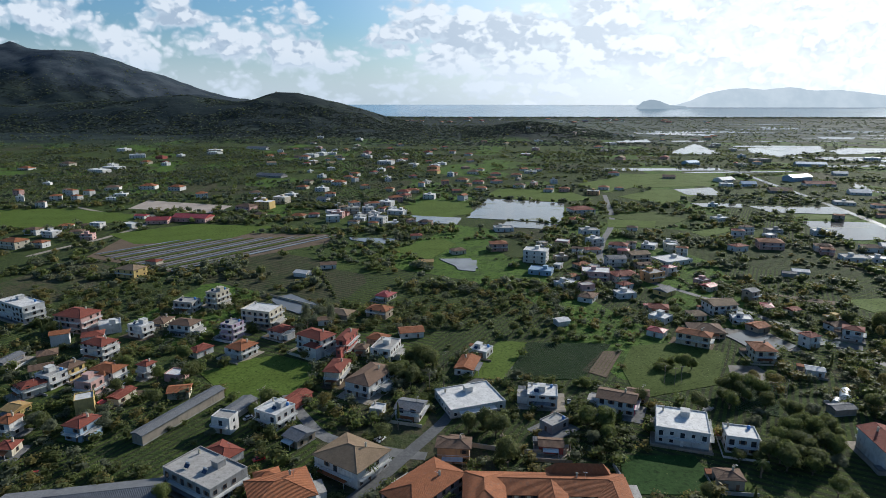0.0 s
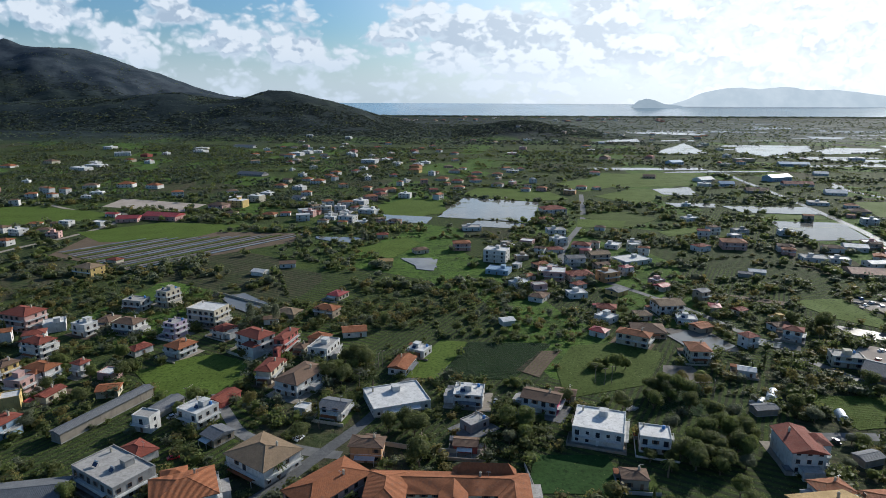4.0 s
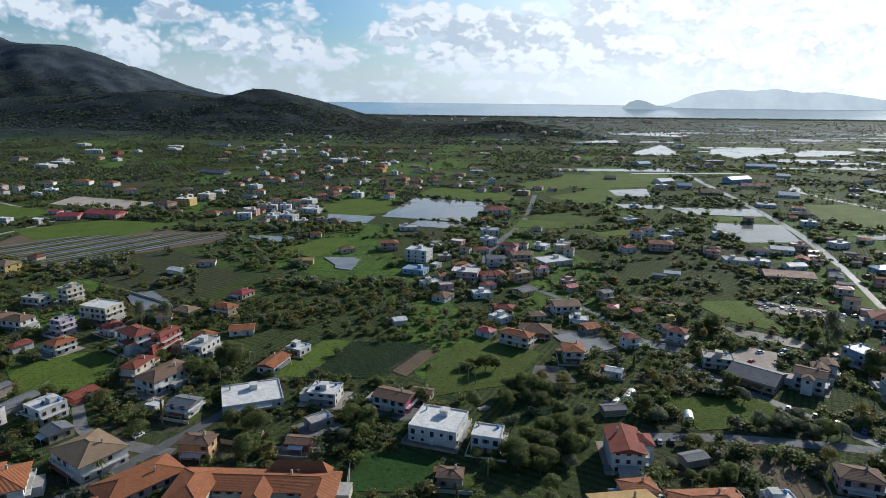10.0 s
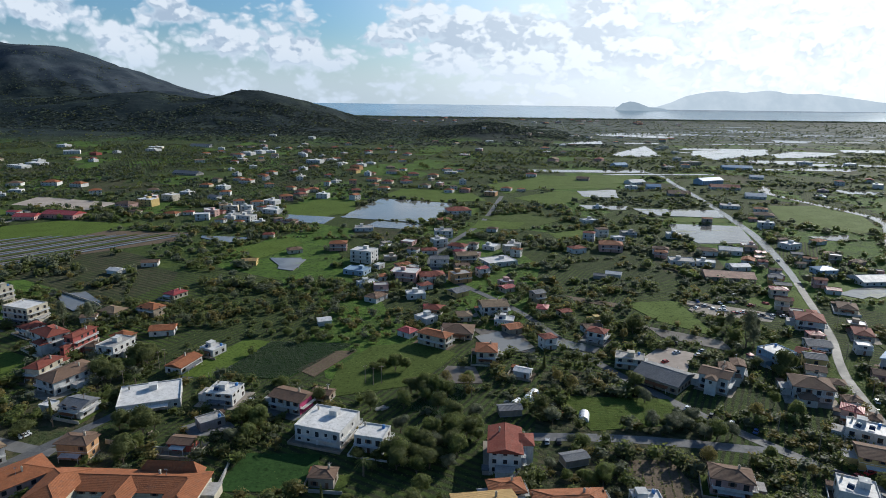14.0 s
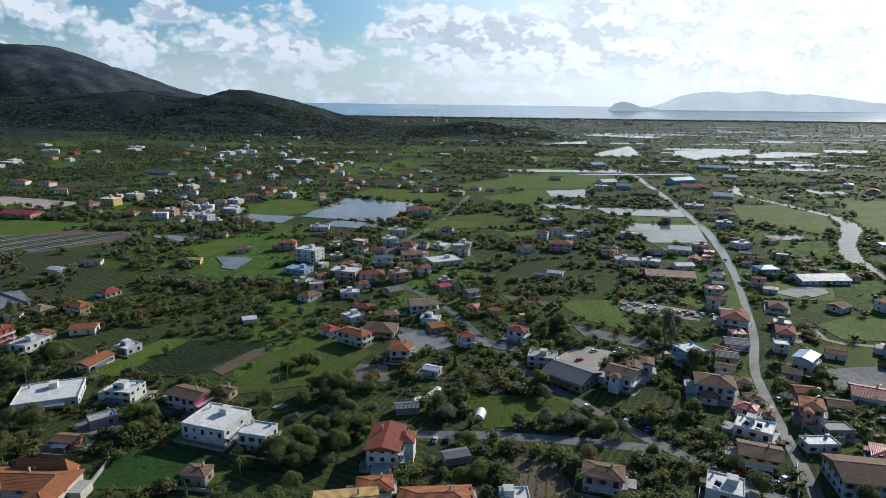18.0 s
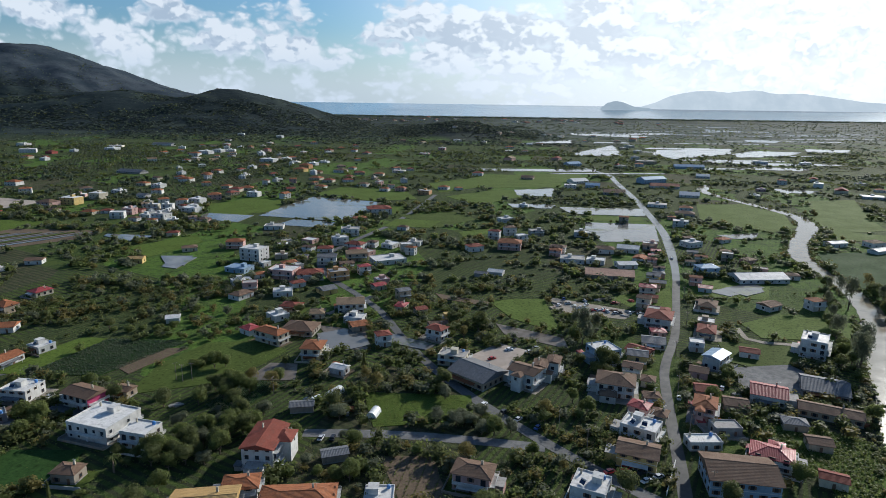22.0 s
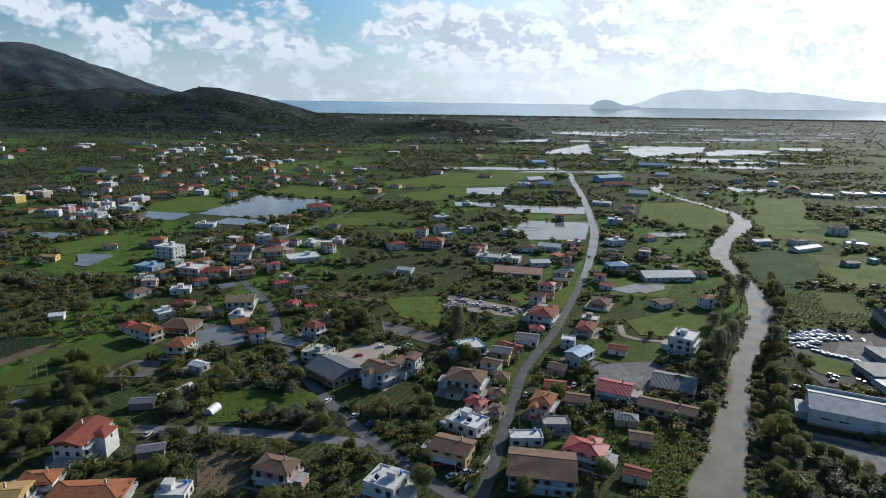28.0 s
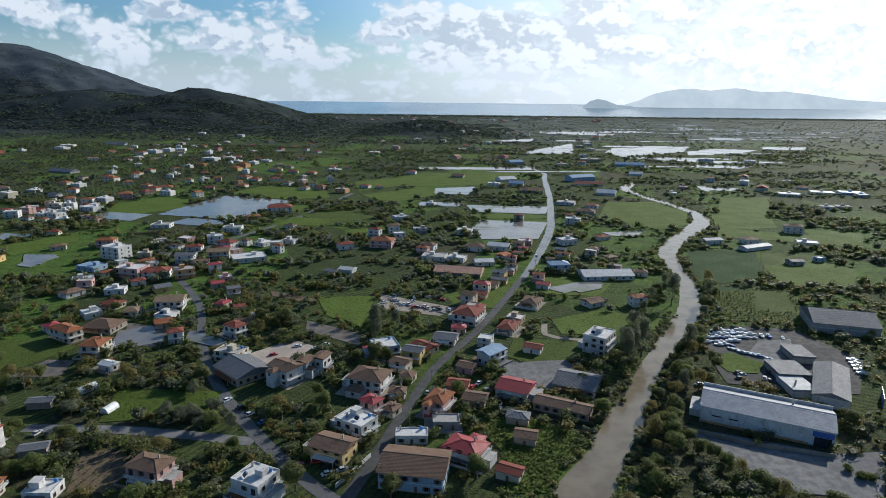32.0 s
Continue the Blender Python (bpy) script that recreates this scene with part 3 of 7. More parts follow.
def balcony_meshes(w, d):
    def make_slab():
        return Kit().box(-w / 2, -d, -0.14, w / 2, 0, 0.02).mesh("balcony", WALL["white"])

    def make_rail():
        k = Kit()
        for x0, y0, x1, y1 in ((-w / 2, -d, w / 2, -d + 0.05), (-w / 2, -d, -w / 2 + 0.05, 0), (w / 2 - 0.05, -d, w / 2, 0)):
            k.box(x0, y0, 0.92, x1, y1, 0.98)
            n = max(2, int(max(x1 - x0, y1 - y0) / 0.25))
            for i in range(n + 1):
                x, y = x0 + (x1 - x0 - 0.04) * i / n if x1 - x0 > 0.1 else x0, y0 + (y1 - y0 - 0.04) * i / n if y1 - y0 > 0.1 else y0
                k.box(x, y, 0.02, x + 0.035, y + 0.035, 0.92)
        return k.mesh("railing", FRAME["white"])
    w, d = round(w, 1), round(d, 1)
    return shared(("slab", w, d), make_slab), shared(("rail", w, d), make_rail)


def tank_mesh():
    def make():
        k = Kit()
        for x in (-0.9, 0.8):
            k.box(x, -0.5, 0, x + 0.06, -0.44, 0.35).box(x, 0.5, 0, x + 0.06, 0.56, 1.25)
        n = len(k.v)
        for j in range(2):
            k.v += [(-0.85 + 1.7 * j, 0.45 + 0.3 * math.cos(0.5236 * i), 1.45 + 0.3 * math.sin(0.5236 * i)) for i in range(12)]
        k.f += [(n + i, n + (i + 1) % 12, n + 12 + (i + 1) % 12, n + 12 + i) for i in range(12)] + [tuple(n + i for i in range(12)), tuple(n + 23 - i for i in range(12))]
        k.s += [0] * 14
        m = len(k.v)
        k.v += [(-0.95, -0.6, 0.3), (0.95, -0.6, 0.3), (0.95, 0.3, 1.25), (-0.95, 0.3, 1.25), (-0.95, -0.55, 0.22), (0.95, -0.55, 0.22), (0.95, 0.35, 1.17), (-0.95, 0.35, 1.17)]
        k.f += [tuple(m + i for i in q) for q in ((0, 1, 2, 3), (7, 6, 5, 4), (0, 4, 5, 1), (1, 5, 6, 2), (2, 6, 7, 3), (3, 7, 4, 0))]
        k.s += [1] * 6
        return k.mesh("solar_heater", [METAL, PANEL])
    return shared("tank", make)


def barrel_mesh():
    def make():
        k = Kit()
        k.tube(0, 0, 0, 0.2, 0.55, 0.6, 12).tube(0, 0, 0.2, 1.1, 0.6, 0.6, 12).tube(0, 0, 1.1, 1.3, 0.6, 0.3, 12)
        return k.mesh("water_tank", TANK_BLUE)
    return shared("barrel", make)


def antenna_mesh():
    def make():
        k = Kit().box(-0.03, -0.03, -0.5, 0.03, 0.03, 2.6).box(-0.6, -0.02, 2.3, 0.6, 0.02, 2.35)
        for i in range(5):
            k.box(-0.55 + i * 0.27, -0.35, 2.32, -0.52 + i * 0.27, 0.35, 2.35)
        return k.mesh("antenna", METAL)
    return shared("antenna", make)


def chimney_mesh():
    return shared("chim", lambda: Kit().box(-0.3, -0.25, -0.8, 0.3, 0.25, 1.1).box(-0.38, -0.33, 1.1, 0.38, 0.33, 1.2).box(-0.2, -0.15, 1.2, 0.2, 0.15, 1.45).mesh("chimney", WALL["cream"]))


def roof_mesh(w, d, h, kind, material, rise_, over):
    """A hipped, gabled or lean-to roof with eaves and thickness, ridge along x."""
    W, D, t = w / 2 + over, d / 2 + over, 0.18
    low, top = h - 0.02, h + rise_
    k = Kit()
    if kind == "hip":
        r = max(0.3, W - D) if W >= D else 0.0
        s = 0.0 if W >= D else D - W
        ra, rb = (-r, -s, top), (r, s, top)
        c = [(-W, -D, low), (W, -D, low), (W, D, low), (-W, D, low)]
        if W >= D:
            faces = [(c[0], c[1], rb, ra), (c[1], c[2], rb), (c[2], c[3], ra, rb), (c[3], c[0], ra)]
        else:
            faces = [(c[0], c[1], ra), (c[1], c[2], rb, ra), (c[2], c[3], rb), (c[3], c[0], ra, rb)]
        for q in faces:
            k.face(q)
        ridge = [(ra, rb)] + ([(c[0], ra), (c[3], ra), (c[1], rb), (c[2], rb)] if W >= D else [(c[0], ra), (c[1], ra), (c[2], rb), (c[3], rb)])
    elif kind == "gable":
        c = [(-W, -D, low), (W, -D, low), (W, D, low), (-W, D, low)]
        ra, rb = (-W, 0, top), (W, 0, top)
        for q in ((c[0], c[1], rb, ra), (c[2], c[3], ra, rb), (c[1], c[2], rb), (c[3], c[0], ra)):
            k.face(q)
        ridge = [(ra, rb)]
    else:
        c = [(-W, -D, low), (W, -D, low), (W, D, top), (-W, D, top)]
        k.face(c)
        k.face([(W, -D, low), (W, D, low), (W, D, top)]).face([(-W, D, low), (-W, -D, low), (-W, D, top)]).face([(W, D, low), (-W, D, low), (-W, D, top), (W, D, top)])
        c = [(-W, -D, low), (W, -D, low), (W, D, low), (-W, D, low)]
        ridge = []
    e = [(x, y, low - t) for x, y, _ in c]
    for i in range(4):
        k.face([c[i], e[i], e[(i + 1) % 4], c[(i + 1) % 4]])
    k.face(e[::-1])
    me = k.mesh("roof", material)
    caps = Kit()
    for a, b in ridge:
        a, b = Vector(a), Vector(b)
        u = (b - a)
        if u.length < 0.5:
            continue
        s = u.cross(Vector((0, 0, 1))).normalized() * 0.14
        z = Vector((0, 0, 0.09))
        caps.face([a - s, b - s, b + z, a + z]).face([a + z, b + z, b + s, a + s])
    return me, (caps.mesh("ridge_tiles", material) if caps.f else None)


FAR_LINE = 690.0
FAR_KIT = Kit()
FAR_MATS = list(WALL.values()) + list(TILE.values()) + [GLASS]


def far_house(x, y, rz, w, d, st, roof, wall, tile):
    """A house too far off to pick apart: joins the mesh of the far villages."""
    m = pose(x, y, float(rise(x, y)), 0, 0, rz)
    h = FLOOR * st + 0.25
    sw, stl = list(WALL).index(wall), len(WALL) + list(TILE).index(tile)
    k = Kit().box(-w / 2, -d / 2, -1.5, w / 2, d / 2, h, sw)
    if roof == "flat":
        k.box(-w / 2 + 0.3, -d / 2 + 0.3, h, w / 2 - 0.3, d / 2 - 0.3, h + 0.3, stl)
        k.box(-1.6, 0, h, 1.6, d / 3, h + 2.2, sw)
    else:
        r, o = (max(0.3, w / 2 - d / 2) if roof == "hip" else w / 2 + 0.4), 0.4
        t = h + 0.2 * d
        a = [(-w / 2 - o, -d / 2 - o, h), (w / 2 + o, -d / 2 - o, h), (w / 2 + o, d / 2 + o, h), (-w / 2 - o, d / 2 + o, h)]
        p, q = (-r, 0, t), (r, 0, t)
        k.face((a[0], a[1], q, p), stl).face((a[2], a[3], p, q), stl).face((a[1], a[2], q), stl).face((a[3], a[0], p), stl).face(a[::-1], stl)
    for fl in range(max(1, int(round(st)))):
        n = max(1, int(w / 4.5))
        for i in range(n):
            u = (i + 0.5) / n * w - w / 2
            k.box(u - 0.6, -d / 2 - 0.08, FLOOR * fl + 0.9, u + 0.6, -d / 2 - 0.02, FLOOR * fl + 2.3, len(FAR_MATS) - 1)
    n = len(FAR_KIT.v)
    FAR_KIT.v += [tuple(m @ Vector(v)) for v in k.v]
    FAR_KIT.f += [tuple(n + i for i in f) for f in k.f]
    FAR_KIT.s += k.s
    take([(x - w / 2 - 2, y - d / 2 - 2), (x + w / 2 + 2, y - d / 2 - 2), (x + w / 2 + 2, y + d / 2 + 2), (x - w / 2 - 2, y + d / 2 + 2)], 2)


def yard_and_annex(top, rnd, x, y, rz, w, d, st, wall, tile):
    """A low wing, an awning and the trodden yard that go with a house."""
    m = pose(x, y, 0, 0, 0, rz)

    def out(a, b):
        p = m @ Vector((a, b, 0))
        return p.x, p.y
    ml, mr, mf, mb = rnd.uniform(1, 4), rnd.uniform(1, 4), rnd.uniform(1.5, 5), rnd.uniform(1, 3)
    yard = [(-w / 2 - ml, -d / 2 - mf), (w / 2 + mr, -d / 2 - mf), (w / 2 + mr, d / 2 + mb), (-w / 2 - ml, d / 2 + mb)]
    if not any(at_cell(*out(a, b)) > 1 for a, b in yard):
        sheet("yard", [out(a, b) for a, b in yard], 0.02, (TRACK, PAVED, SOIL, GRASS)[rnd.randrange(4)], "trodden yard round a house", "yard", "structure", 1)
        if rnd.random() < 0.6:
            garden_wall([out(*yard[3]), out(*yard[0]), out(*yard[1])], rnd.uniform(0.7, 1.4), WALL[("grey", "cream", "stone", "white")[rnd.randrange(4)]], "low rendered garden wall round a yard")
        if rnd.random() < 0.9:
            a, b = -w / 2 - ml + 1.2, d / 2 + mb - 1.0
            p = out(a, b)
            k = Kit().box(-1.4, -1.1, -0.1, 1.4, 1.1, 1.9)
            sh = thing("garden_shed", p[0], p[1], 0, rz, "small sheet-roofed shed in a yard", "shed", "garden sheds")
            part("body", k.mesh("body", WALL[("grey", "stone", "tan")[rnd.randrange(3)]]), sh)
            me, _ = roof_mesh(2.8, 2.2, 1.9, "lean", TILE[("greymetal", "brown", "terracotta", "redmetal")[rnd.randrange(4)]], 0.4, 0.2)
            part("roof", me, sh)
    if st > 1.2 and rnd.random() < 0.75:
        sgn = 1 if rnd.random() < 0.5 else -1
        aw, ad, ah = min(w * 0.34, 4.2), min(d * 0.6, 7.0), FLOOR + 0.1
        x0 = sgn * (w / 2 + aw / 2)
        if at_cell(*out(sgn * (w / 2 + aw + 1.8), 0)) < 2:
            ax = part("annex", Kit().box(x0 - aw / 2, -ad / 2, -0.2, x0 + aw / 2, ad / 2, ah).mesh("annex", WALL[wall]), top)
            part("annex_roof", Kit().box(x0 - aw / 2 - 0.15, -ad / 2 - 0.15, ah, x0 + aw / 2 + 0.15, ad / 2 + 0.15, ah + 0.16).mesh("annex_roof", TILE["concrete"]), ax)
    if st > 1.4 and tile not in ("white", "concrete", "greymetal", "bluemetal") and rnd.random() < 0.6:
        # a wing across the front or the back under a roof of its own
        sgn, ww, wd, wh = rnd.choice((-1, 1)), w * rnd.uniform(0.36, 0.5), d * rnd.uniform(0.3, 0.45), FLOOR * st - rnd.choice((0.0, 0.4, FLOOR * 0.9))
        cx, cy = rnd.uniform(-0.25, 0.25) * w, sgn * (d / 2 + wd / 2)
        if at_cell(*out(cx, sgn * (d / 2 + wd + 1.6))) < 2 and wh > 2.4:
            wing = part("wing", Kit().box(-ww / 2, -wd / 2, -0.2, ww / 2, wd / 2, wh).mesh("wing", WALL[wall]), top, pose(cx, cy - sgn * 0.01, 0))
            me, _ = roof_mesh(ww, wd + 1.6, wh, "hip", TILE[tile], 0.2 * ww, 0.4)
            part("wing_roof", me, wing, pose(0, -sgn * 0.8, 0))
            if sgn < 0:
                part("window", pane_mesh(1.1, 1.3), wing, pose(0, -wd / 2 - 0.005, max(0.9, wh - 2.0)))
    if rnd.random() < 0.7:
        k = Kit().face([(-w * 0.35, -d / 2 - 2.2, 2.25), (w * 0.3, -d / 2 - 2.2, 2.25), (w * 0.3, -d / 2, 2.6), (-w * 0.35, -d / 2, 2.6)]).face([(-w * 0.35, -d / 2, 2.54), (w * 0.3, -d / 2, 2.54), (w * 0.3, -d / 2 - 2.2, 2.19), (-w * 0.35, -d / 2 - 2.2, 2.19)])
        aw = part("porch_roof", k.mesh("porch_roof", TILE[("terracotta", "greymetal", "white")[rnd.randrange(3)]]), top)
        for e in (-w * 0.34, w * 0.29):
            part("porch_post", Kit().box(e - 0.07, -d / 2 - 2.15, 0, e + 0.07, -d / 2 - 2.01, 2.2).mesh("porch_post", WALL["white"]), aw)


FLOOR = 3.0


def ring_flat(hx, hy, t, z0, z1, material):
    """A closed band round a rectangle, t thick to the outside."""
    v = [(sx * (hx + g), sy * (hy + g), z) for z in (z0, z1) for g in (0.0, t) for sx, sy in ((-1, -1), (1, -1), (1, 1), (-1, 1))]
    f = []
    for i in range(4):
        j = (i + 1) % 4
        f += [(4 + i, 4 + j, 12 + j, 12 + i), (8 + i, 12 + i, 12 + j, 8 + j), (j, i, 8 + i, 8 + j), (i, j, 4 + j, 4 + i)]
    return mesh_of("band", v, f, material)


def house(x, y, rz, w, d, st, roof, wall, tile, frame_="brown", near=True, bal=True, solar=False, plain=False, label=""):
    """A house of st storeys: walls, roof, windows with panes, doors, balconies, roof gear."""
    if y > FAR_LINE:
        return far_house(x, y, rz, w, d, st, roof, wall, tile)
    rnd = random.Random(int(x * 13 + y * 7))
    if roof == "gable" and d > 1.2 * w:
        w, d, rz = d, w, rz + 90
    c, s = math.cos(radians(rz)), math.sin(radians(rz))
    corners = [(x + c * a - s * b, y + s * a + c * b) for a, b in ((-w / 2, -d / 2), (w / 2, -d / 2), (w / 2, d / 2), (-w / 2, d / 2))]
    take(corners, 2, 1.6)
    h = FLOOR * st + 0.25
    storeys = max(1, int(round(st)))
    kinds = {"flat": "flat-roofed", "hip": "hip-roofed", "gable": "gable-roofed", "lean": "lean-to"}[roof]
    tone = {"terracotta": "orange clay tiles", "brown": "weathered brown tiles", "darkred": "dark red tiles", "redmetal": "red sheeting", "greymetal": "grey sheeting", "ochre": "ochre tiles",
            "tan": "faded tan tiles", "salmon": "salmon-coloured sheeting", "white": "a white roof terrace", "concrete": "a bare concrete roof", "palemetal": "pale grey sheeting", "bluemetal": "pale blue sheeting"}[tile]
    count = "low" if st < 1.2 else {1: "one-storey", 2: "two-storey", 3: "three-storey", 4: "four-storey"}.get(storeys, "tall")
    top = thing("house", x, y, 0, rz, label or f"{kinds} {count} house with {wall} walls and {tone}", "house", "houses of the village")
    part("body", Kit().box(-w / 2, -d / 2, -0.3, w / 2, d / 2, h).mesh("body", WALL[wall]), top)
    if near:
        part("plinth", ring_flat(w / 2, d / 2, 0.06, -0.2, 0.4, WALL["grey"]), top)
    if roof == "flat":
        part("parapet", ring_flat(w / 2 - 0.18, d / 2 - 0.18, 0.26, h - 0.12, h + 0.45, WALL[wall]), top)
    if st > 1.6 and near:
        part("string_course", ring_flat(w / 2, d / 2, 0.06, FLOOR + 0.05, FLOOR + 0.25, WALL["white"]), top)
    if roof == "flat":
        part("roof", Kit().box(-w / 2 + 0.24, -d / 2 + 0.24, h, w / 2 - 0.24, d / 2 - 0.24, h + 0.06).mesh("roof", TILE[tile]), top)
        if w > 8 and d > 7 and rnd.random() < 0.75:
            a, b = rnd.uniform(-0.2, 0.2) * w, rnd.uniform(0.0, 0.22) * d
            part("stair_head", Kit().box(a - 1.5, b - 1.6, h, a + 1.5, b + 1.6, h + 2.2).box(a - 1.7, b - 1.8, h + 2.2, a + 1.7, b + 1.8, h + 2.36).mesh("stair_head", WALL[wall]), top)
        if near:
            part("chimney", chimney_mesh(), top, pose(-w * 0.36, d * 0.3, h + 0.3))
            if rnd.random() < 0.6:
                part("water_tank", barrel_mesh(), top, pose(w * 0.3, d * 0.32, h + 0.06))
    else:
        me, caps = roof_mesh(w, d, h, roof, TILE[tile], 0.17 * min(w, d) if roof == "hip" else (0.15 * d if roof == "gable" else 0.9), 0.7 if near and st > 1.4 and not plain else 0.45)
        r = part("roof", me, top)
        if caps:
            part("ridge_tiles", caps, r)
        if near and st > 0.9 and tile not in ("greymetal", "bluemetal", "salmon") and rnd.random() < 0.8:
            part("chimney", chimney_mesh(), top, pose(w * 0.2, d * 0.18, h + 0.13 * min(w, d)))
    if near and roof == "flat" and st > 0.95 and rnd.random() < 0.5:
        part("solar_heater", tank_mesh(), top, pose(-w * 0.2, -d * 0.22, h + 0.06, 0, 0, rnd.uniform(-40, 40)))
    if near and st > 0.95 and not plain and rnd.random() < 0.6:
        part("antenna", antenna_mesh(), top, pose(w * 0.25, d * 0.1, h + (0.06 if roof == "flat" else 0.1 * min(w, d))))
    if solar:
        part("solar_heater", tank_mesh(), top, pose(w * 0.12, -d * 0.15, h + 0.06))
    # openings, facade by facade
    if near and st > 0.95 and not plain:
        yard_and_annex(top, rnd, x, y, rz, w, d, st, wall, tile)
    if st < 0.95 or plain:
        return top
    for side, length, off, ang in ((0, w, d / 2, 0), (1, d, w / 2, 90), (3, d, w / 2, -90)):
        if not near and side and y > 640:
            continue
        n = max(1, int(length / (3.5 if near else 5.0)))
        for fl in range(storeys):
            for i in range(n):
                u = (i + 0.5) / n * length - length / 2
                tall = side == 0 and fl > 0 and bal and (i % 2 == 0)
                m = Matrix.Rotation(radians(ang), 4, "Z") @ pose(u, -off - 0.005, 0)
                if fl == 0 and side == 0 and i == n // 2:
                    part("door", door_mesh(frame_), top, m @ pose(0, -0.045, 0.1))
                    continue
                if near and rnd.random() < 0.12:
                    continue
                ww, wh, z0 = (1.5, 2.1, 0.05) if tall else (1.2, 1.3, 0.8)
                m = m @ pose(0, 0, FLOOR * fl + 0.2 + z0)
                if not near:
                    part("window", pane_mesh(ww, wh), top, m)
                    continue
                win = part("window", window_mesh(ww, wh, frame_), top, m)
                part("pane", pane_mesh(ww, wh), win)
                if side == 0 and frame_ != "white" and not tall:
                    for e in (-0.78, 0.78):
                        part("shutter", shutter_mesh(ww, wh, frame_), win, pose(e * ww, 0, 0))
        if side in ((0, 1) if near else (0,)) and bal and storeys > 1:
            for fl in range(1, storeys):
                bw = min(length * 0.94, 16.0)
                slab, rail = balcony_meshes(bw, 1.6)
                b = part("balcony", slab, top, Matrix.Rotation(radians(ang), 4, "Z") @ pose(0, -off, FLOOR * fl + 0.2))
                part("railing", rail, b)
    return top


# ---- plants ----
def cube_ball(n, r):
    """A lumpy ball of quads, n to a side of each of its six faces."""
    t = np.linspace(-1, 1, n + 1)
    out = []
    for ax in range(3):
        for sg in (-1, 1):
            for i in range(n):
                for j in range(n):
                    c = []
                    for a, b in ((t[i], t[j]), (t[i + 1], t[j]), (t[i + 1], t[j + 1]), (t[i], t[j + 1])):
                        p = np.zeros(3)
                        p[ax], p[(ax + 1) % 3], p[(ax + 2) % 3] = sg, a * sg, b
                        p = p / np.linalg.norm(p)
                        c.append(p * (1 + 0.16 * noise.noise(tuple(p * 2.2 + r))))
                    out.append(c)
    return np.array(out)


def clump_cloud(seed, n, rx, rz, size, lobes, low=0.0, core=0, body=0.66):
    """A crown: small leaf clumps on the skins of overlapping round lobes, with dense lobes inside."""
    r = np.random.RandomState(seed)
    ang = r.uniform(0, 6.283, lobes)
    out_ = np.sqrt(r.rand(lobes)) * 0.55
    cs = np.column_stack([np.cos(ang) * out_ * rx, np.sin(ang) * out_ * rx, r.uniform(-0.40, 0.45, lobes) * rz])
    cs[0] = 0
    rad = r.uniform(0.36, 0.58, lobes)
    rad[0] = 0.68
    which = r.choice(lobes, n, p=rad ** 2 / (rad ** 2).sum())
    d = r.normal(size=(n, 3))
    d /= np.linalg.norm(d, axis=1, keepdims=True)
    d[:, 2] = np.where(d[:, 2] < -0.45, -d[:, 2], d[:, 2])
    depth = 1.04 - 0.22 * r.rand(n) ** 1.5
    p = cs[which] + d * (rad[which] * depth)[:, None] * np.array([rx, rx, rz])
    keep = p[:, 2] > low - rz
    p, d = p[keep], d[keep]
    n = len(p)
    tip = d + r.normal(size=(n, 3)) * 0.32
    a = np.cross(tip, r.normal(size=(n, 3)))
    a /= np.maximum(np.linalg.norm(a, axis=1, keepdims=True), 1e-6)
    b = np.cross(tip, a)
    b /= np.maximum(np.linalg.norm(b, axis=1, keepdims=True), 1e-6)
    s = size * r.uniform(0.55, 1.35, (n, 1))
    k = r.uniform(0.5, 1.0, (n, 4, 1))
    quad = np.stack([p - a * s * k[:, 0] - b * s * 0.4, p + a * s * 0.4 - b * s * k[:, 1], p + a * s * k[:, 2] + b * s * 0.4 + d * s * 0.25, p - a * s * 0.4 + b * s * k[:, 3]], 1)
    if core:
        balls = [cube_ball(core, seed + i) * (rad[i] * body) * np.array([rx, rx, rz]) + cs[i] for i in range(lobes if core == 2 else min(lobes, 3))]
        quad = np.concatenate([quad] + balls)
    return quad


def quads_mesh(name, quads, materials, slots=None):
    q = np.asarray(quads, dtype=np.float32).reshape(-1, 3)
    me = bpy.data.meshes.new(name)
    n = len(q) // 4
    me.vertices.add(len(q))
    me.vertices.foreach_set("co", q.ravel())
    me.loops.add(len(q))
    me.loops.foreach_set("vertex_index", np.arange(len(q), dtype=np.int32))
    me.polygons.add(n)
    me.polygons.foreach_set("loop_start", np.arange(0, 4 * n, 4, dtype=np.int32))
    for m in materials:
        me.materials.append(m)
    if slots is not None:
        me.polygons.foreach_set("material_index", np.asarray(slots, dtype=np.int32))
    me.update(calc_edges=True)
    return me


def trunk_mesh(seed, h, r, spread):
    rnd = random.Random(seed)
    k = Kit()
    k.tube(0, 0, -0.2, h * 0.55, r, r * 0.7, 7, dx=0.15 * h * rnd.uniform(-0.4, 0.4), dy=0.15 * h * rnd.uniform(-0.4, 0.4))
    for i in range(5):
        a = 6.2832 * (i + rnd.random() * 0.6) / 5
        k.tube(0.02 * i, 0, h * 0.42, h * rnd.uniform(0.85, 1.25), r * 0.5, r * 0.15, 5, dx=spread * math.cos(a), dy=spread * math.sin(a))
    return k.mesh("trunk", BARK)


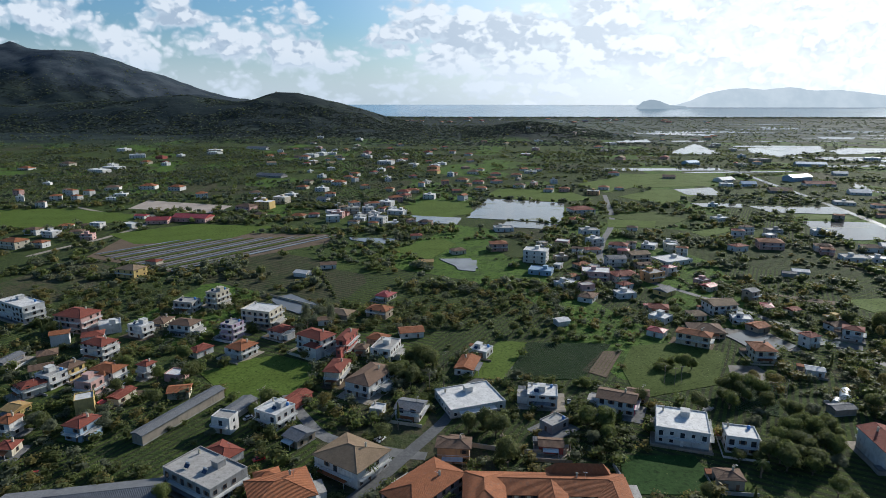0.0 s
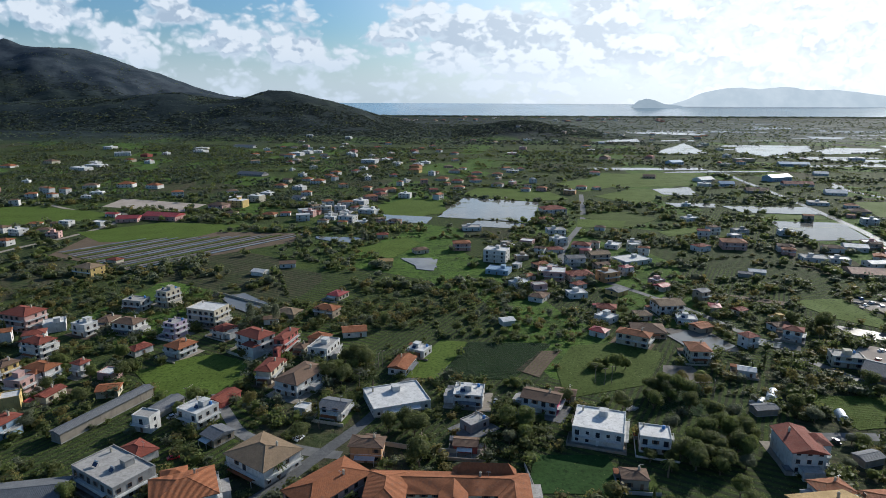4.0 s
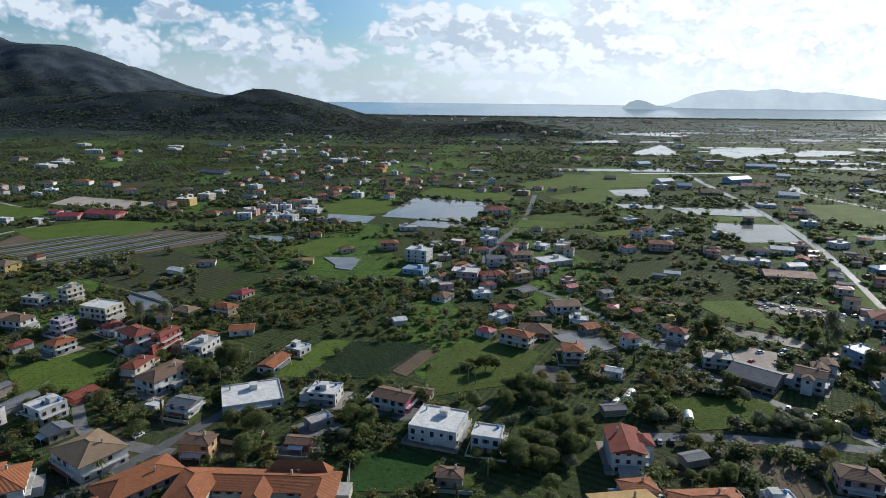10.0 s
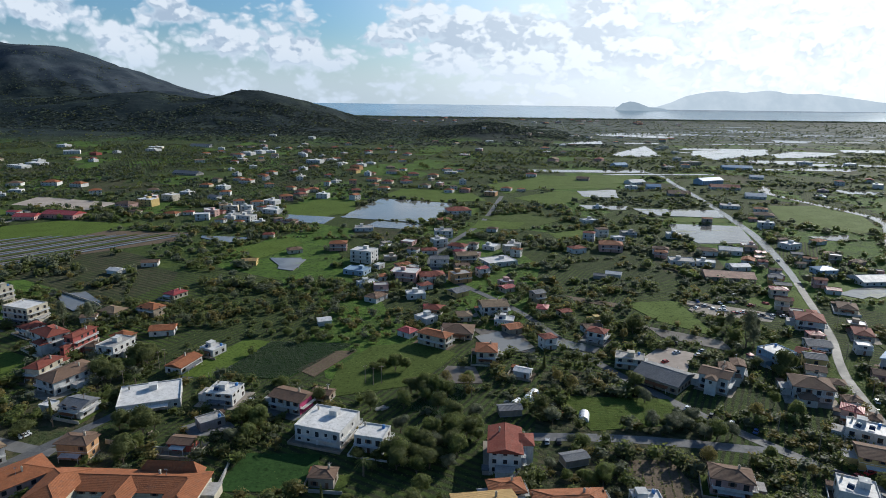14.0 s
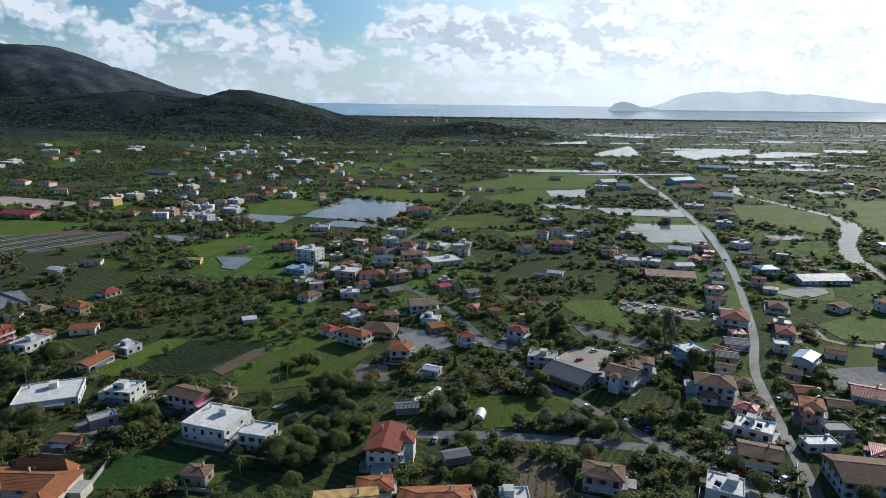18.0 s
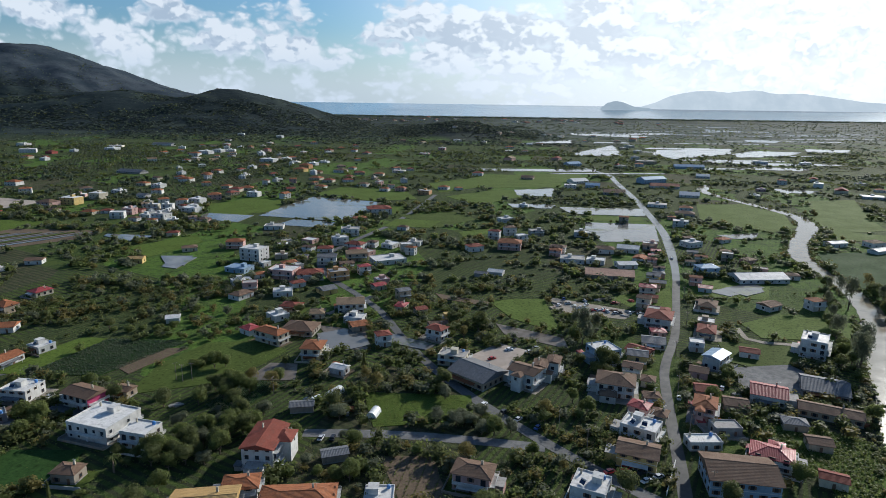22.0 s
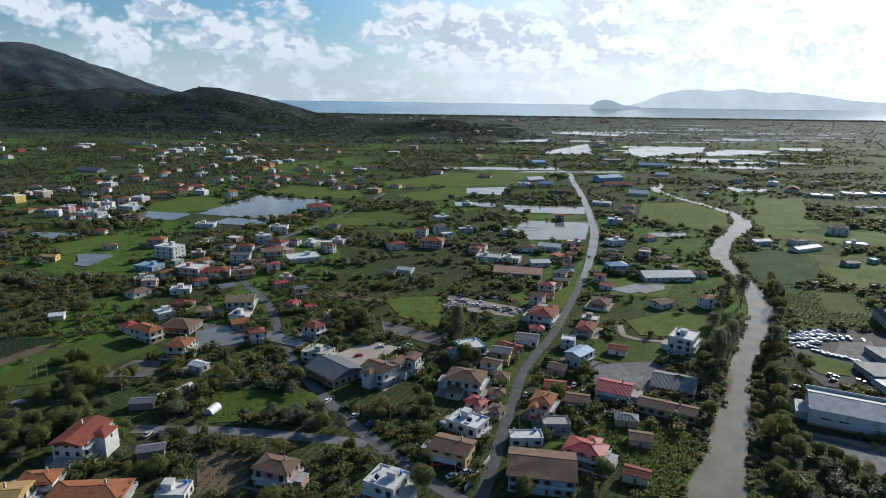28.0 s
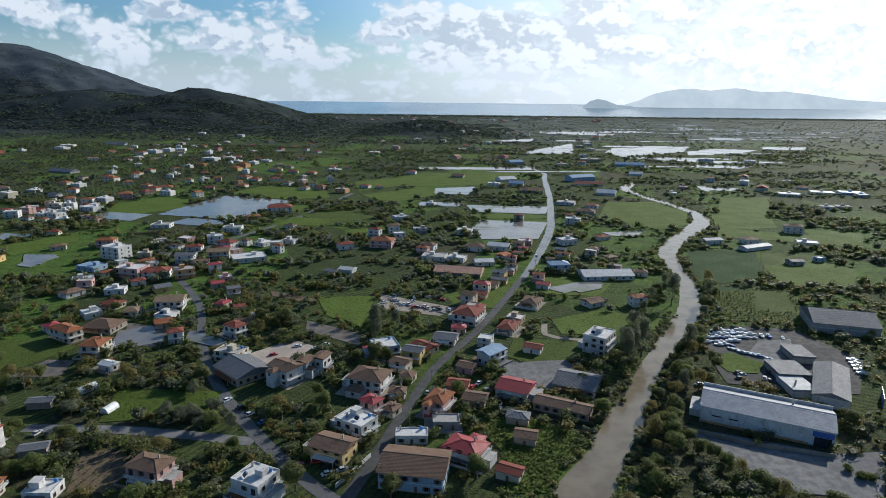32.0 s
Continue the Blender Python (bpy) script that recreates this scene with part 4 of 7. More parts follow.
# kind: trunk height, crown radius, crown half height, leaf material, label
TREES = {
    "broad": (1.6, 3.0, 2.5, 0, "broad dark green tree with a dense uneven crown"),
    "olive": (1.1, 2.4, 1.8, 1, "grey-green olive tree with a loose crown"),
    "fresh": (1.4, 2.7, 2.5, 2, "mid-green garden tree with a ragged crown"),
    "autumn": (1.6, 2.3, 2.6, 3, "yellowing tree with a thin autumn crown"),
    "tall": (2.6, 2.3, 4.4, 1, "tall poplar-like tree with a narrow crown"),
    "bush": (0.0, 2.2, 1.5, 2, "rounded green bush growing from the ground"),
    "cypress": (1.2, 0.9, 3.8, 0, "slim dark green cypress tree"),
    "citrus": (0.7, 1.7, 1.4, 0, "small dark orchard tree with a low crown"),
}


def tree_meshes(kind, v):
    th, rx, rz, leaf, _ = TREES[kind]
    seed = v * 31 + sum(map(ord, kind))

    def crown():
        q = clump_cloud(seed, 2300 if kind != "autumn" else 1700, rx, rz, (0.125 if kind != "cypress" else 0.10) * (rx * rz / 5.5) ** 0.4, 9 if kind != "cypress" else 4, core=2 if kind not in ("autumn", "tall") else 0)
        if kind == "cypress":
            t = np.clip((q[:, :, 2:3] + rz) / (2 * rz), 0, 1)
            q[:, :, :2] *= 1.15 - t
        q[:, :, 2] += th + rz * 0.75
        return quads_mesh("crown", q, [LEAF[leaf]])
    return shared(("crown", kind, v), crown), shared(("trunk", kind, v), lambda: trunk_mesh(seed, th + 0.6, 0.09 * th ** 0.5 + 0.08, rx * 0.45))


def tree(x, y, kind, size=1.0, z=0.0):
    v = random.randrange(4)
    cr, tr = tree_meshes(kind, v)
    top = thing("tree", x, y, z, random.uniform(0, 360), TREES[kind][4], "tree", "trees of the plain")
    size *= 1.4
    top.scale = (size * random.uniform(0.9, 1.12), size * random.uniform(0.9, 1.12), size * random.uniform(0.88, 1.15))
    part("trunk", tr, top)
    part("crown", cr, top)
    return top


def scatter_stuff(name, spots, label, detail, size, clump):
    """Many trees too far off to tell apart, as one mesh of leaf clumps: spots of (x, y, z, radius, height, leaf)."""
    quads, slots = [], []
    base = [clump_cloud(900 + 7 * v, detail, 1.0, 1.0, clump, 6 if detail > 60 else 5 if detail > 12 else 3, core=1 if detail > 12 else 0, body=0.66 if detail > 50 else 0.86) for v in range(6)]
    for i, (x, y, z, r, h, leaf) in enumerate(spots):
        q = base[i % 6].copy()
        a = random.uniform(0, 6.28)
        ca, sa = math.cos(a), math.sin(a)
        qx, qy = q[:, :, 0] * ca - q[:, :, 1] * sa, q[:, :, 0] * sa + q[:, :, 1] * ca
        quads.append(np.stack([x + qx * r, y + qy * r, z + h * 0.5 + q[:, :, 2] * h * 0.5], -1))
        slots += [leaf] * len(q)
    if quads:
        solid(name, quads_mesh(name, np.concatenate(quads), LEAF, slots), label, "trees", "stuff")


# ---- small things ----
def car(x, y, rz, paint):
    top = thing("car", x, y, 0.06, rz, f"{paint} car standing on the road or a yard", "car", "parked cars")

    def body():
        k = Kit()
        k.box(-0.85, -2.05, 0.28, 0.85, 2.05, 0.82, 0, 0.05)
        k.box(-0.76, -1.35, 0.82, 0.76, 1.0, 0.86)
        k.box(-0.66, -1.0, 1.32, 0.66, 0.55, 1.4)
        return k.mesh("body", CARS[paint])

    def cabin():
        return Kit().box(-0.74, -1.35, 0.86, 0.74, 1.0, 1.34, 0, 0.1).mesh("windscreen", GLASS)

    def wheel():
        k = Kit()
        n = len(k.v)
        for j in range(2):
            k.v += [(-0.1 + 0.2 * j, 0.31 * math.cos(0.6283 * i), 0.31 * math.sin(0.6283 * i)) for i in range(10)]
        k.f += [(n + i, n + (i + 1) % 10, n + 10 + (i + 1) % 10, n + 10 + i) for i in range(10)] + [tuple(n + 9 - i for i in range(10)), tuple(n + 10 + i for i in range(10))]
        k.s += [0] * 12
        return k.mesh("wheel", RUBBER)
    part("body", shared(("car", paint), body), top)
    part("windscreen", shared("cabin", cabin), top)
    for wx in (-0.78, 0.78):
        for wy in (-1.3, 1.3):
            part("wheel", shared("wheel", wheel), top, pose(wx, wy, 0.31))
    return top


def tunnel(x, y, rz, length, r):
    """A polythene growing tunnel on hoops."""
    top = thing("poly_tunnel", x, y, 0, rz, "white polythene growing tunnel in a garden plot", "greenhouse", "growing tunnels")
    take([(x - 4, y - 4), (x + 4, y - 4), (x + 4, y + 4), (x - 4, y + 4)], 2)
    k, n = Kit(), 12
    for j in range(2):
        k.v += [(-length / 2 + length * j, r * math.cos(math.pi * i / n), 1.15 * r * math.sin(math.pi * i / n)) for i in range(n + 1)]
    k.f += [(i, i + 1, n + 2 + i, n + 1 + i) for i in range(n)] + [tuple(range(n, -1, -1)), tuple(range(n + 1, 2 * n + 2))]
    k.s += [0] * (n + 2)
    part("cover", k.mesh("cover", PLASTIC), top)
    hoops = int(length / 1.6)
    hm = Kit()
    for i in range(n):
        a, b = math.pi * i / n, math.pi * (i + 1) / n
        R = r + 0.05
        hm.face([(-0.05, R * math.cos(a), 1.15 * R * math.sin(a)), (0.05, R * math.cos(a), 1.15 * R * math.sin(a)), (0.05, R * math.cos(b), 1.15 * R * math.sin(b)), (-0.05, R * math.cos(b), 1.15 * R * math.sin(b))])
    me = hm.mesh("hoop", METAL)
    for i in range(hoops + 1):
        part("hoop", me, top, pose(-length / 2 + length * i / hoops, 0, 0))
    return top


def pole(x, y, rz, h=8.5):
    top = thing("utility_pole", x, y, 0, rz, "wooden power pole with a cross-arm", "pole", "power poles")
    part("post", shared(("post", h), lambda: Kit().tube(0, 0, -0.3, h, 0.15, 0.1, 8).mesh("post", WOOD)), top)
    part("cross_arm", shared("arm", lambda: Kit().box(-1.0, -0.07, -0.07, 1.0, 0.07, 0.07).mesh("cross_arm", WOOD)), top, pose(0, 0, h - 0.5))
    for u in (-0.85, 0.0, 0.85):
        part("insulator", shared("ins", lambda: Kit().tube(0, 0, 0, 0.22, 0.06, 0.04, 6).mesh("insulator", FRAME["white"])), top, pose(u, 0, h - 0.43))
    return top


def wires(a, b, rz, h=8.3):
    """Three sagging cables between two poles."""
    k = Kit()
    c, s = math.cos(radians(rz)), math.sin(radians(rz))
    for u in (-0.85, 0.0, 0.85):
        pts = []
        for i in range(9):
            t = i / 8
            pts.append((a[0] + (b[0] - a[0]) * t + c * u, a[1] + (b[1] - a[1]) * t + s * u, h - 0.9 * 4 * t * (1 - t)))
        for p, q in zip(pts, pts[1:]):
            k.face([(p[0], p[1], p[2] - 0.02), (q[0], q[1], q[2] - 0.02), (q[0], q[1], q[2] + 0.02), (p[0], p[1], p[2] + 0.02)])
            k.face([(p[0] - 0.02, p[1], p[2]), (q[0] - 0.02, q[1], q[2]), (q[0] + 0.02, q[1], q[2]), (p[0] + 0.02, p[1], p[2])])
    solid("power_cable", k.mesh("power_cable", RUBBER), "black power cables sagging between poles", "cable")


def garden_wall(pts, h, material, label, name="garden_wall"):
    k = Kit()
    for (xa, ya), (xb, yb) in zip(pts, pts[1:]):
        u = Vector((xb - xa, yb - ya)).normalized() * 0.12
        n = Vector((-u.y, u.x))
        base = [(xa + n.x, ya + n.y), (xa - n.x, ya - n.y), (xb - n.x, yb - n.y), (xb + n.x, yb + n.y)]
        lo, hi = [(p[0], p[1], -0.1) for p in base], [(p[0], p[1], h) for p in base]
        k.face(hi[::-1])
        for i in range(4):
            k.face([lo[i], lo[(i + 1) % 4], hi[(i + 1) % 4], hi[i]])
    return solid(name, k.mesh(name, material), label, "wall")


def crop(name, poly, angle, gap, step, size, leaf, label, height=0.45, jit=0.12):
    """Rows of low plants filling a plot."""
    p = np.array(poly, float)
    c = p.mean(0)
    ca, sa = math.cos(radians(angle)), math.sin(radians(angle))
    R = np.linalg.norm(p - c, axis=1).max()
    base = [clump_cloud(700 + v, 9, size, height, size * 0.55, 2) for v in range(5)]
    quads = []
    k = 0
    for u in np.arange(-R, R, gap):
        for v in np.arange(-R, R, step):
            x, y = c[0] + ca * v - sa * u, c[1] + sa * v + ca * u
            ins = False
            for i in range(len(p)):
                (xa, ya), (xb, yb) = p[i - 1], p[i]
                if (ya > y) != (yb > y) and x < (xb - xa) * (y - ya) / (yb - ya) + xa:
                    ins = not ins
            if ins and random.random() > 0.06 and at_cell(x, y) < 2:
                k += 1
                quads.append(base[k % 5] * random.uniform(0.7, 1.2) + np.array([x + random.uniform(-jit, jit), y + random.uniform(-jit, jit), height * 0.6]))
    if quads:
        solid(name, quads_mesh(name, np.concatenate(quads), [LEAF[leaf]]), label, "crop", "stuff")


def boat(x, y, rz, size, hull):
    """A small motor boat laid up on the ground: hull, deck, cabin."""
    top = thing("boat", x, y, 0.12, rz, f"small {hull} motor boat laid up on the concrete", "boat", "laid-up boats")
    top.scale = (size, size, size)

    def hull_mesh():
        xs = [(-2.6, 0.85, 0.25), (-1.0, 1.0, 0.2), (0.8, 0.95, 0.2), (2.0, 0.6, 0.3), (2.9, 0.05, 0.75)]
        v, f = [], []
        for px, w, z in xs:
            v += [(px, -w, 1.05 + 0.08 * max(px, 0)), (px, -w * 0.6, z), (px, 0, z - 0.15), (px, w * 0.6, z), (px, w, 1.05 + 0.08 * max(px, 0))]
        for i in range(4):
            f += [(5 * i + j, 5 * i + j + 1, 5 * i + j + 6, 5 * i + j + 5) for j in range(4)]
        f += [(0, 4, 3, 2, 1)] + [(5 * i, 5 * i + 5, 5 * i + 9, 5 * i + 4) for i in range(4)]
        return mesh_of("hull", v, f, CARS[hull])
    part("hull", shared(("hull", hull), hull_mesh), top)
    part("cabin", shared("boat_cabin", lambda: Kit().box(-0.6, -0.6, 1.0, 1.1, 0.6, 1.7, 0, 0.12).mesh("cabin", CARS["white"])), top)
    return top


def scrap(x, y, rz, material, label):
    """A low heap of jumbled boards and sheets."""
    r = random.Random(int(x * 11 + y * 3))
    top = thing("scrap_heap", x, y, 0, rz, label, "scrap heap", "heaps of scrap")
    for _ in range(8):
        a, b, l, w, h = r.uniform(-1.6, 1.6), r.uniform(-1.2, 1.2), r.uniform(0.4, 1.5), r.uniform(0.2, 0.8), r.uniform(0.2, 1.0)
        part("scrap_piece", Kit().box(a - l, b - w, -0.1, a + l, b + w, h, 0, r.uniform(0, 0.15)).mesh("scrap_piece", material), top)
    return top


def palm(x, y, h):
    top = thing("palm_tree", x, y, 0, random.uniform(0, 360), "date palm with an arching green crown", "palm tree", "palms")
    part("trunk", Kit().tube(0, 0, -0.2, h, 0.35, 0.24, 9).mesh("trunk", BARK), top)

    def crown():
        r = random.Random(3)
        q = []
        for i in range(26):
            a, lift = 6.2832 * i / 26 + r.uniform(-0.1, 0.1), r.uniform(-0.2, 1.0)
            ca, sa = math.cos(a), math.sin(a)
            pts = [(1.1 * t * 2.6, lift * 1.6 * t - 1.9 * t * t) for t in (0.0, 0.25, 0.5, 0.75, 1.0)]
            for (r0, z0), (r1, z1) in zip(pts, pts[1:]):
                w0, w1 = 0.34 * (1 - r0 / 3.4), 0.34 * (1 - r1 / 3.4)
                for s in (-1, 1):
                    q.append([(r0 * ca, r0 * sa, z0), (r1 * ca, r1 * sa, z1), (r1 * ca - s * w1 * sa, r1 * sa + s * w1 * ca, z1 - 0.16), (r0 * ca - s * w0 * sa, r0 * sa + s * w0 * ca, z0 - 0.16)])
        return quads_mesh("crown", np.array(q), [LEAF[2]])
    part("crown", shared("palm_crown", crown), top, pose(0, 0, h))
    return top


# ---- roads and water ----
ribbon("road_main", [(282, 138, 4.6), (289.5, 165, 4.6), (297, 192, 4.5), (306, 225, 4.3), (318, 264, 4.3), (339, 307.5, 4.3), (355.5, 349.5, 4.5), (368, 383, 4.7), (381, 417, 5.2)], 0.10, WET, "wet asphalt main road through the village", "road")
ribbon("road_flooded", [(379, 412, 4.9), (392, 450, 5.7), (408, 502.5, 7.4), (426, 568.5, 7.8), (441, 645, 7.4), (463.5, 778.5, 7.8), (487.5, 954, 8.2), (499.5, 1035, 7.4), (483, 1140, 6.6)], 0.14, ROADWATER, "main road under shallow flood water", "road")
ribbon("road_village", [(294, 156, 5.2), (279, 168, 5.2), (256.5, 193.5, 5.2), (234, 223.5, 5.2), (213, 258, 4.8), (195.8, 295.5, 4.5), (178.5, 342, 4.5), (159, 376.5, 4.5), (138, 411, 5.5), (123, 459, 5.5), (138, 520.5, 5.5), (174, 624, 5.5), (210, 796.5, 5.5)], 0.08, ASPHALT, "grey asphalt village road", "road")
ribbon("road_lane", [(162, 205.5, 5.5), (195, 204.8, 5.5), (225, 201, 5.5), (250.5, 196.5, 5.5)], 0.06, PAVED, "pale dusty side lane with parked cars", "road")
ribbon("road_west", [(-72, 252, 4), (-52.5, 219, 4.5), (-40.5, 204, 5), (-18, 195, 5.5), (-4.5, 192, 5)], 0.06, PAVED, "pale lane between gardens", "road")
ribbon("road_south", [(-45, 144, 5), (-25.5, 169.5, 5), (-12, 192, 5), (3, 219, 4.5), (12, 246, 4), (33, 267, 4)], 0.07, ASPHALT, "narrow asphalt lane past the long pink building", "road")
ribbon("road_farm", [(-491, 712, 5), (-438, 712, 5), (-357, 660, 5), (-309, 651, 5), (-291, 598, 5), (-299, 539, 5), (-316, 496, 5), (-324, 471, 5)], 0.08, TRACK, "pale farm track along the fields", "road")
ribbon("track_mid", [(148.5, 336, 4), (162, 354, 4), (171, 370.5, 4)], 0.05, TRACK, "earth track between houses", "road")
ribbon("track_east", [(378, 320, 3.5), (376, 304, 3.5), (382, 299, 3.5), (396, 296, 3.5)], 0.08, TRACK, "narrow earth track across a meadow", "road")
RIVER_LINE = smooth_line([(356.2, 152.4, 19.0), (363.8, 165.4, 19.0), (378.9, 191.3, 14.2), (390.5, 211.2, 14.2), (403.4, 235.0, 11.3), (419.6, 263.8, 9.9), (442.5, 299.5, 12.1), (470.5, 344.9, 14.5), (486.1, 384.4, 13.5), (493.3, 417.9, 12.9), (501.1, 457.1, 12.2), (509.8, 489.9, 17.0), (537.1, 536.9, 16.2), (573.5, 588.0, 19.1), (595.2, 626.1, 16.9), (606.8, 668.4, 13), (602.8, 707.8, 11), (595.6, 751.6, 11), (588.2, 782.2, 11), (583.6, 825.4, 12), (583.8, 857.1, 15), (603.9, 898.7, 15), (618.0, 918.1, 10)])
ribbon("river", RIVER_LINE[::2] + RIVER_LINE[-1:], 0.22, RIVER, "muddy swollen river winding through the plain", "river", 1.0, 1.2)

# flooded fields
for corners in (
    [(57, 765), (145.5, 730.5), (121.5, 609), (25.5, 636)], [(66, 618), (115.5, 603), (108, 576), (55.5, 589.5)], [(-31.5, 648), (21, 636), (15, 600), (-34.5, 616.5)],
    [(367.5, 706.5), (448.5, 705), (438, 658.5), (361.5, 670.5)], [(363, 619.5), (432, 612), (409.5, 534), (358.5, 531), (354, 579)], [(318, 847.5), (375, 864), (360, 790.5), (316.5, 796.5)],
    [(773.8, 1597.2), (1003.4, 1675.8), (916.4, 1494.9), (725.5, 1347.6), (715.5, 1457.5)], [(543.5, 1485.4), (699.3, 1740.9), (652.9, 1501.6), (602.2, 1408.2), (511.1, 1395.5)], [(449.4, 1825.2), (620.8, 1914.2), (591.6, 1784.7), (447.1, 1746.3)],
    [(710.9, 2367.8), (959.9, 2237.2), (913.2, 2116.8), (693.8, 2237.7)], [(1484.4, 3455.3), (2107.4, 3750.1), (1816.2, 3161.9), (1469.1, 2963.2), (1372.3, 3070.1)], [(1423.6, 2857.4), (1530.7, 2713.9), (1444.1, 2564.7), (1357.2, 2670.5)],
    [(920.6, 1495.5), (1028.6, 1606.1), (1134.9, 1572.9), (1019.0, 1441.2), (892.8, 1400.2)], [(808.0, 1358.4), (879.4, 1317.4), (846.5, 1253.6), (778.4, 1277.7)], [(295.7, 730.9), (352.8, 725.6), (342.9, 698.3), (299.2, 704.0)],
    [(1201.8, 1685.5), (1333.5, 1684.4), (1263.0, 1591.8), (1153.0, 1575.6)], [(1238.6, 2096.9), (1344.8, 2052.5), (1265.7, 1947.1), (1189.4, 1977.0)], [(823.2, 1196.4), (919.7, 1178.9), (878.8, 1131.4), (811.3, 1150.4)], [(701.6, 890.8), (754.3, 869.3), (723.7, 842.4), (692.3, 858.0)],
    [(148.8, 304.5), (162.6, 312.2), (171.9, 304.6), (178.7, 290.3), (165.6, 282.2), (152.4, 280.1), (152.6, 291.1)], [(-107.6, 367.2), (-93.9, 374.4), (-73.2, 353.7), (-81.3, 337.9), (-93.8, 347.2)],
    [(8.7, 455.8), (27.4, 460.7), (24.5, 428.5), (11.8, 432.8)], [(-1.9, 464.0), (22.7, 465.1), (27.1, 436.5), (11.6, 440.5)], [(474.5, 564.0), (517.9, 573.3), (501.4, 544.4), (479.4, 550.2)],
    [(389.9, 386.3), (430.2, 407.9), (432.9, 395.6), (400.5, 375.4)], [(353.9, 585.6), (383.3, 582.7), (369.6, 570.6), (351.5, 573.4)],
    [(354.2, 709.5), (440.5, 703.7), (432.9, 656.3), (358.1, 667.7)], [(696.0, 891.9), (722.8, 867.7), (689.2, 834.5)], [(-33.6, 534.3), (-51.1, 511.7), (-80.9, 531.8), (-81.8, 539.8)],
    [(185.6, 306.9), (211.1, 290.7), (206.5, 283.9), (188.4, 292.5)],
):
    sheet("flood_water", corners, 0.34, FLOOD, "flooded field under shallow grey water", "flood", "structure", 1)

# long strips of water left in the far fields
wet = random.Random(21)
for _ in range(26):
    y = wet.uniform(1050, 2700)
    x = wet.uniform(0.30, 0.78) * y
    a, b, lean = wet.uniform(40, 150) * (0.6 + y / 2600), wet.uniform(8, 22) * (0.5 + y / 2000), wet.uniform(-0.12, 0.12)
    sheet("flood_water", [(x - a, y - b - lean * a), (x + a * 0.9, y - b * 0.6 + lean * a), (x + a, y + b + lean * a), (x - a * 0.7, y + b * 0.8 - lean * a)], 0.34, FLOOD, "strip of flood water in far fields", "flood", "structure", 1)

# plots
LITTLE = 0.05
sheet("field", [(-108.2, 258.6), (-89.2, 274.9), (-78.0, 279.4), (-56.2, 267.5), (-58.1, 240.2), (-83.3, 230.2)], LITTLE, LAWN, "open green pasture with mown lines")
sheet("field", [(11.1, 254.2), (28.2, 252.5), (44.1, 295.5), (30.0, 297.9)], LITTLE, LAWN, "light green grass strip")
CABBAGE = [(29.0, 252.5), (62.5, 252.6), (85.8, 293.3), (44.1, 295.5)]
sheet("field", CABBAGE, LITTLE, DARKLAWN, "vegetable plot of dark weedy soil")
ROWS_A = [(64.5, 261.7), (73.9, 254.4), (88.6, 284.2), (79.0, 284.2)]
sheet("field", ROWS_A, 0.07, SOIL, "brown plot with fine green rows")
sheet("field", [(83.3, 265.6), (81.8, 234.3), (119.5, 247.4), (138.0, 282.2), (122.4, 295.7), (95.8, 291.0)], LITTLE, GRASS, "rough green meadow")
CABBAGE_B = [(125.5, 249.0), (145.5, 247.6), (131.9, 219.5), (118.1, 225.0)]
sheet("field", CABBAGE_B, 0.06, DARKLAWN, "second vegetable plot of dark weedy soil")
sheet("field", [(133.6, 267.7), (146.6, 266.8), (149.0, 249.4), (127.1, 249.0)], LITTLE, WETSOIL, "waterlogged brown plot")
VEG = [(180.8, 238.4), (226.1, 236.1), (226.0, 215.7), (187.6, 209.8), (183.4, 226.2)]
sheet("field", VEG, LITTLE, LAWN, "kitchen garden with green rows")
sheet("field", [(62.7, 192.5), (88.4, 192.5), (88.6, 170.7), (57.6, 170.7)], LITTLE, DARKLAWN, "mown dark lawn")
sheet("field", [(146.9, 317.6), (173.3, 310.2), (179.3, 283.6), (161.1, 285.5)], LITTLE, WETSOIL, "drying muddy plot")
sheet("field", [(244.6, 322.8), (278.0, 302.3), (277.9, 287.0), (247.8, 306.7)], LITTLE, WETSOIL, "ploughed plot standing in water")
sheet("field", [(210.5, 377.2), (243.7, 360.2), (242.2, 352.1), (214.4, 366.3)], LITTLE, SOIL, "narrow ploughed strip")
sheet("field", [(243.4, 363.7), (278.8, 368.3), (278.1, 307.4), (254.0, 331.7)], LITTLE, LAWN, "bright green meadow")
sheet("yard", [(223.2, 272.8), (243.3, 294.2), (256.5, 285.2), (241.8, 258.0)], 0.06, SAND, "sandy car park behind a tavern", "yard", "structure", 2)
sheet("field", [(383.3, 326.2), (413.4, 342.0), (451.0, 327.9), (428.3, 300.6), (384.4, 304.7)], LITTLE, LAWN, "bright green meadow by the river")
sheet("field", [(358.2, 299.1), (391.5, 292.6), (387.0, 270.5), (364.5, 264.0), (351.9, 274.0)], LITTLE, GRASS, "rough paddock")
sheet("yard", [(350.2, 266.9), (380.1, 270.3), (383.3, 260.5), (369.2, 238.8), (343.8, 241.8)], 0.06, PAVED, "pale concrete yard", "yard", "structure", 2)
REEDS = [(331.4, 208.8), (347.7, 217.7), (372.3, 201.6), (372.8, 192.1), (353.2, 166.5), (339.6, 166.4), (340.2, 191.8)]
sheet("field", REEDS, LITTLE, LAWN, "overgrown green bank")
sheet("yard", [(459.8, 299.4), (483.1, 318.1), (515.0, 312.6), (525.9, 271.3), (500.4, 235.6), (478.6, 235.4), (466.9, 240.6), (447.0, 245.8), (450.9, 270.3)], 0.06, WETYARD, "wet dark concrete boatyard", "yard", "structure", 2)
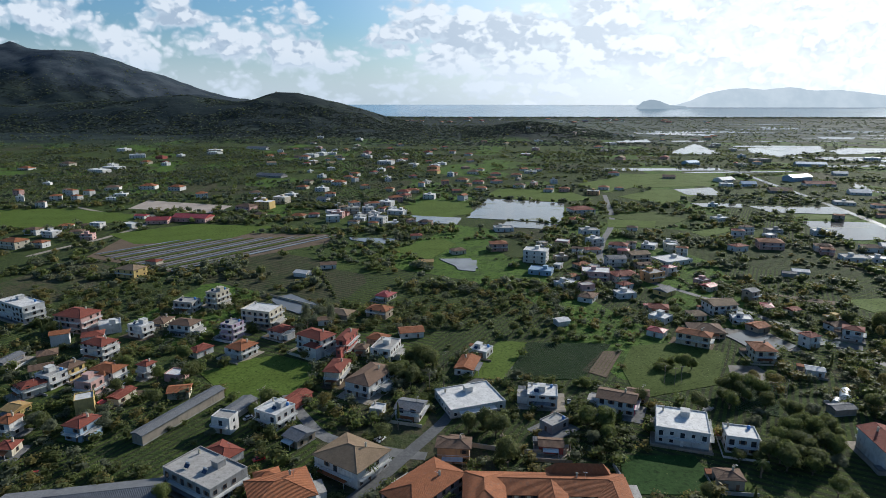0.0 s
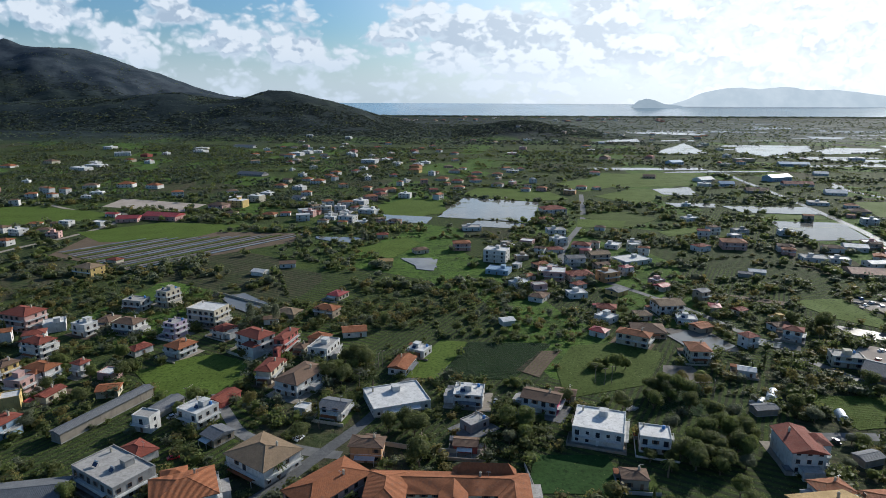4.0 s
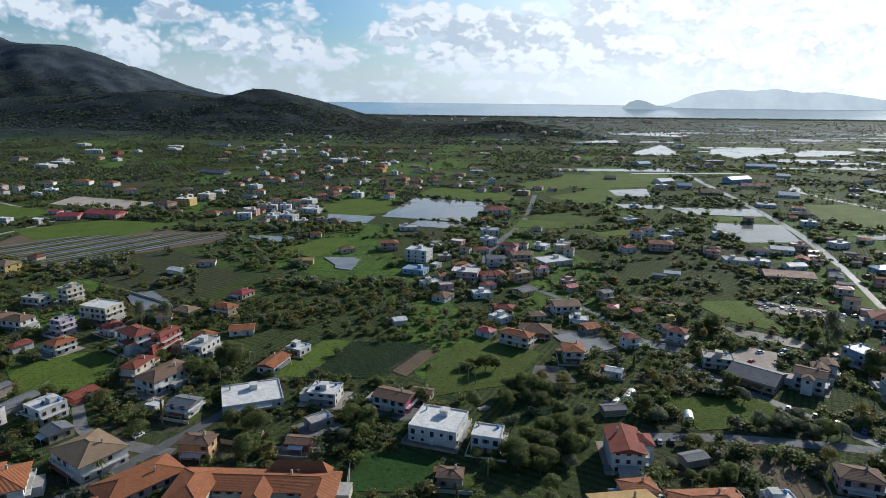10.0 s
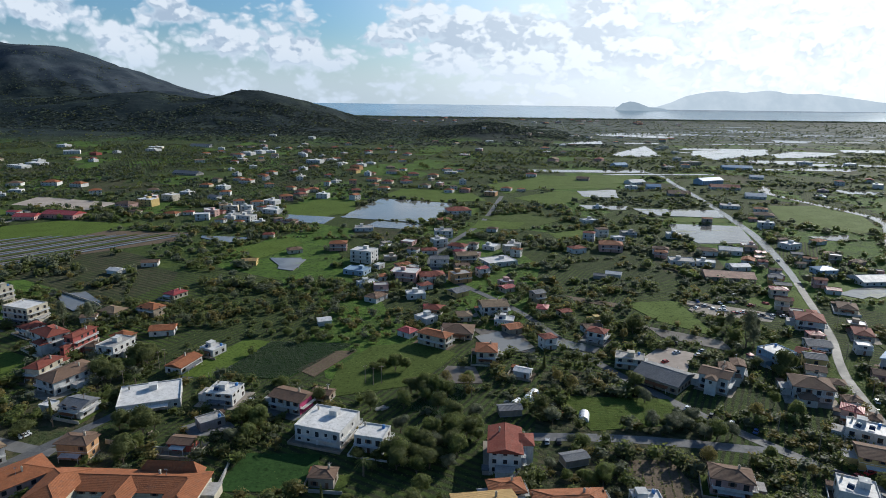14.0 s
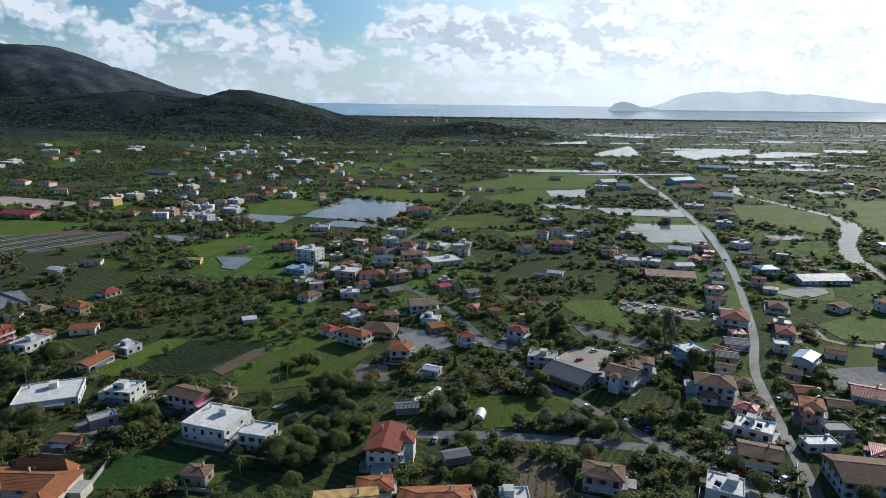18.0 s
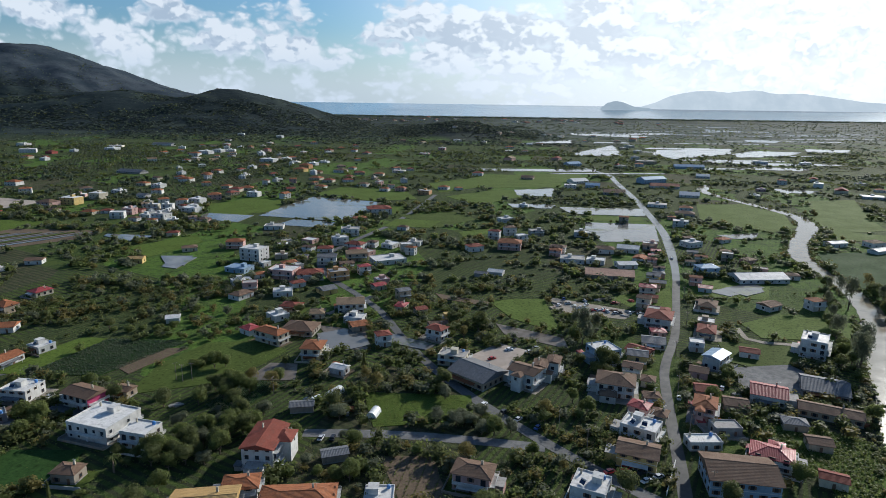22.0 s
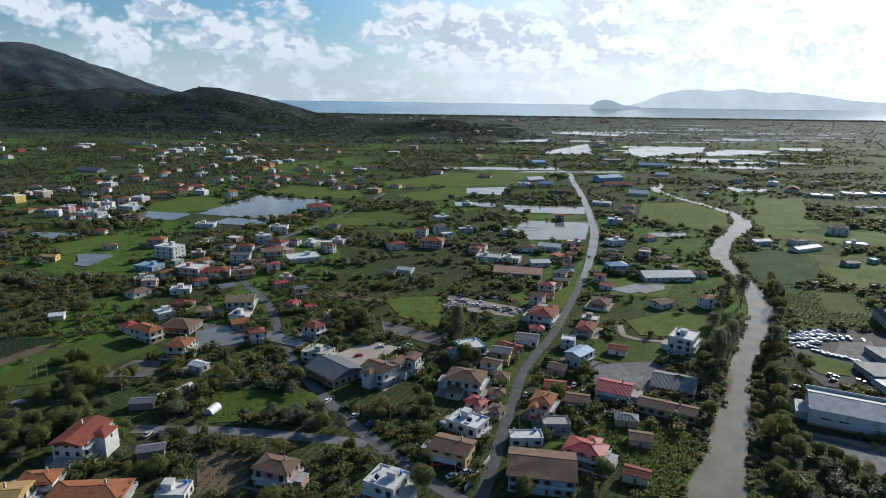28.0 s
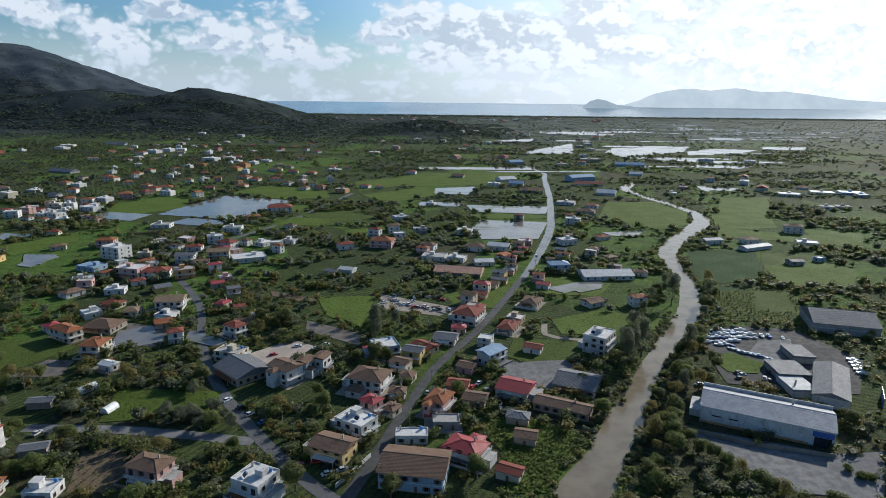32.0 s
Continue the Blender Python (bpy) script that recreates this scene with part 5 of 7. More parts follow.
sheet("yard", [(472.5, 278.7), (486.5, 295.1), (505.3, 298.5), (499.8, 286.3), (486.4, 269.4), (477.7, 270.6)], 0.30, PAVED, "pale puddled concrete between the boats", "yard", "structure", 2)
sheet("field", [(451.6, 273.0), (464.1, 280.0), (474.7, 267.3), (466.2, 255.4), (452.9, 257.6)], 0.32, LAWN, "rough green patch in the boatyard", "field", "structure", 2)
sheet("yard", [(411.4, 208.4), (460.0, 189.1), (479.4, 191.0), (458.6, 161.9), (433.1, 167.1), (419.9, 186.4)], 0.06, PAVED, "wet pale forecourt of the warehouse", "yard", "structure", 2)
GROVE = [(503.4, 382.5), (559.3, 392.0), (526.6, 318.5), (480.1, 328.7)]
sheet("field", GROVE, LITTLE, GRASS, "young orchard in rows")
sheet("yard", [(526.3, 383.2), (549.1, 380.1), (533.5, 342.0), (510.5, 344.6)], 0.10, SAND, "bare pale concrete slab", "yard", "structure", 2)
sheet("yard", [(282.5, 372.0), (329.6, 346.0), (319.4, 331.6), (283.0, 344.8)], 0.06, TRACK, "junk-strewn yard", "yard", "structure", 2)
sheet("field", [(319.9, 373.1), (367.7, 393.8), (353.6, 346.7), (332.1, 348.0)], LITTLE, LAWN, "bright green meadow by the main road")
BEDS = [(192.1, 190.3), (210.6, 190.5), (215.1, 166.4), (199.6, 166.3)]
sheet("field", BEDS, LITTLE, SOIL, "dug brown garden beds")
sheet("yard", [(-357.1, 748.4), (-241.6, 709.0), (-246.8, 660.8), (-352.5, 690.8)], 0.08, SAND, "wide sandy sports ground", "yard", "structure", 2)
PLOUGH = [(-276.9, 469.5), (-284.6, 564.5), (-90.4, 554.0), (-98.5, 517.3), (-194.6, 427.7)]
sheet("field", PLOUGH, 0.06, SOIL, "wide ploughed field with furrows full of water")
sheet("field", [(-302.7, 553.1), (-244.9, 601.7), (-158.9, 590.9), (-191.3, 529.5), (-260.4, 514.2)], 0.10, LAWN, "green end of a ploughed field")
sheet("field", [(-428.3, 589.5), (-490.6, 679.5), (-425.2, 690.4), (-319.1, 650.7), (-316.9, 618.1), (-374.7, 578.9)], LITTLE, LAWN, "wide green meadow")
sheet("field", [(31.7, 662.3), (111.7, 704.4), (178.8, 704.8), (168.6, 663.1), (44.8, 648.9)], LITTLE, LAWN, "green meadow behind the floods")
sheet("field", [(353.6, 657.7), (430.4, 652.4), (427.8, 630.3), (347.9, 629.6)], LITTLE, LAWN, "green strip between floods")
sheet("field", [(528.0, 743.5), (593.5, 747.6), (576.5, 607.2), (536.8, 581.7), (489.4, 637.1)], LITTLE, LAWN, "bright meadow by the river")
sheet("field", [(623.4, 672.7), (685.6, 666.4), (659.2, 595.2), (591.6, 576.7), (601.4, 625.3)], LITTLE, LAWN, "bright meadow across the river")
sheet("field", [(528.1, 496.3), (590.2, 504.4), (553.5, 419.8), (503.4, 418.3)], LITTLE, DARKLAWN, "orchard meadow across the river")
sheet("field", [(586.3, 487.4), (639.1, 489.4), (616.2, 421.7), (553.5, 415.7)], LITTLE, GRASS, "green meadow with a path")
sheet("field", [(676.3, 580.6), (732.3, 575.8), (706.7, 539.9), (663.8, 531.7)], LITTLE, LAWN, "bright green meadow beside farm sheds")
sheet("field", [(279.2, 1011.5), (425.8, 1049.2), (389.3, 887.3), (274.2, 860.9)], LITTLE, LAWN, "green meadow on the flood plain")
sheet("field", [(231.6, 566.4), (278.1, 591.7), (278.4, 573.4), (235.7, 545.7)], LITTLE, LAWN, "small green meadow")

sheet("field", [(529.7, 743.2), (588.9, 730.5), (602.5, 682.1), (579.4, 625.3), (532.6, 583.3), (494.8, 633.1)], LITTLE, LAWN, "bright green meadow inside the river bend")
sheet("field", [(680.5, 779.2), (755.8, 793.4), (658.5, 611.5), (601.6, 597.5)], LITTLE, LAWN, "bright green meadow behind the farm")
sheet("field", [(594.8, 591.7), (637.7, 572.6), (711.5, 546.6), (685.7, 510.5), (618.3, 538.0), (578.8, 550.3)], LITTLE, LAWN, "long bright green strip of meadow")
sheet("field", [(522.1, 480.8), (582.2, 490.6), (546.2, 408.2), (500.4, 397.5)], LITTLE, DARKLAWN, "dark green orchard ground across the river")
sheet("field", [(568.5, 447.8), (623.4, 466.5), (633.4, 437.2), (600.7, 391.3), (555.1, 397.8)], LITTLE, LAWN, "green meadow beside an orchard")
sheet("field", [(504.4, 393.7), (527.1, 389.3), (508.7, 347.8), (526.8, 336.2), (510.3, 322.8), (495.2, 335.5)], LITTLE, DARKLAWN, "dark green crop beside a pale slab")
sheet("field", [(390.4, 420.5), (439.8, 402.4), (421.8, 369.6), (379.5, 375.5)], LITTLE, LAWN, "green meadow below a greenhouse")
sheet("field", [(-42.1, 678.9), (-19.4, 752.6), (30.4, 738.3), (36.2, 661.9), (-8.1, 633.0)], LITTLE, LAWN, "bright green field beside the floods")
sheet("field", [(53.4, 785.0), (79.0, 854.3), (169.1, 828.0), (187.3, 756.7), (135.1, 740.5)], LITTLE, LAWN, "bright green field behind the floods")
sheet("field", [(198.5, 904.6), (318.7, 1026.7), (317.3, 913.8), (216.1, 815.7)], LITTLE, LAWN, "bright green field of the far plain")
sheet("field", [(223.2, 781.8), (298.5, 853.3), (343.9, 814.1), (259.5, 719.0)], LITTLE, LAWN, "bright green field below the tree line")
sheet("field", [(170.3, 648.6), (231.1, 672.3), (253.1, 630.3), (212.9, 584.8)], LITTLE, GRASS, "green field with a few trees")
sheet("field", [(-49.6, 705.7), (12.2, 750.2), (31.5, 710.3), (9.1, 632.3), (-27.6, 643.2)], LITTLE, LAWN, "green field along the flood water")
sheet("field", [(169.7, 628.0), (217.1, 618.4), (203.9, 584.2), (160.8, 587.5)], LITTLE, LAWN, "green field behind gardens")
sheet("field", [(302.8, 995.4), (450.4, 1053.4), (450.0, 964.4), (320.0, 891.6)], LITTLE, LAWN, "bright green field of the far plain")
sheet("field", [(-40.6, 491.9), (-2.8, 540.3), (12.5, 514.3), (-10.0, 460.2)], LITTLE, LAWN, "green field by the hamlet")
sheet("flood_water", [(402.4, 393.4), (431.1, 402.1), (427.8, 386.5), (411.0, 376.3)], 0.34, FLOOD, "shallow flood water on a meadow", "flood", "structure", 1)

# ---- houses ----
house(399.1, 283.3, -35, 11.5, 14.6, 3, "flat", "white", "white")
house(343.6, 268.5, -46, 7.9, 11.6, 2, "gable", "white", "bluemetal")
house(351.1, 234.8, -26, 13.7, 13.1, 1.4, "gable", "white", "redmetal", bal=False)
house(379.5, 242.7, -26, 17.8, 17.4, 1, "gable", "grey", "greymetal")
house(368.4, 220.4, -27, 22.3, 8.7, 1, "gable", "tan", "brown")
house(318.4, 221.0, -26, 7.8, 10.6, 2, "hip", "pink", "terracotta")
house(320.8, 208.1, 1, 10.1, 6.5, 1, "flat", "grey", "concrete")
house(308.1, 197.9, 1, 11.8, 6.0, 1, "flat", "white", "white")
house(327.4, 187.2, -29, 12.9, 9.9, 1.5, "hip", "white", "redmetal")
house(310.0, 174.8, -10, 21.1, 15.9, 2, "gable", "blue", "brown", bal=False)
house(288.4, 241.2, -18, 15.2, 12.8, 2, "hip", "white", "brown")
house(304.7, 247.9, -21, 5.7, 6.4, 1, "hip", "cream", "brown")
house(300.9, 232.3, -7, 6.6, 6.0, 1, "hip", "grey", "brown")
house(291.3, 218.2, -36, 6.9, 6.0, 2, "hip", "pink", "redmetal")
house(299.2, 217.5, -31, 5.8, 6.6, 1, "hip", "cream", "brown")
house(287.1, 203.5, -34, 12.9, 9.7, 2, "flat", "white", "white", solar=True)
house(281.1, 187.7, -23, 13.1, 10.1, 1.7, "gable", "yellow", "brown", bal=False, label="long yellow chapel-like hall with a dark brown gable roof")
house(335.8, 324.0, -25, 13.6, 15.6, 2, "hip", "white", "darkred")
house(329.5, 307.2, -6, 7.5, 6.5, 1, "hip", "pink", "redmetal")
house(322.4, 293.2, -16, 11.1, 10.6, 1, "gable", "white", "greymetal")
house(311.5, 281.1, -41, 11.6, 8.5, 1, "gable", "cream", "darkred")
house(375.9, 353.1, -27, 10.1, 14.9, 1, "hip", "cream", "brown")
house(356.9, 310.1, -25, 9.0, 14.5, 1, "hip", "cream", "darkred")
WAREHOUSE = house(445.5, 210.8, -27, 45.5, 18.9, 2.2, "gable", "white", "palemetal", plain=True, label="long off-white steel warehouse with a shallow pale roof")
WORKSHOP = house(489.3, 239.1, -32, 13.3, 37.5, 1.6, "gable", "white", "greymetal", plain=True, label="workshop hall with a bright blue front and a grey ribbed roof")
house(474.8, 240.1, 175, 9.9, 16.4, 1, "lean", "white", "palemetal", plain=True, label="low white workshop with a pale grey sheet roof")
house(479.5, 255.8, 173, 13.8, 17.6, 1, "lean", "grey", "greymetal", plain=True, label="low workshop with a dark grey roof")
house(495.4, 275.6, 172, 9.3, 17.0, 1, "lean", "grey", "greymetal", plain=True, label="small grey boat shed with a sloping sheet roof")
# warehouse: back and end parapets, blue sign over the door, slots, ochre footing; workshop: blue front, light strips in the roof
part("parapet", Kit().box(-23.2, 9.2, 6.3, 23.2, 9.6, 8.6).mesh("parapet", WALL["white"]), WAREHOUSE)
part("parapet", Kit().box(-23.1, -9.5, 6.2, -22.7, 9.2, 7.4).mesh("parapet", WALL["white"]), WAREHOUSE)
part("ridge_cap", Kit().box(-22.6, -1.6, 8.15, 22.6, 1.0, 9.45, 0, 0.6).mesh("ridge_cap", TILE["white"]), WAREHOUSE, None, "pale raised strip along the ridge")
part("sign", Kit().box(15.5, -9.75, 3.9, 22.4, -9.5, 6.0).mesh("sign", CARS["blue"]), WAREHOUSE, None, "blue sign board")
part("door", Kit().box(16.2, -9.6, 0.0, 21.8, -9.46, 3.7).mesh("door", GLASS), WAREHOUSE, None, "dark roller door")
for a in (-18.5, -12.5):
    part("window", Kit().box(a, -9.56, 3.3, a + 3.4, -9.46, 3.75).mesh("window", GLASS), WAREHOUSE, None, "dark slot window")
part("footing", Kit().box(-22.7, -9.7, -0.1, 14.5, -9.47, 0.9).mesh("footing", WALL["orange"]), WAREHOUSE, None, "ochre footing")
part("lean_to", Kit().box(-27.0, -6.0, 0.0, -22.8, 6.0, 3.0).mesh("lean_to", WALL["white"]), WAREHOUSE)
part("front", Kit().box(-13.3 / 2 - 0.2, -37.5 / 2 - 0.22, 0.0, 13.3 / 2 + 0.2, -37.5 / 2 - 0.02, 4.3).mesh("front", CARS["blue"]), WORKSHOP, None, "bright blue front")
for i in range(7):
    a = -13.3 / 2 + (i + 0.5) * 13.3 / 7
    part("window", Kit().box(a - 0.9, -37.5 / 2 - 0.3, 3.55, a + 0.9, -37.5 / 2 - 0.2, 4.15).mesh("window", GLASS), WORKSHOP)
house(543.6, 318.8, -17, 32.4, 29.0, 1.8, "gable", "grey", "greymetal", plain=True)
house(223.5, 173.8, -17, 12.2, 8.3, 2, "hip", "pink", "brown")
house(259.7, 166.9, -26, 10.8, 10.4, 2, "flat", "white", "white")
house(250.5, 247.6, -35, 11.7, 9.6, 2.4, "gable", "white", "brown", bal=True)
house(257.9, 253.5, -20, 5.9, 7.2, 2.4, "gable", "white", "brown")
house(264.7, 257.9, -19, 5.3, 7.4, 2.4, "gable", "white", "brown")
house(229.9, 253.4, -43, 20.3, 17.8, 1.2, "gable", "tan", "greymetal")
house(219.6, 269.6, -17, 13.2, 8.9, 1.6, "flat", "cream", "concrete")
house(211.8, 300.4, -33, 8.7, 7.3, 2, "hip", "white", "darkred")
house(161.2, 342.3, 9, 14.8, 12.3, 2, "gable", "white", "tan")
house(166.0, 324.8, -11, 10.6, 8.2, 1, "flat", "white", "white")
house(127.7, 294.0, -31, 15.8, 7.7, 2, "hip", "cream", "terracotta")
house(139.4, 308.6, -9, 16.9, 14.1, 1, "hip", "stone", "brown")
house(152.4, 275.8, -5, 9.3, 11.1, 2, "hip", "cream", "terracotta")
house(167.6, 257.6, -23, 7.2, 5.3, 1, "gable", "white", "white", bal=False)
house(190.6, 345.5, -16, 6.2, 8.7, 1, "hip", "cream", "redmetal")
house(126.6, 343.4, -15, 10.7, 9.3, 1, "hip", "cream", "darkred")
house(143.8, 332.0, 4, 8.2, 9.0, 1, "hip", "cream", "tan")
house(152.5, 189.8, -5, 10.7, 16.5, 2.6, "gable", "white", "darkred")
house(143.5, 155.7, 8, 18.0, 14.0, 2, "gable", "cream", "ochre")
house(150.7, 167.8, 8, 10.4, 7.2, 1.6, "hip", "white", "terracotta")
house(169.7, 161.1, 4, 22.0, 11.0, 1.5, "hip", "cream", "terracotta")
house(193.9, 164.9, 0, 9.0, 7.5, 1, "flat", "white", "white")
house(88.6, 206.2, -18, 18.0, 16.5, 2, "flat", "white", "white", frame_="white")
house(106.1, 197.7, -14, 10.5, 9.0, 2, "flat", "white", "white")
house(92.4, 176.0, -6, 8.1, 6.2, 1.2, "hip", "stone", "brown")
SCHOOL = house(32.8, 168.6, -2, 48.7, 10.7, 1.7, "hip", "cream", "terracotta", bal=False, label="long cream school-like building with an orange tiled hip roof")
# wings of the school towards the yard, with hip roofs at two heights
for a, ww, wd, wh in ((-19.0, 12.0, 9.0, 6.3), (1.5, 8.0, 8.0, 5.6), (20.0, 9.5, 8.5, 5.35)):
    wing = part("wing", Kit().box(-ww / 2, -wd, -0.2, ww / 2, 0.2, wh).mesh("wing", WALL["cream"]), SCHOOL, pose(a, -5.3, 0))
    me, caps = roof_mesh(ww, wd + 9.0, wh, "hip", TILE["terracotta"], 0.2 * ww, 0.5)
    part("roof", me, wing, pose(0, -wd / 2 + 4.4, 0))
    part("ridge_tiles", caps, wing, pose(0, -wd / 2 + 4.4, 0))
house(-4.5, 168.0, -41, 12.6, 23.6, 2, "hip", "pink", "terracotta", bal=False, label="long pink building with an orange-brown tiled roof")
house(5.0, 190.8, -5, 10.9, 6.6, 2, "hip", "orange", "brown", bal=False, label="small brick-red house with a dark hip roof")
house(-11.2, 220.4, -16, 9.5, 9.0, 1.5, "gable", "white", "greymetal")
house(-24.2, 222.1, -15, 5.0, 5.0, 0.9, "flat", "white", "white")
house(-29.8, 245.3, -26, 11.5, 20.4, 2, "hip", "white", "brown")
house(-45.4, 253.9, -10, 6.9, 13.7, 2, "hip", "cream", "darkred")
house(-26.1, 278.5, -16, 10.0, 14.3, 2, "flat", "white", "concrete")
house(12.5, 263.2, -16, 8.4, 14.9, 1.1, "gable", "white", "terracotta", bal=False)
house(19.6, 280.4, -26, 9.1, 8.5, 1, "flat", "white", "white")
house(12.0, 230.6, 20, 23.2, 18.9, 1.1, "flat", "white", "white", bal=False, frame_="white")
house(41.7, 232.2, -9, 11.9, 10.6, 1.6, "flat", "white", "white", bal=False)
GABLED = house(70.5, 226.1, -23, 14.1, 9.1, 1.9, "gable", "white", "brown")
part("gable_wall", mesh_of("gable_wall", [(7.05, -4.55, 0.4), (7.05, 4.55, 0.4), (7.05, 4.55, 5.8), (7.05, 0, 7.1), (7.05, -4.55, 5.8), (7.12, -4.55, 0.4), (7.12, 4.55, 0.4), (7.12, 4.55, 5.8), (7.12, 0, 7.1), (7.12, -4.55, 5.8)],
     [(4, 3, 2, 1, 0), (5, 6, 7, 8, 9), (0, 1, 6, 5), (1, 2, 7, 6), (2, 3, 8, 7), (3, 4, 9, 8), (4, 0, 5, 9)], WALL["magenta"]), GABLED, None, "magenta painted gable wall")
house(81.6, 234.7, -17, 8.2, 5.8, 1, "gable", "tan", "brown")
house(43.0, 211.6, -51, 6.2, 9.2, 1, "flat", "grey", "concrete")
house(39.1, 195.9, -7, 8.3, 5.8, 1, "gable", "red", "brown")
house(-99.5, 218.0, -24, 5.1, 40.4, 1.3, "gable", "stone", "greymetal", plain=True, label="long stone storage shed with a dark grey sheet roof")
house(-62.6, 215.5, -29, 10.7, 10.5, 2, "flat", "white", "white", solar=True)
house(-29.0, 184.7, -34, 18.7, 15.8, 2, "hip", "white", "tan")
house(-74.3, 175.6, -32, 22.9, 14.1, 2, "flat", "grey", "concrete", solar=True)
house(-74.2, 190.5, -34, 11.3, 8.6, 1, "hip", "white", "darkred")
house(-47.8, 165.2, 25, 18.0, 15.0, 2, "hip", "white", "terracotta")
house(-50.5, 201.9, -35, 7.3, 8.6, 1, "gable", "tan", "greymetal")
house(-57.9, 230.9, -23, 7.0, 11.1, 0.9, "gable", "red", "darkred")
house(-79.3, 223.9, -21, 6.7, 14.3, 0.8, "gable", "grey", "greymetal")
house(-107.1, 162.5, 11, 45.0, 14.0, 1.2, "gable", "grey", "greymetal", plain=True)
house(-170.9, 238.8, -36, 7.1, 8.7, 1.5, "hip", "white", "darkred")
house(-166.6, 246.5, -21, 8.5, 8.6, 2, "flat", "white", "concrete")
house(-163.2, 254.5, -20, 7.6, 7.9, 2, "hip", "yellow", "brown")
house(-144.7, 251.7, -17, 11.8, 7.8, 2, "hip", "white", "terracotta")
house(-146.6, 239.5, -13, 8.3, 7.2, 2, "flat", "pink", "concrete")
house(-130.2, 233.4, -14, 5.5, 10.1, 1, "gable", "cream", "darkred")
house(-165.5, 221.6, -17, 6.5, 7.6, 1, "gable", "yellow", "ochre")
house(-157.9, 206.6, -11, 6.1, 5.7, 2, "hip", "white", "terracotta")
house(-149.8, 193.9, 3, 5.9, 6.0, 1, "hip", "cream", "darkred")
house(-130.4, 205.4, -16, 7.3, 8.9, 2, "hip", "blue", "darkred")
house(-200.1, 268.7, -9, 5.4, 12.1, 1, "gable", "grey", "greymetal")
house(-151.6, 319.9, -6, 8.1, 11.0, 1, "hip", "cream", "brown")
house(-236.3, 333.0, -30, 26.1, 11.8, 3, "flat", "white", "white")
house(-193.8, 314.5, -17, 17.7, 13.1, 3, "hip", "pink", "darkred")
house(-156.1, 305.3, -23, 10.0, 7.7, 2, "flat", "white", "white")
house(-162.1, 277.1, -20, 12.1, 8.7, 2.6, "hip", "white", "darkred")
house(-130.3, 256.1, -21, 5.1, 5.0, 2, "hip", "white", "darkred")
house(-134.4, 308.5, -15, 12.9, 9.3, 2, "hip", "white", "brown")
house(-147.7, 344.4, -12, 12.0, 8.6, 2, "flat", "grey", "concrete")
house(-132.8, 353.6, -24, 8.1, 10.7, 3, "flat", "cream", "concrete")
house(-97.8, 322.9, -18, 17.7, 12.7, 3, "flat", "cream", "white")
house(-107.4, 302.5, -23, 7.5, 8.5, 2.6, "flat", "lilac", "concrete")
house(-95.4, 279.3, -28, 9.9, 10.5, 1.7, "hip", "white", "terracotta")
house(-82.5, 303.2, -31, 8.3, 9.1, 1.5, "hip", "white", "darkred")
house(-60.4, 283.8, -33, 15.7, 10.1, 3, "hip", "white", "darkred")
house(-45.3, 283.2, -14, 5.0, 14.8, 3, "hip", "red", "darkred")
house(-56.4, 334.2, -21, 12.5, 9.7, 0.9, "hip", "stone", "tan")
house(-38.0, 281.1, -9, 5.6, 6.5, 1.2, "hip", "cream", "brown")
house(-34.0, 366.6, -26, 8.8, 10.8, 1, "hip", "cream", "redmetal")
house(176.4, 188.5, -73, 5.0, 8.7, 0.9, "gable", "stone", "greymetal")
house(157.9, 222.8, 8, 9.0, 5.0, 0.9, "gable", "stone", "greymetal")
house(292.0, 275.9, 20, 12.0, 12.0, 2, "flat", "blue", "white")
house(66.2, 321.6, 20, 7.0, 6.3, 0.9, "gable", "white", "white", near=False)
house(72.1, 458.9, -20, 17.3, 13.0, 3, "flat", "white", "white", near=False)
house(70.9, 425.3, -20, 16.2, 12.1, 1, "flat", "blue", "bluemetal", near=False)
house(46.5, 494.8, 5, 13.8, 10.3, 2, "hip", "pink", "terracotta", near=False)
house(13.1, 483.5, 24, 11.3, 8.5, 1, "hip", "cream", "brown", near=False)
house(-11.4, 445.3, 5, 10.7, 8.0, 1.2, "gable", "yellow", "ochre", near=False)
house(-82.7, 439.8, 12, 11.3, 8.5, 1, "gable", "white", "brown", near=False)
house(-96.8, 418.0, -20, 9.8, 7.4, 0.9, "gable", "white", "white", near=False)
house(-22.4, 538.5, 5, 9.8, 7.4, 1, "hip", "cream", "darkred", near=False)
house(106.1, 411.4, -12, 18.5, 13.9, 2, "flat", "pink", "white", near=False)
house(124.5, 408.5, 12, 17.3, 13.0, 1.5, "hip", "white", "darkred", near=False)
house(143.8, 407.7, 24, 13.2, 9.9, 2, "flat", "orange", "concrete", near=False)
house(129.5, 447.8, 5, 13.7, 10.3, 2, "gable", "white", "greymetal", near=False)
house(149.6, 460.7, 12, 15.8, 11.9, 2, "gable", "tan", "tan", near=False)
house(174.0, 455.3, 24, 24.4, 18.0, 1, "flat", "white", "white", near=False)
house(121.3, 486.6, 5, 12.0, 9.0, 1, "hip", "white", "darkred", near=False)
house(129.2, 512.1, 24, 12.6, 9.4, 2, "flat", "white", "white", near=False)
house(144.7, 495.2, -20, 14.6, 10.9, 1.6, "hip", "white", "darkred", near=False)
house(133.0, 549.0, 5, 16.1, 12.1, 2, "flat", "white", "concrete", near=False)
house(149.2, 658.4, 12, 25.4, 18.0, 2, "hip", "white", "darkred", near=False)
house(134.1, 610.9, 24, 13.4, 10.0, 1.4, "hip", "pink", "terracotta", near=False)
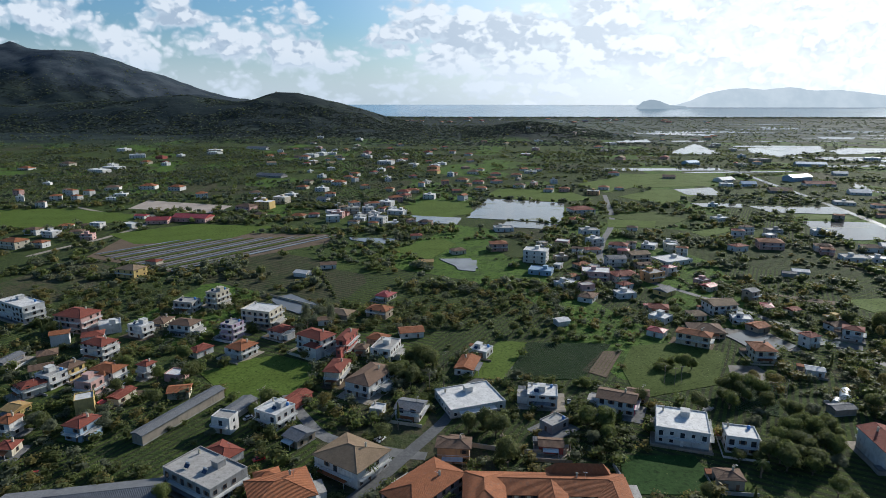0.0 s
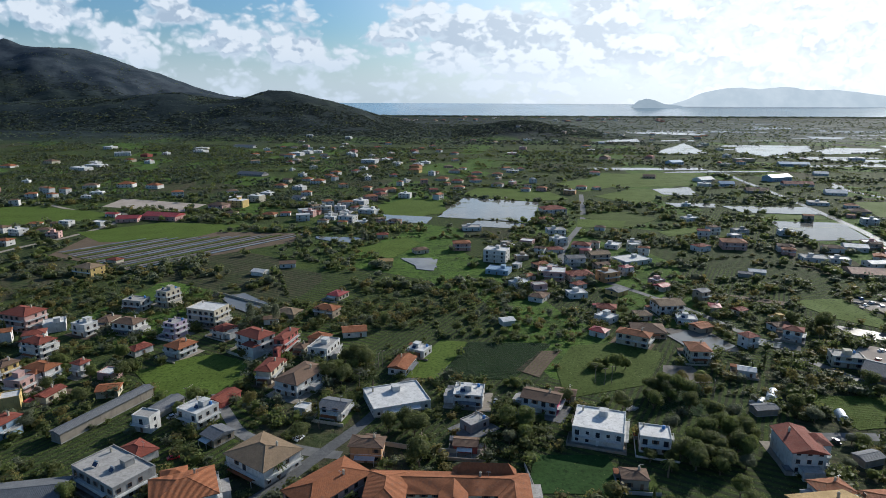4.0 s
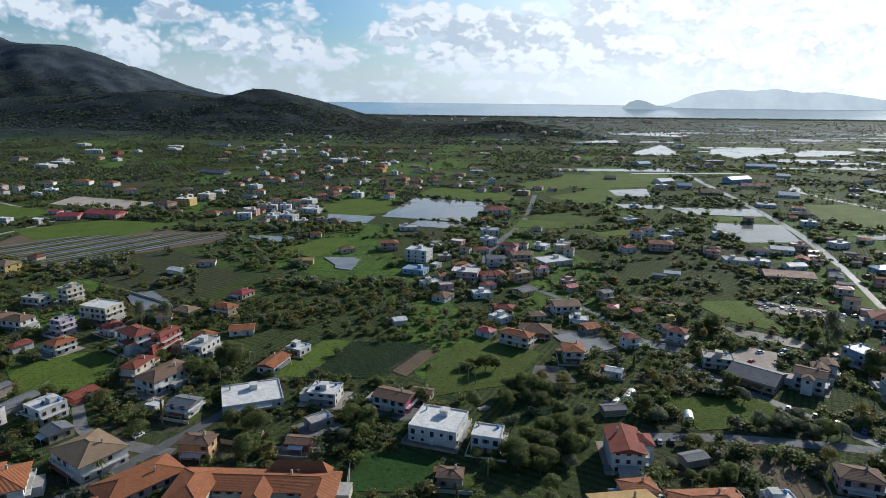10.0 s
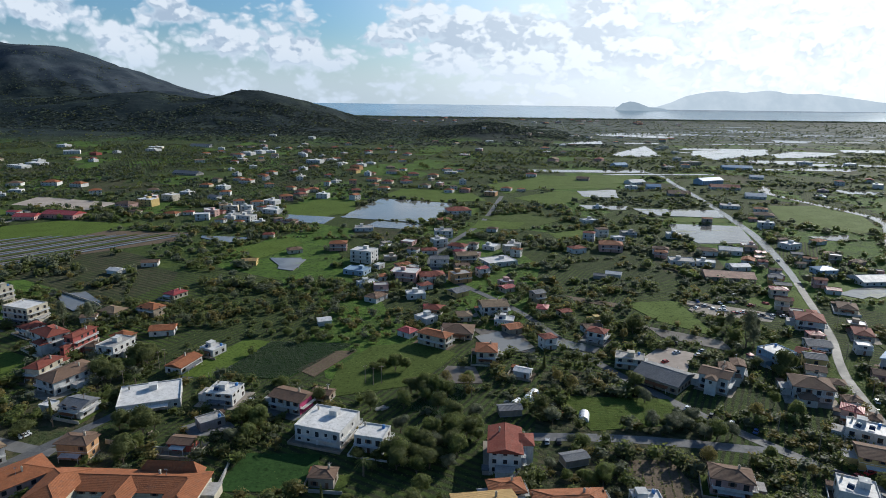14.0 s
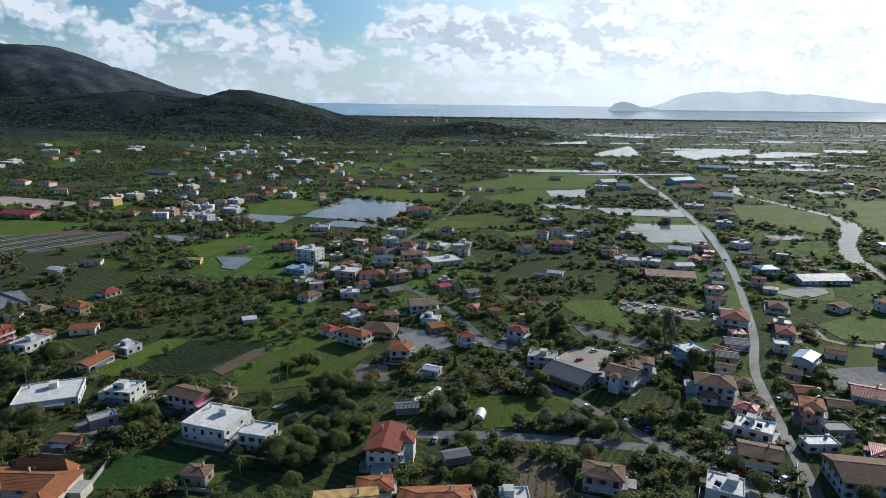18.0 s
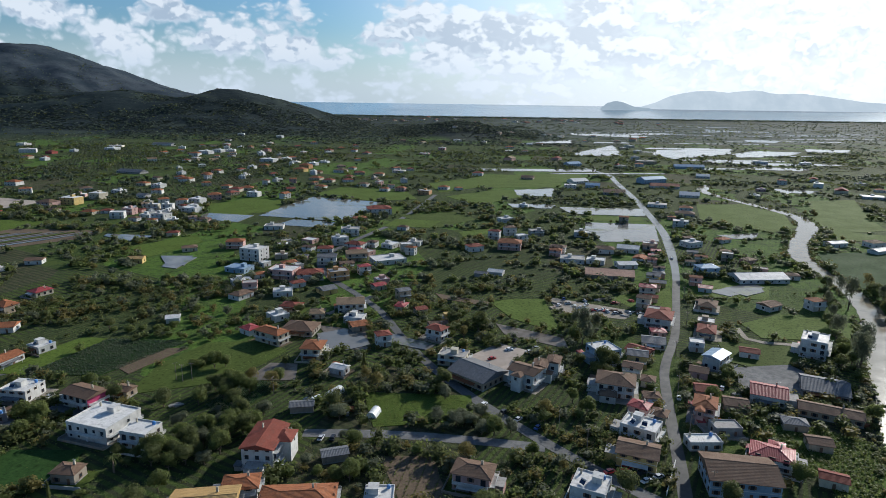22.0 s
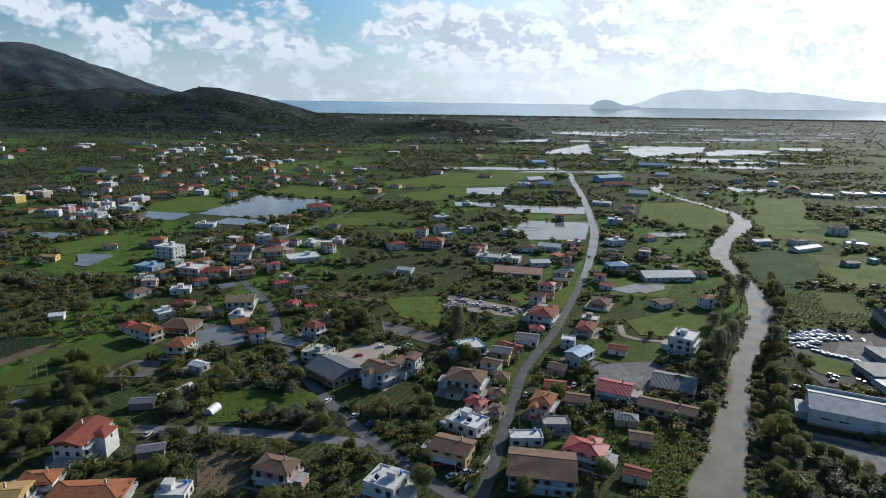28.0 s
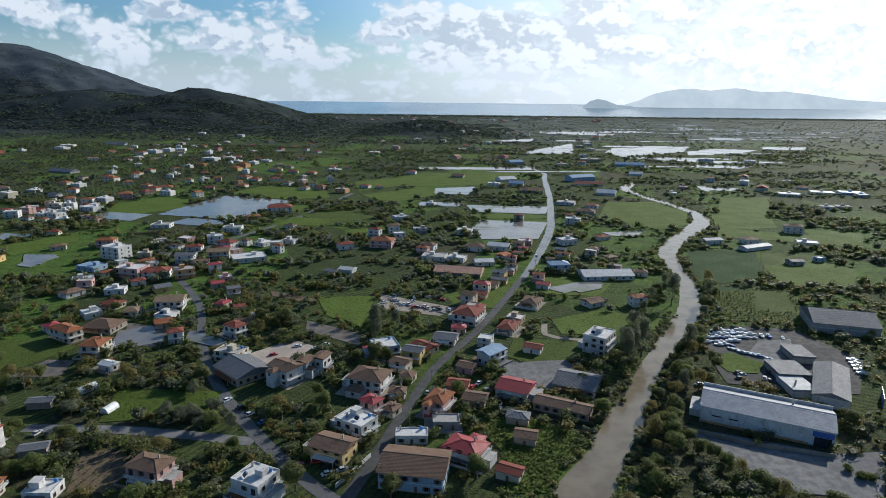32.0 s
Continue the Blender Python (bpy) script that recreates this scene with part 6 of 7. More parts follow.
house(-15.8, 594.9, -20, 11.6, 8.7, 1.5, "hip", "pink", "brown", near=False)
house(-15.5, 764.9, -12, 14.5, 10.9, 1.8, "flat", "white", "white", near=False)
house(58.2, 573.6, 5, 17.1, 12.8, 1, "flat", "white", "concrete", near=False)
house(-109.9, 616.4, 12, 13.2, 9.9, 2, "flat", "white", "white", near=False)
house(-108.0, 637.5, -12, 12.2, 9.1, 2, "flat", "pink", "white", near=False)
house(-95.6, 665.0, 5, 11.8, 8.9, 2, "flat", "cream", "white", near=False)
house(-80.3, 666.0, 5, 11.8, 8.8, 2, "flat", "white", "white", near=False)
house(-76.8, 695.6, 12, 12.2, 9.1, 2, "hip", "white", "terracotta", near=False)
house(-63.4, 610.1, -20, 15.9, 11.9, 2, "flat", "white", "concrete", near=False)
house(-63.7, 706.7, -20, 15.9, 11.9, 2, "flat", "white", "white", near=False)
house(-46.9, 647.5, -20, 18.6, 13.9, 2, "flat", "white", "white", near=False)
house(-55.5, 739.5, 24, 15.0, 11.2, 2, "hip", "pink", "terracotta", near=False)
house(-82.9, 620.8, -12, 11.1, 8.3, 1, "flat", "white", "white", near=False)
house(-190.5, 732.4, -20, 16.6, 12.5, 2.4, "flat", "cream", "white", near=False)
house(-200.0, 693.8, -12, 19.1, 14.3, 2.6, "flat", "yellow", "white", near=False)
house(-215.1, 675.8, -20, 18.9, 14.2, 2, "hip", "pink", "brown", near=False)
house(-148.5, 635.6, -12, 13.8, 10.4, 1, "hip", "cream", "terracotta", near=False)
house(-134.1, 642.6, 5, 10.4, 7.8, 1, "hip", "white", "darkred", near=False)
house(-87.0, 603.0, -12, 9.6, 7.2, 1, "hip", "white", "brown", near=False)
house(-47.7, 596.1, 5, 11.2, 8.4, 1, "flat", "white", "white", near=False)
house(-140.8, 778.4, 5, 13.0, 9.7, 1.5, "hip", "white", "terracotta", near=False)
house(-191.3, 783.3, -20, 15.0, 11.3, 1, "flat", "white", "white", near=False)
house(-143.8, 747.0, -20, 13.4, 10.0, 1, "gable", "white", "greymetal", near=False)
house(-190.8, 644.8, -20, 10.8, 8.1, 1, "hip", "cream", "brown", near=False)
house(-148.1, 890.7, -12, 18.3, 13.7, 1.5, "hip", "white", "terracotta", near=False)
house(-170.0, 923.6, -12, 14.3, 10.7, 1, "hip", "white", "terracotta", near=False)
house(-160.9, 829.5, -20, 15.5, 11.7, 1.5, "flat", "white", "white", near=False)
house(-192.0, 851.9, -12, 15.2, 11.4, 1, "hip", "cream", "terracotta", near=False)
house(-140.0, 996.0, -20, 15.1, 11.3, 1.5, "hip", "white", "terracotta", near=False)
house(-270.4, 985.8, -20, 46.8, 18.0, 0.8, "gable", "grey", "greymetal", near=False)
house(-145.5, 965.6, -12, 14.7, 11.0, 1, "hip", "cream", "terracotta", near=False)
house(-38.7, 816.1, 5, 16.3, 12.2, 1.2, "hip", "cream", "terracotta", near=False)
house(-50.0, 803.5, -12, 16.1, 12.1, 1.2, "hip", "cream", "darkred", near=False)
house(-70.8, 830.0, -12, 12.5, 9.4, 1.2, "hip", "cream", "terracotta", near=False)
house(-106.6, 1183.5, -20, 29.2, 18.0, 2, "flat", "white", "white", near=False)
house(-80.4, 1214.8, -20, 15.5, 11.6, 1.6, "flat", "white", "white", near=False)
house(-279.0, 1332.5, -20, 27.0, 18.0, 2, "flat", "white", "white", near=False)
house(-280.8, 1278.1, -12, 19.5, 14.7, 2, "hip", "white", "terracotta", near=False)
house(-265.2, 1373.5, -20, 20.8, 15.6, 2, "flat", "white", "white", near=False)
house(-246.4, 1393.1, 5, 20.9, 15.7, 1.5, "flat", "white", "white", near=False)
house(-444.2, 1511.7, -12, 51.7, 18.0, 1.2, "gable", "white", "greymetal", near=False)
house(-521.9, 1440.6, 5, 30.7, 18.0, 1.5, "flat", "cream", "white", near=False)
house(-352.0, 1818.6, 5, 18.2, 13.6, 2, "flat", "white", "white", near=False)
house(-238.9, 1812.1, -20, 17.8, 13.4, 2, "flat", "white", "white", near=False)
house(-728.0, 1435.4, -20, 26.0, 18.0, 2, "flat", "white", "white", near=False)
house(-577.9, 1287.6, -20, 18.6, 14.0, 1.5, "hip", "red", "darkred", near=False)
house(-513.4, 1159.1, -20, 14.3, 10.7, 1.5, "flat", "white", "white", near=False)
house(-561.4, 1185.3, -20, 17.4, 13.1, 1.5, "hip", "cream", "terracotta", near=False)
house(-401.9, 848.3, 5, 20.8, 15.6, 1.5, "hip", "white", "terracotta", near=False)
house(-359.1, 838.3, -12, 18.2, 13.7, 1.5, "hip", "white", "terracotta", near=False)
house(-609.1, 1149.1, -20, 20.1, 15.0, 1, "flat", "white", "white", near=False)
house(-554.7, 1328.3, -20, 14.6, 10.9, 1.5, "flat", "white", "white", near=False)
house(-15.6, 1081.5, -20, 19.0, 14.2, 2, "hip", "orange", "terracotta", near=False)
house(-15.0, 1033.6, -20, 20.2, 15.1, 1.5, "hip", "yellow", "terracotta", near=False)
house(30.2, 932.8, -20, 18.2, 13.6, 1, "hip", "cream", "terracotta", near=False)
house(52.9, 908.3, -12, 15.9, 11.9, 1, "hip", "cream", "darkred", near=False)
house(52.1, 1031.4, -12, 19.9, 15.0, 1.2, "hip", "white", "brown", near=False)
house(86.4, 1006.8, 5, 16.5, 12.4, 1, "hip", "cream", "darkred", near=False)
house(118.6, 992.8, -12, 16.3, 12.2, 1, "hip", "cream", "terracotta", near=False)
house(53.3, 841.3, -12, 14.8, 11.1, 1, "hip", "white", "terracotta", near=False)
house(108.2, 868.4, -20, 15.1, 11.3, 1.2, "hip", "white", "brown", near=False)
house(142.0, 823.5, -20, 11.9, 8.9, 1.2, "hip", "white", "terracotta", near=False)
house(163.5, 825.9, -20, 13.5, 10.2, 1.5, "hip", "pink", "terracotta", near=False)
house(-13.4, 1133.9, -20, 16.6, 12.4, 1.5, "flat", "white", "white", near=False)
house(-48.5, 1115.5, -12, 7.0, 6.0, 2, "flat", "white", "white", near=False)
house(-92.5, 1097.5, -20, 16.3, 12.2, 1, "hip", "orange", "terracotta", near=False)
house(76.1, 954.9, -20, 13.9, 10.4, 1, "hip", "cream", "darkred", near=False)
house(148.1, 1041.5, -12, 20.0, 15.0, 1, "flat", "white", "concrete", near=False)
house(179.6, 574.5, -20, 9.5, 7.1, 1, "hip", "white", "brown", near=False)
house(-469.4, 750.1, 24, 12.8, 9.6, 1.8, "hip", "white", "terracotta", near=False)
house(-470.1, 785.8, -20, 11.5, 8.6, 2.4, "hip", "white", "terracotta", near=False)
house(-443.6, 749.5, -20, 10.9, 8.2, 1.8, "hip", "white", "terracotta", near=False)
house(-445.8, 780.5, -20, 11.3, 8.5, 2.4, "hip", "white", "terracotta", near=False)
house(-446.5, 840.4, 12, 18.3, 13.7, 1.2, "hip", "white", "brown", near=False)
house(-406.7, 782.2, 12, 15.3, 11.5, 1, "flat", "white", "white", near=False)
house(-634.0, 1301.9, 24, 30.5, 18.0, 2.5, "flat", "white", "white", near=False)
house(-687.7, 1147.9, -20, 23.1, 17.3, 1.6, "hip", "cream", "brown", near=False)
house(-576.3, 1046.4, -20, 34.4, 18.0, 1.6, "flat", "white", "white", near=False)
house(-577.4, 1095.5, -20, 35.6, 18.0, 1.4, "flat", "white", "white", near=False)
house(-722.6, 1083.4, -12, 22.5, 16.9, 1, "hip", "white", "terracotta", near=False)
house(-565.6, 888.5, 5, 10.1, 7.6, 1, "flat", "white", "white", near=False)
house(-371.5, 554.8, -12, 12.9, 9.7, 1.6, "hip", "white", "brown", near=False)
house(-348.8, 544.2, -20, 13.2, 9.9, 1.6, "flat", "white", "white", near=False)
house(-310.0, 532.8, 5, 10.2, 7.6, 1.6, "flat", "pink", "salmon", near=False)
house(-357.6, 580.5, 12, 11.9, 8.9, 1, "hip", "white", "terracotta", near=False)
house(-330.4, 551.6, 12, 11.2, 8.4, 1.2, "hip", "cream", "brown", near=False)
house(-328.6, 583.3, -12, 11.0, 8.3, 1.6, "flat", "white", "white", near=False)
house(-299.4, 586.9, -20, 12.1, 9.1, 1.2, "flat", "white", "white", near=False)
house(-310.4, 633.0, -12, 11.6, 8.7, 1, "gable", "white", "redmetal", near=False)
house(-354.3, 502.9, -20, 17.9, 13.4, 2, "hip", "cream", "terracotta", near=False)
house(-333.9, 504.1, -12, 11.8, 8.8, 1.5, "hip", "white", "terracotta", near=False)
house(-252.0, 620.6, -12, 37.1, 18.0, 1.4, "gable", "pink", "redmetal", near=False)
house(-281.6, 609.3, 5, 20.7, 15.5, 1.2, "gable", "pink", "redmetal", near=False)
house(-214.2, 449.1, -20, 9.8, 7.3, 0.9, "hip", "cream", "darkred", near=False)
house(-215.4, 417.1, -20, 16.1, 12.1, 2, "hip", "yellow", "tan", near=False)
house(-339.4, 582.8, -12, 9.8, 7.4, 1, "hip", "white", "brown", near=False)
house(-520.3, 1173.5, -20, 9.9, 7.4, 2, "hip", "red", "darkred", near=False)
house(-504.0, 1387.9, -20, 28.3, 18.0, 1.5, "flat", "white", "white", near=False)
house(334.1, 420.5, -12, 33.1, 18.0, 1, "gable", "tan", "salmon", near=False)
house(437.5, 414.8, 5, 36.0, 18.0, 1, "gable", "white", "white", near=False)
house(407.2, 429.0, 5, 14.4, 10.8, 2, "hip", "blue", "bluemetal", near=False)
house(456.2, 606.8, -20, 14.6, 11.0, 1.8, "flat", "white", "white", near=False)
house(482.2, 662.7, -20, 19.9, 15.0, 1.2, "hip", "grey", "brown", near=False)
house(370.4, 496.7, -20, 17.2, 12.9, 1.2, "gable", "white", "white", near=False)
house(350.0, 492.7, -12, 14.5, 10.9, 1.2, "hip", "white", "brown", near=False)
house(316.6, 461.9, -12, 18.1, 13.6, 1, "flat", "white", "concrete", near=False)
house(333.9, 457.9, -20, 13.5, 10.2, 1, "flat", "white", "white", near=False)
house(353.7, 446.6, 5, 14.2, 10.6, 1, "gable", "white", "white", near=False)
house(431.5, 518.0, 24, 15.1, 11.4, 1.4, "flat", "white", "white", near=False)
house(307.1, 480.6, -20, 9.4, 7.1, 1.6, "hip", "pink", "terracotta", near=False)
house(344.5, 553.5, -12, 13.5, 10.1, 1.4, "flat", "white", "white", near=False)
house(540.6, 945.1, 24, 43.1, 18.0, 2, "gable", "blue", "bluemetal", near=False)
house(434.0, 879.0, -12, 19.7, 14.8, 1.4, "gable", "blue", "bluemetal", near=False)
house(425.2, 935.5, 24, 27.2, 18.0, 1, "gable", "white", "white", near=False)
house(540.5, 888.9, -12, 39.8, 18.0, 1, "gable", "white", "darkred", near=False)
house(681.9, 1156.9, -12, 52.6, 18.0, 1.4, "gable", "blue", "bluemetal", near=False)
house(626.0, 1232.5, 5, 36.7, 18.0, 2, "flat", "tan", "concrete", near=False)
house(469.2, 1179.4, 24, 28.5, 18.0, 1.5, "gable", "blue", "bluemetal", near=False)
house(401.4, 875.5, -12, 17.0, 12.7, 1.5, "flat", "white", "white", near=False)
house(660.6, 571.2, -20, 15.8, 11.8, 2.2, "hip", "white", "brown", near=False)
house(596.0, 525.0, 12, 14.0, 11.0, 1.4, "hip", "white", "tan", near=False)
house(589.5, 503.2, 24, 30.0, 9.0, 0.9, "gable", "white", "palemetal", near=False)
house(561.0, 523.8, 12, 17.0, 9.0, 1.2, "gable", "white", "palemetal", near=False)
house(641.7, 516.3, -20, 16.9, 12.7, 1.2, "flat", "white", "white", near=False)
house(595.3, 453.3, 5, 10.6, 8.0, 1, "gable", "grey", "greymetal", near=False)
house(620.2, 462.8, 24, 7.0, 6.0, 1, "flat", "blue", "white", near=False)
house(473.8, 724.9, -20, 21.6, 16.2, 1, "flat", "white", "concrete", near=False)
house(498.9, 701.7, -20, 14.1, 10.6, 1, "hip", "white", "terracotta", near=False)
house(353.9, 969.7, -20, 18.7, 14.0, 1, "gable", "tan", "brown", near=False)
house(448.6, 820.5, -12, 28.0, 18.0, 1, "gable", "grey", "brown", near=False)
house(543.6, 804.8, -20, 24.3, 18.0, 1, "gable", "white", "white", near=False)
house(879.8, 1280.0, -20, 27.0, 18.0, 1.4, "flat", "white", "white", near=False)
house(958.6, 1255.4, -20, 20.4, 15.3, 1.4, "flat", "white", "white", near=False)
house(789.4, 807.9, -20, 27.3, 18.0, 1, "flat", "white", "white", near=False)
house(843.8, 825.4, -20, 28.6, 18.0, 1, "flat", "white", "white", near=False)
house(881.5, 822.4, -12, 29.1, 18.0, 1.2, "flat", "blue", "bluemetal", near=False)
house(883.2, 802.5, 5, 14.4, 10.8, 1.2, "flat", "blue", "white", near=False)
house(778.0, 708.2, -20, 16.5, 12.4, 1, "flat", "white", "concrete", near=False)
house(797.9, 709.5, -20, 16.8, 12.6, 1, "flat", "grey", "concrete", near=False)
house(650.1, 1017.2, -20, 20.7, 15.5, 1, "gable", "white", "white", near=False)
house(631.3, 806.6, -20, 12.6, 9.5, 1, "flat", "white", "white", near=False)
house(263.2, 540.2, -20, 10.1, 7.6, 2.4, "hip", "white", "darkred", near=False)
house(278.8, 557.3, 12, 10.5, 7.9, 2.4, "hip", "white", "brown", near=False)
house(285.4, 528.5, 24, 10.0, 7.5, 2, "flat", "white", "white", near=False)
house(242.5, 494.6, 24, 12.7, 9.5, 1.4, "hip", "white", "darkred", near=False)
house(272.7, 502.8, -12, 18.9, 14.2, 2, "hip", "pink", "terracotta", near=False)
house(303.2, 556.7, 5, 12.8, 9.6, 1.5, "flat", "grey", "concrete", near=False)
house(281.6, 620.1, 24, 14.6, 11.0, 1.2, "flat", "white", "white", near=False)
house(312.5, 708.8, -20, 10.5, 7.9, 1, "flat", "white", "white", near=False)
house(311.3, 493.3, -20, 12.5, 9.4, 1.5, "hip", "white", "brown", near=False)
house(253.9, 423.7, -20, 10.6, 8.0, 0.8, "gable", "white", "white", near=False)
house(242.9, 418.3, -20, 8.4, 6.3, 0.8, "gable", "grey", "greymetal", near=False)
house(278.3, 1009.0, -12, 16.6, 12.4, 1.4, "hip", "white", "darkred", near=False)
house(221.1, 845.9, -20, 13.9, 10.4, 1.2, "hip", "white", "terracotta", near=False)
house(195.9, 800.5, -20, 15.4, 11.6, 1.6, "flat", "orange", "concrete", near=False)
house(241.0, 842.9, 24, 9.8, 7.3, 1, "hip", "white", "terracotta", near=False)

# smaller houses, back buildings and far villages in between
mixer = random.Random(11)


def infill(n, x0, x1, y0, y1, big=1.0, near=False):
    made = 0
    for _ in range(n * 14):
        if made >= n:
            break
        x, y = mixer.uniform(x0, x1), mixer.uniform(y0, y1)
        w = mixer.uniform(7.5, 13) * big
        if any(at_cell(x + a, y + b) > 0 for a in (-w * 0.75, 0, w * 0.75) for b in (-w * 0.75, 0, w * 0.75)):
            continue
        kind = mixer.choice(("hip", "hip", "gable", "flat", "flat"))
        tile = mixer.choice(("terracotta", "darkred", "brown", "tan", "terracotta")) if kind != "flat" else mixer.choice(("white", "white", "concrete"))
        house(x, y, mixer.choice((-24, -15, 12, 28, 60)), w, w * mixer.uniform(0.65, 0.9), mixer.choice((1, 1, 1.5, 2)), kind, mixer.choice(("white", "white", "cream", "pink", "tan", "white")), tile, near=near)
        made += 1


infill(16, 82, 195, 360, 517)
infill(14, -120, 7, 592, 720)
infill(30, -255, 195, 735, 1080, 1.1)
infill(14, 348, 468, 307, 645)
infill(40, -400, 60, 1100, 1725, 1.3)
infill(30, 100, 900, 1250, 2200, 1.7)
infill(46, -250, 1500, 3100, 3850, 2.2)
infill(12, -630, -270, 495, 840, 1.1)
infill(12, 495, 900, 840, 1350, 1.6)
infill(8, -180, -15, 177, 337)



def lining(pts, step, near_, far_, n):
    """Small houses, shops and sheds packed along a street."""
    made = 0
    line = smooth_line([(x, y, 0) for x, y in pts], step)
    for i in range(1, len(line) * 3):
        if made >= n:
            break
        a, b = line[(i - 1) % (len(line) - 1)], line[(i - 1) % (len(line) - 1) + 1]
        t = Vector((b.x - a.x, b.y - a.y)).normalized()
        side = 1 if i % 2 else -1
        w = mixer.uniform(6.5, 10.5)
        off = side * (mixer.uniform(near_, far_) + w / 2)
        x, y = a.x - t.y * off, a.y + t.x * off
        if any(at_cell(x + p * w * 0.55, y + q * w * 0.55) > 1 for p in (-1, 0, 1) for q in (-1, 0, 1)):
            continue
        kind = mixer.choice(("hip", "gable", "gable", "flat"))
        tile = mixer.choice(("terracotta", "darkred", "brown", "greymetal", "redmetal", "brown")) if kind != "flat" else mixer.choice(("white", "concrete"))
        house(x, y, math.degrees(math.atan2(t.y, t.x)) - 90 + mixer.uniform(-6, 6), w, w * mixer.uniform(0.7, 1.0), mixer.choice((1, 1, 1.5, 2)), kind, mixer.choice(("white", "cream", "pink", "tan", "white", "yellow")), tile, near=False)
        made += 1


lining([(297, 192), (306, 225), (318, 264), (339, 307), (355, 349), (368, 383), (381, 417), (392, 450), (408, 502)], 10, 2.5, 16, 30)
lining([(195.8, 295.5), (178.5, 342), (159, 376.5), (138, 411), (123, 459), (138, 520)], 10, 2.5, 22, 20)

lining([(-188, 305), (-168, 264), (-152, 230), (-141, 204)], 9, 1.0, 12, 8)
lining([(95, 392), (130, 430), (165, 470), (186, 502)], 9, 1.0, 15, 13)
lining([(325, 182), (338, 215), (350, 255), (362, 292)], 9, 2.0, 14, 7)
lining([(120, 300), (150, 330), (200, 330), (212, 300)], 9, 2.0, 12, 6)
far_house(-666, 2566, 10, 9, 8, 2.5, "flat", "stone", "concrete")
solid("far_villages", FAR_KIT.mesh("far_villages", FAR_MATS), "pale houses of the far villages among trees", "houses", "stuff")

# furrows of the ploughed field, some under water
for i, (p, q) in enumerate([((-274, 478), (-228, 529)), ((-268, 474), (-219, 531)), ((-262, 471), (-211, 532)), ((-256, 467), (-202, 533)), ((-251, 463), (-194, 534)), ((-245, 460), (-185, 536)), ((-240, 457), (-176, 537)), ((-234, 453), (-167, 538)), ((-229, 450), (-158, 539)), ((-224, 447), (-150, 541)), ((-218, 443), (-141, 542)), ((-213, 440), (-132, 543)), ((-208, 437), (-123, 545)), ((-203, 434), (-114, 546)), ((-198, 431), (-104, 547)), ((-193, 428), (-95, 548))]):
    ribbon("furrow", [(*p, 2.4 + i % 3), (0.5 * (p[0] + q[0]), 0.5 * (p[1] + q[1]), 3.0 + i % 2), (*q, 1.8 + i % 3)], 0.40 + 0.01 * i, (FLOOD, GRASS, WETSOIL)[i % 3], "furrow standing in water" if i % 3 == 0 else "strip of a ploughed field", "furrow", 0.0, 0.4)

# crops in rows
crop("cabbage_rows", CABBAGE, 62, 1.0, 0.72, 0.5, 5, "dark blue-green cabbages in rows", 0.35)
crop("seedling_rows", ROWS_A, 62, 1.8, 0.8, 0.3, 2, "thin green rows of seedlings", 0.22)
crop("cabbage_rows", CABBAGE_B, 35, 1.0, 0.72, 0.5, 5, "dark cabbages in rows", 0.35)
crop("garden_rows", VEG, 8, 1.3, 0.7, 0.34, 2, "green vegetable rows", 0.35)
crop("bean_rows", BEDS, 78, 3.0, 1.0, 0.35, 2, "sparse green garden rows", 0.3)
crop("reed_bed", REEDS, 20, 0.95, 0.9, 0.62, 2, "tangled green creepers and reeds", 0.75, 1.1)
crop("young_orchard", GROVE, 12, 3.6, 2.4, 1.0, 0, "young orchard trees in rows", 0.9)

# ---- trees ----
def free(x, y, level=0):
    return at_cell(x, y) <= level


rng = random.Random(5)
spots_near = []


def grow(x, y, kind, size=1.0):
    """Plants a tree unless one stands too near."""
    if at_cell(x, y) > 1 or len(spots_near) >= 300 or any((x - a) ** 2 + (y - b) ** 2 < 3.4 ** 2 for a, b in spots_near):
        return
    spots_near.append((x, y))
    tree(x, y, kind, size)


def clump(x0, x1, y0, y1, n, kinds):
    for _ in range(n):
        grow(rng.uniform(x0, x1), rng.uniform(y0, y1), kinds[rng.randrange(len(kinds))], rng.uniform(0.75, 1.25))


# groups of trees that stand out
clump(9, 24, 202, 213, 9, ("broad",))
clump(97, 115, 261, 270, 9, ("bush", "fresh"))
clump(36, 73, 305, 313, 14, ("broad", "bush"))
clump(55, 74, 245, 250, 7, ("fresh", "bush"))
clump(50, 64, 196, 213, 9, ("olive", "fresh"))
clump(115, 131, 223, 244, 10, ("broad", "fresh"))
clump(100, 112, 180, 202, 10, ("broad", "citrus"))
clump(114, 137, 184, 212, 18, ("fresh", "broad", "olive"))
clump(-207, -193, 300, 332, 5, ("cypress", "broad"))
clump(-16, -1, 260, 284, 9, ("broad",))
clump(-121, -111, 269, 282, 3, ("fresh",))
clump(-132, -118, 205, 213, 6, ("olive",))
clump(-156, -140, 202, 212, 6, ("broad", "olive"))
clump(-25, -7, 246, 260, 9, ("broad", "fresh"))
clump(-15, -1, 221, 239, 8, ("olive", "bush"))
clump(-13, -7, 206, 217, 2, ("autumn",))
clump(-78, -55, 308, 336, 8, ("tall", "olive"))
clump(134, 148, 202, 223, 12, ("fresh", "broad", "olive"))
clump(112, 129, 176, 197, 14, ("broad", "fresh"))
clump(214, 225, 244, 254, 5, ("broad",))
clump(200, 231, 208, 215, 14, ("olive", "citrus"))
clump(228, 243, 203, 219, 8, ("olive", "fresh"))
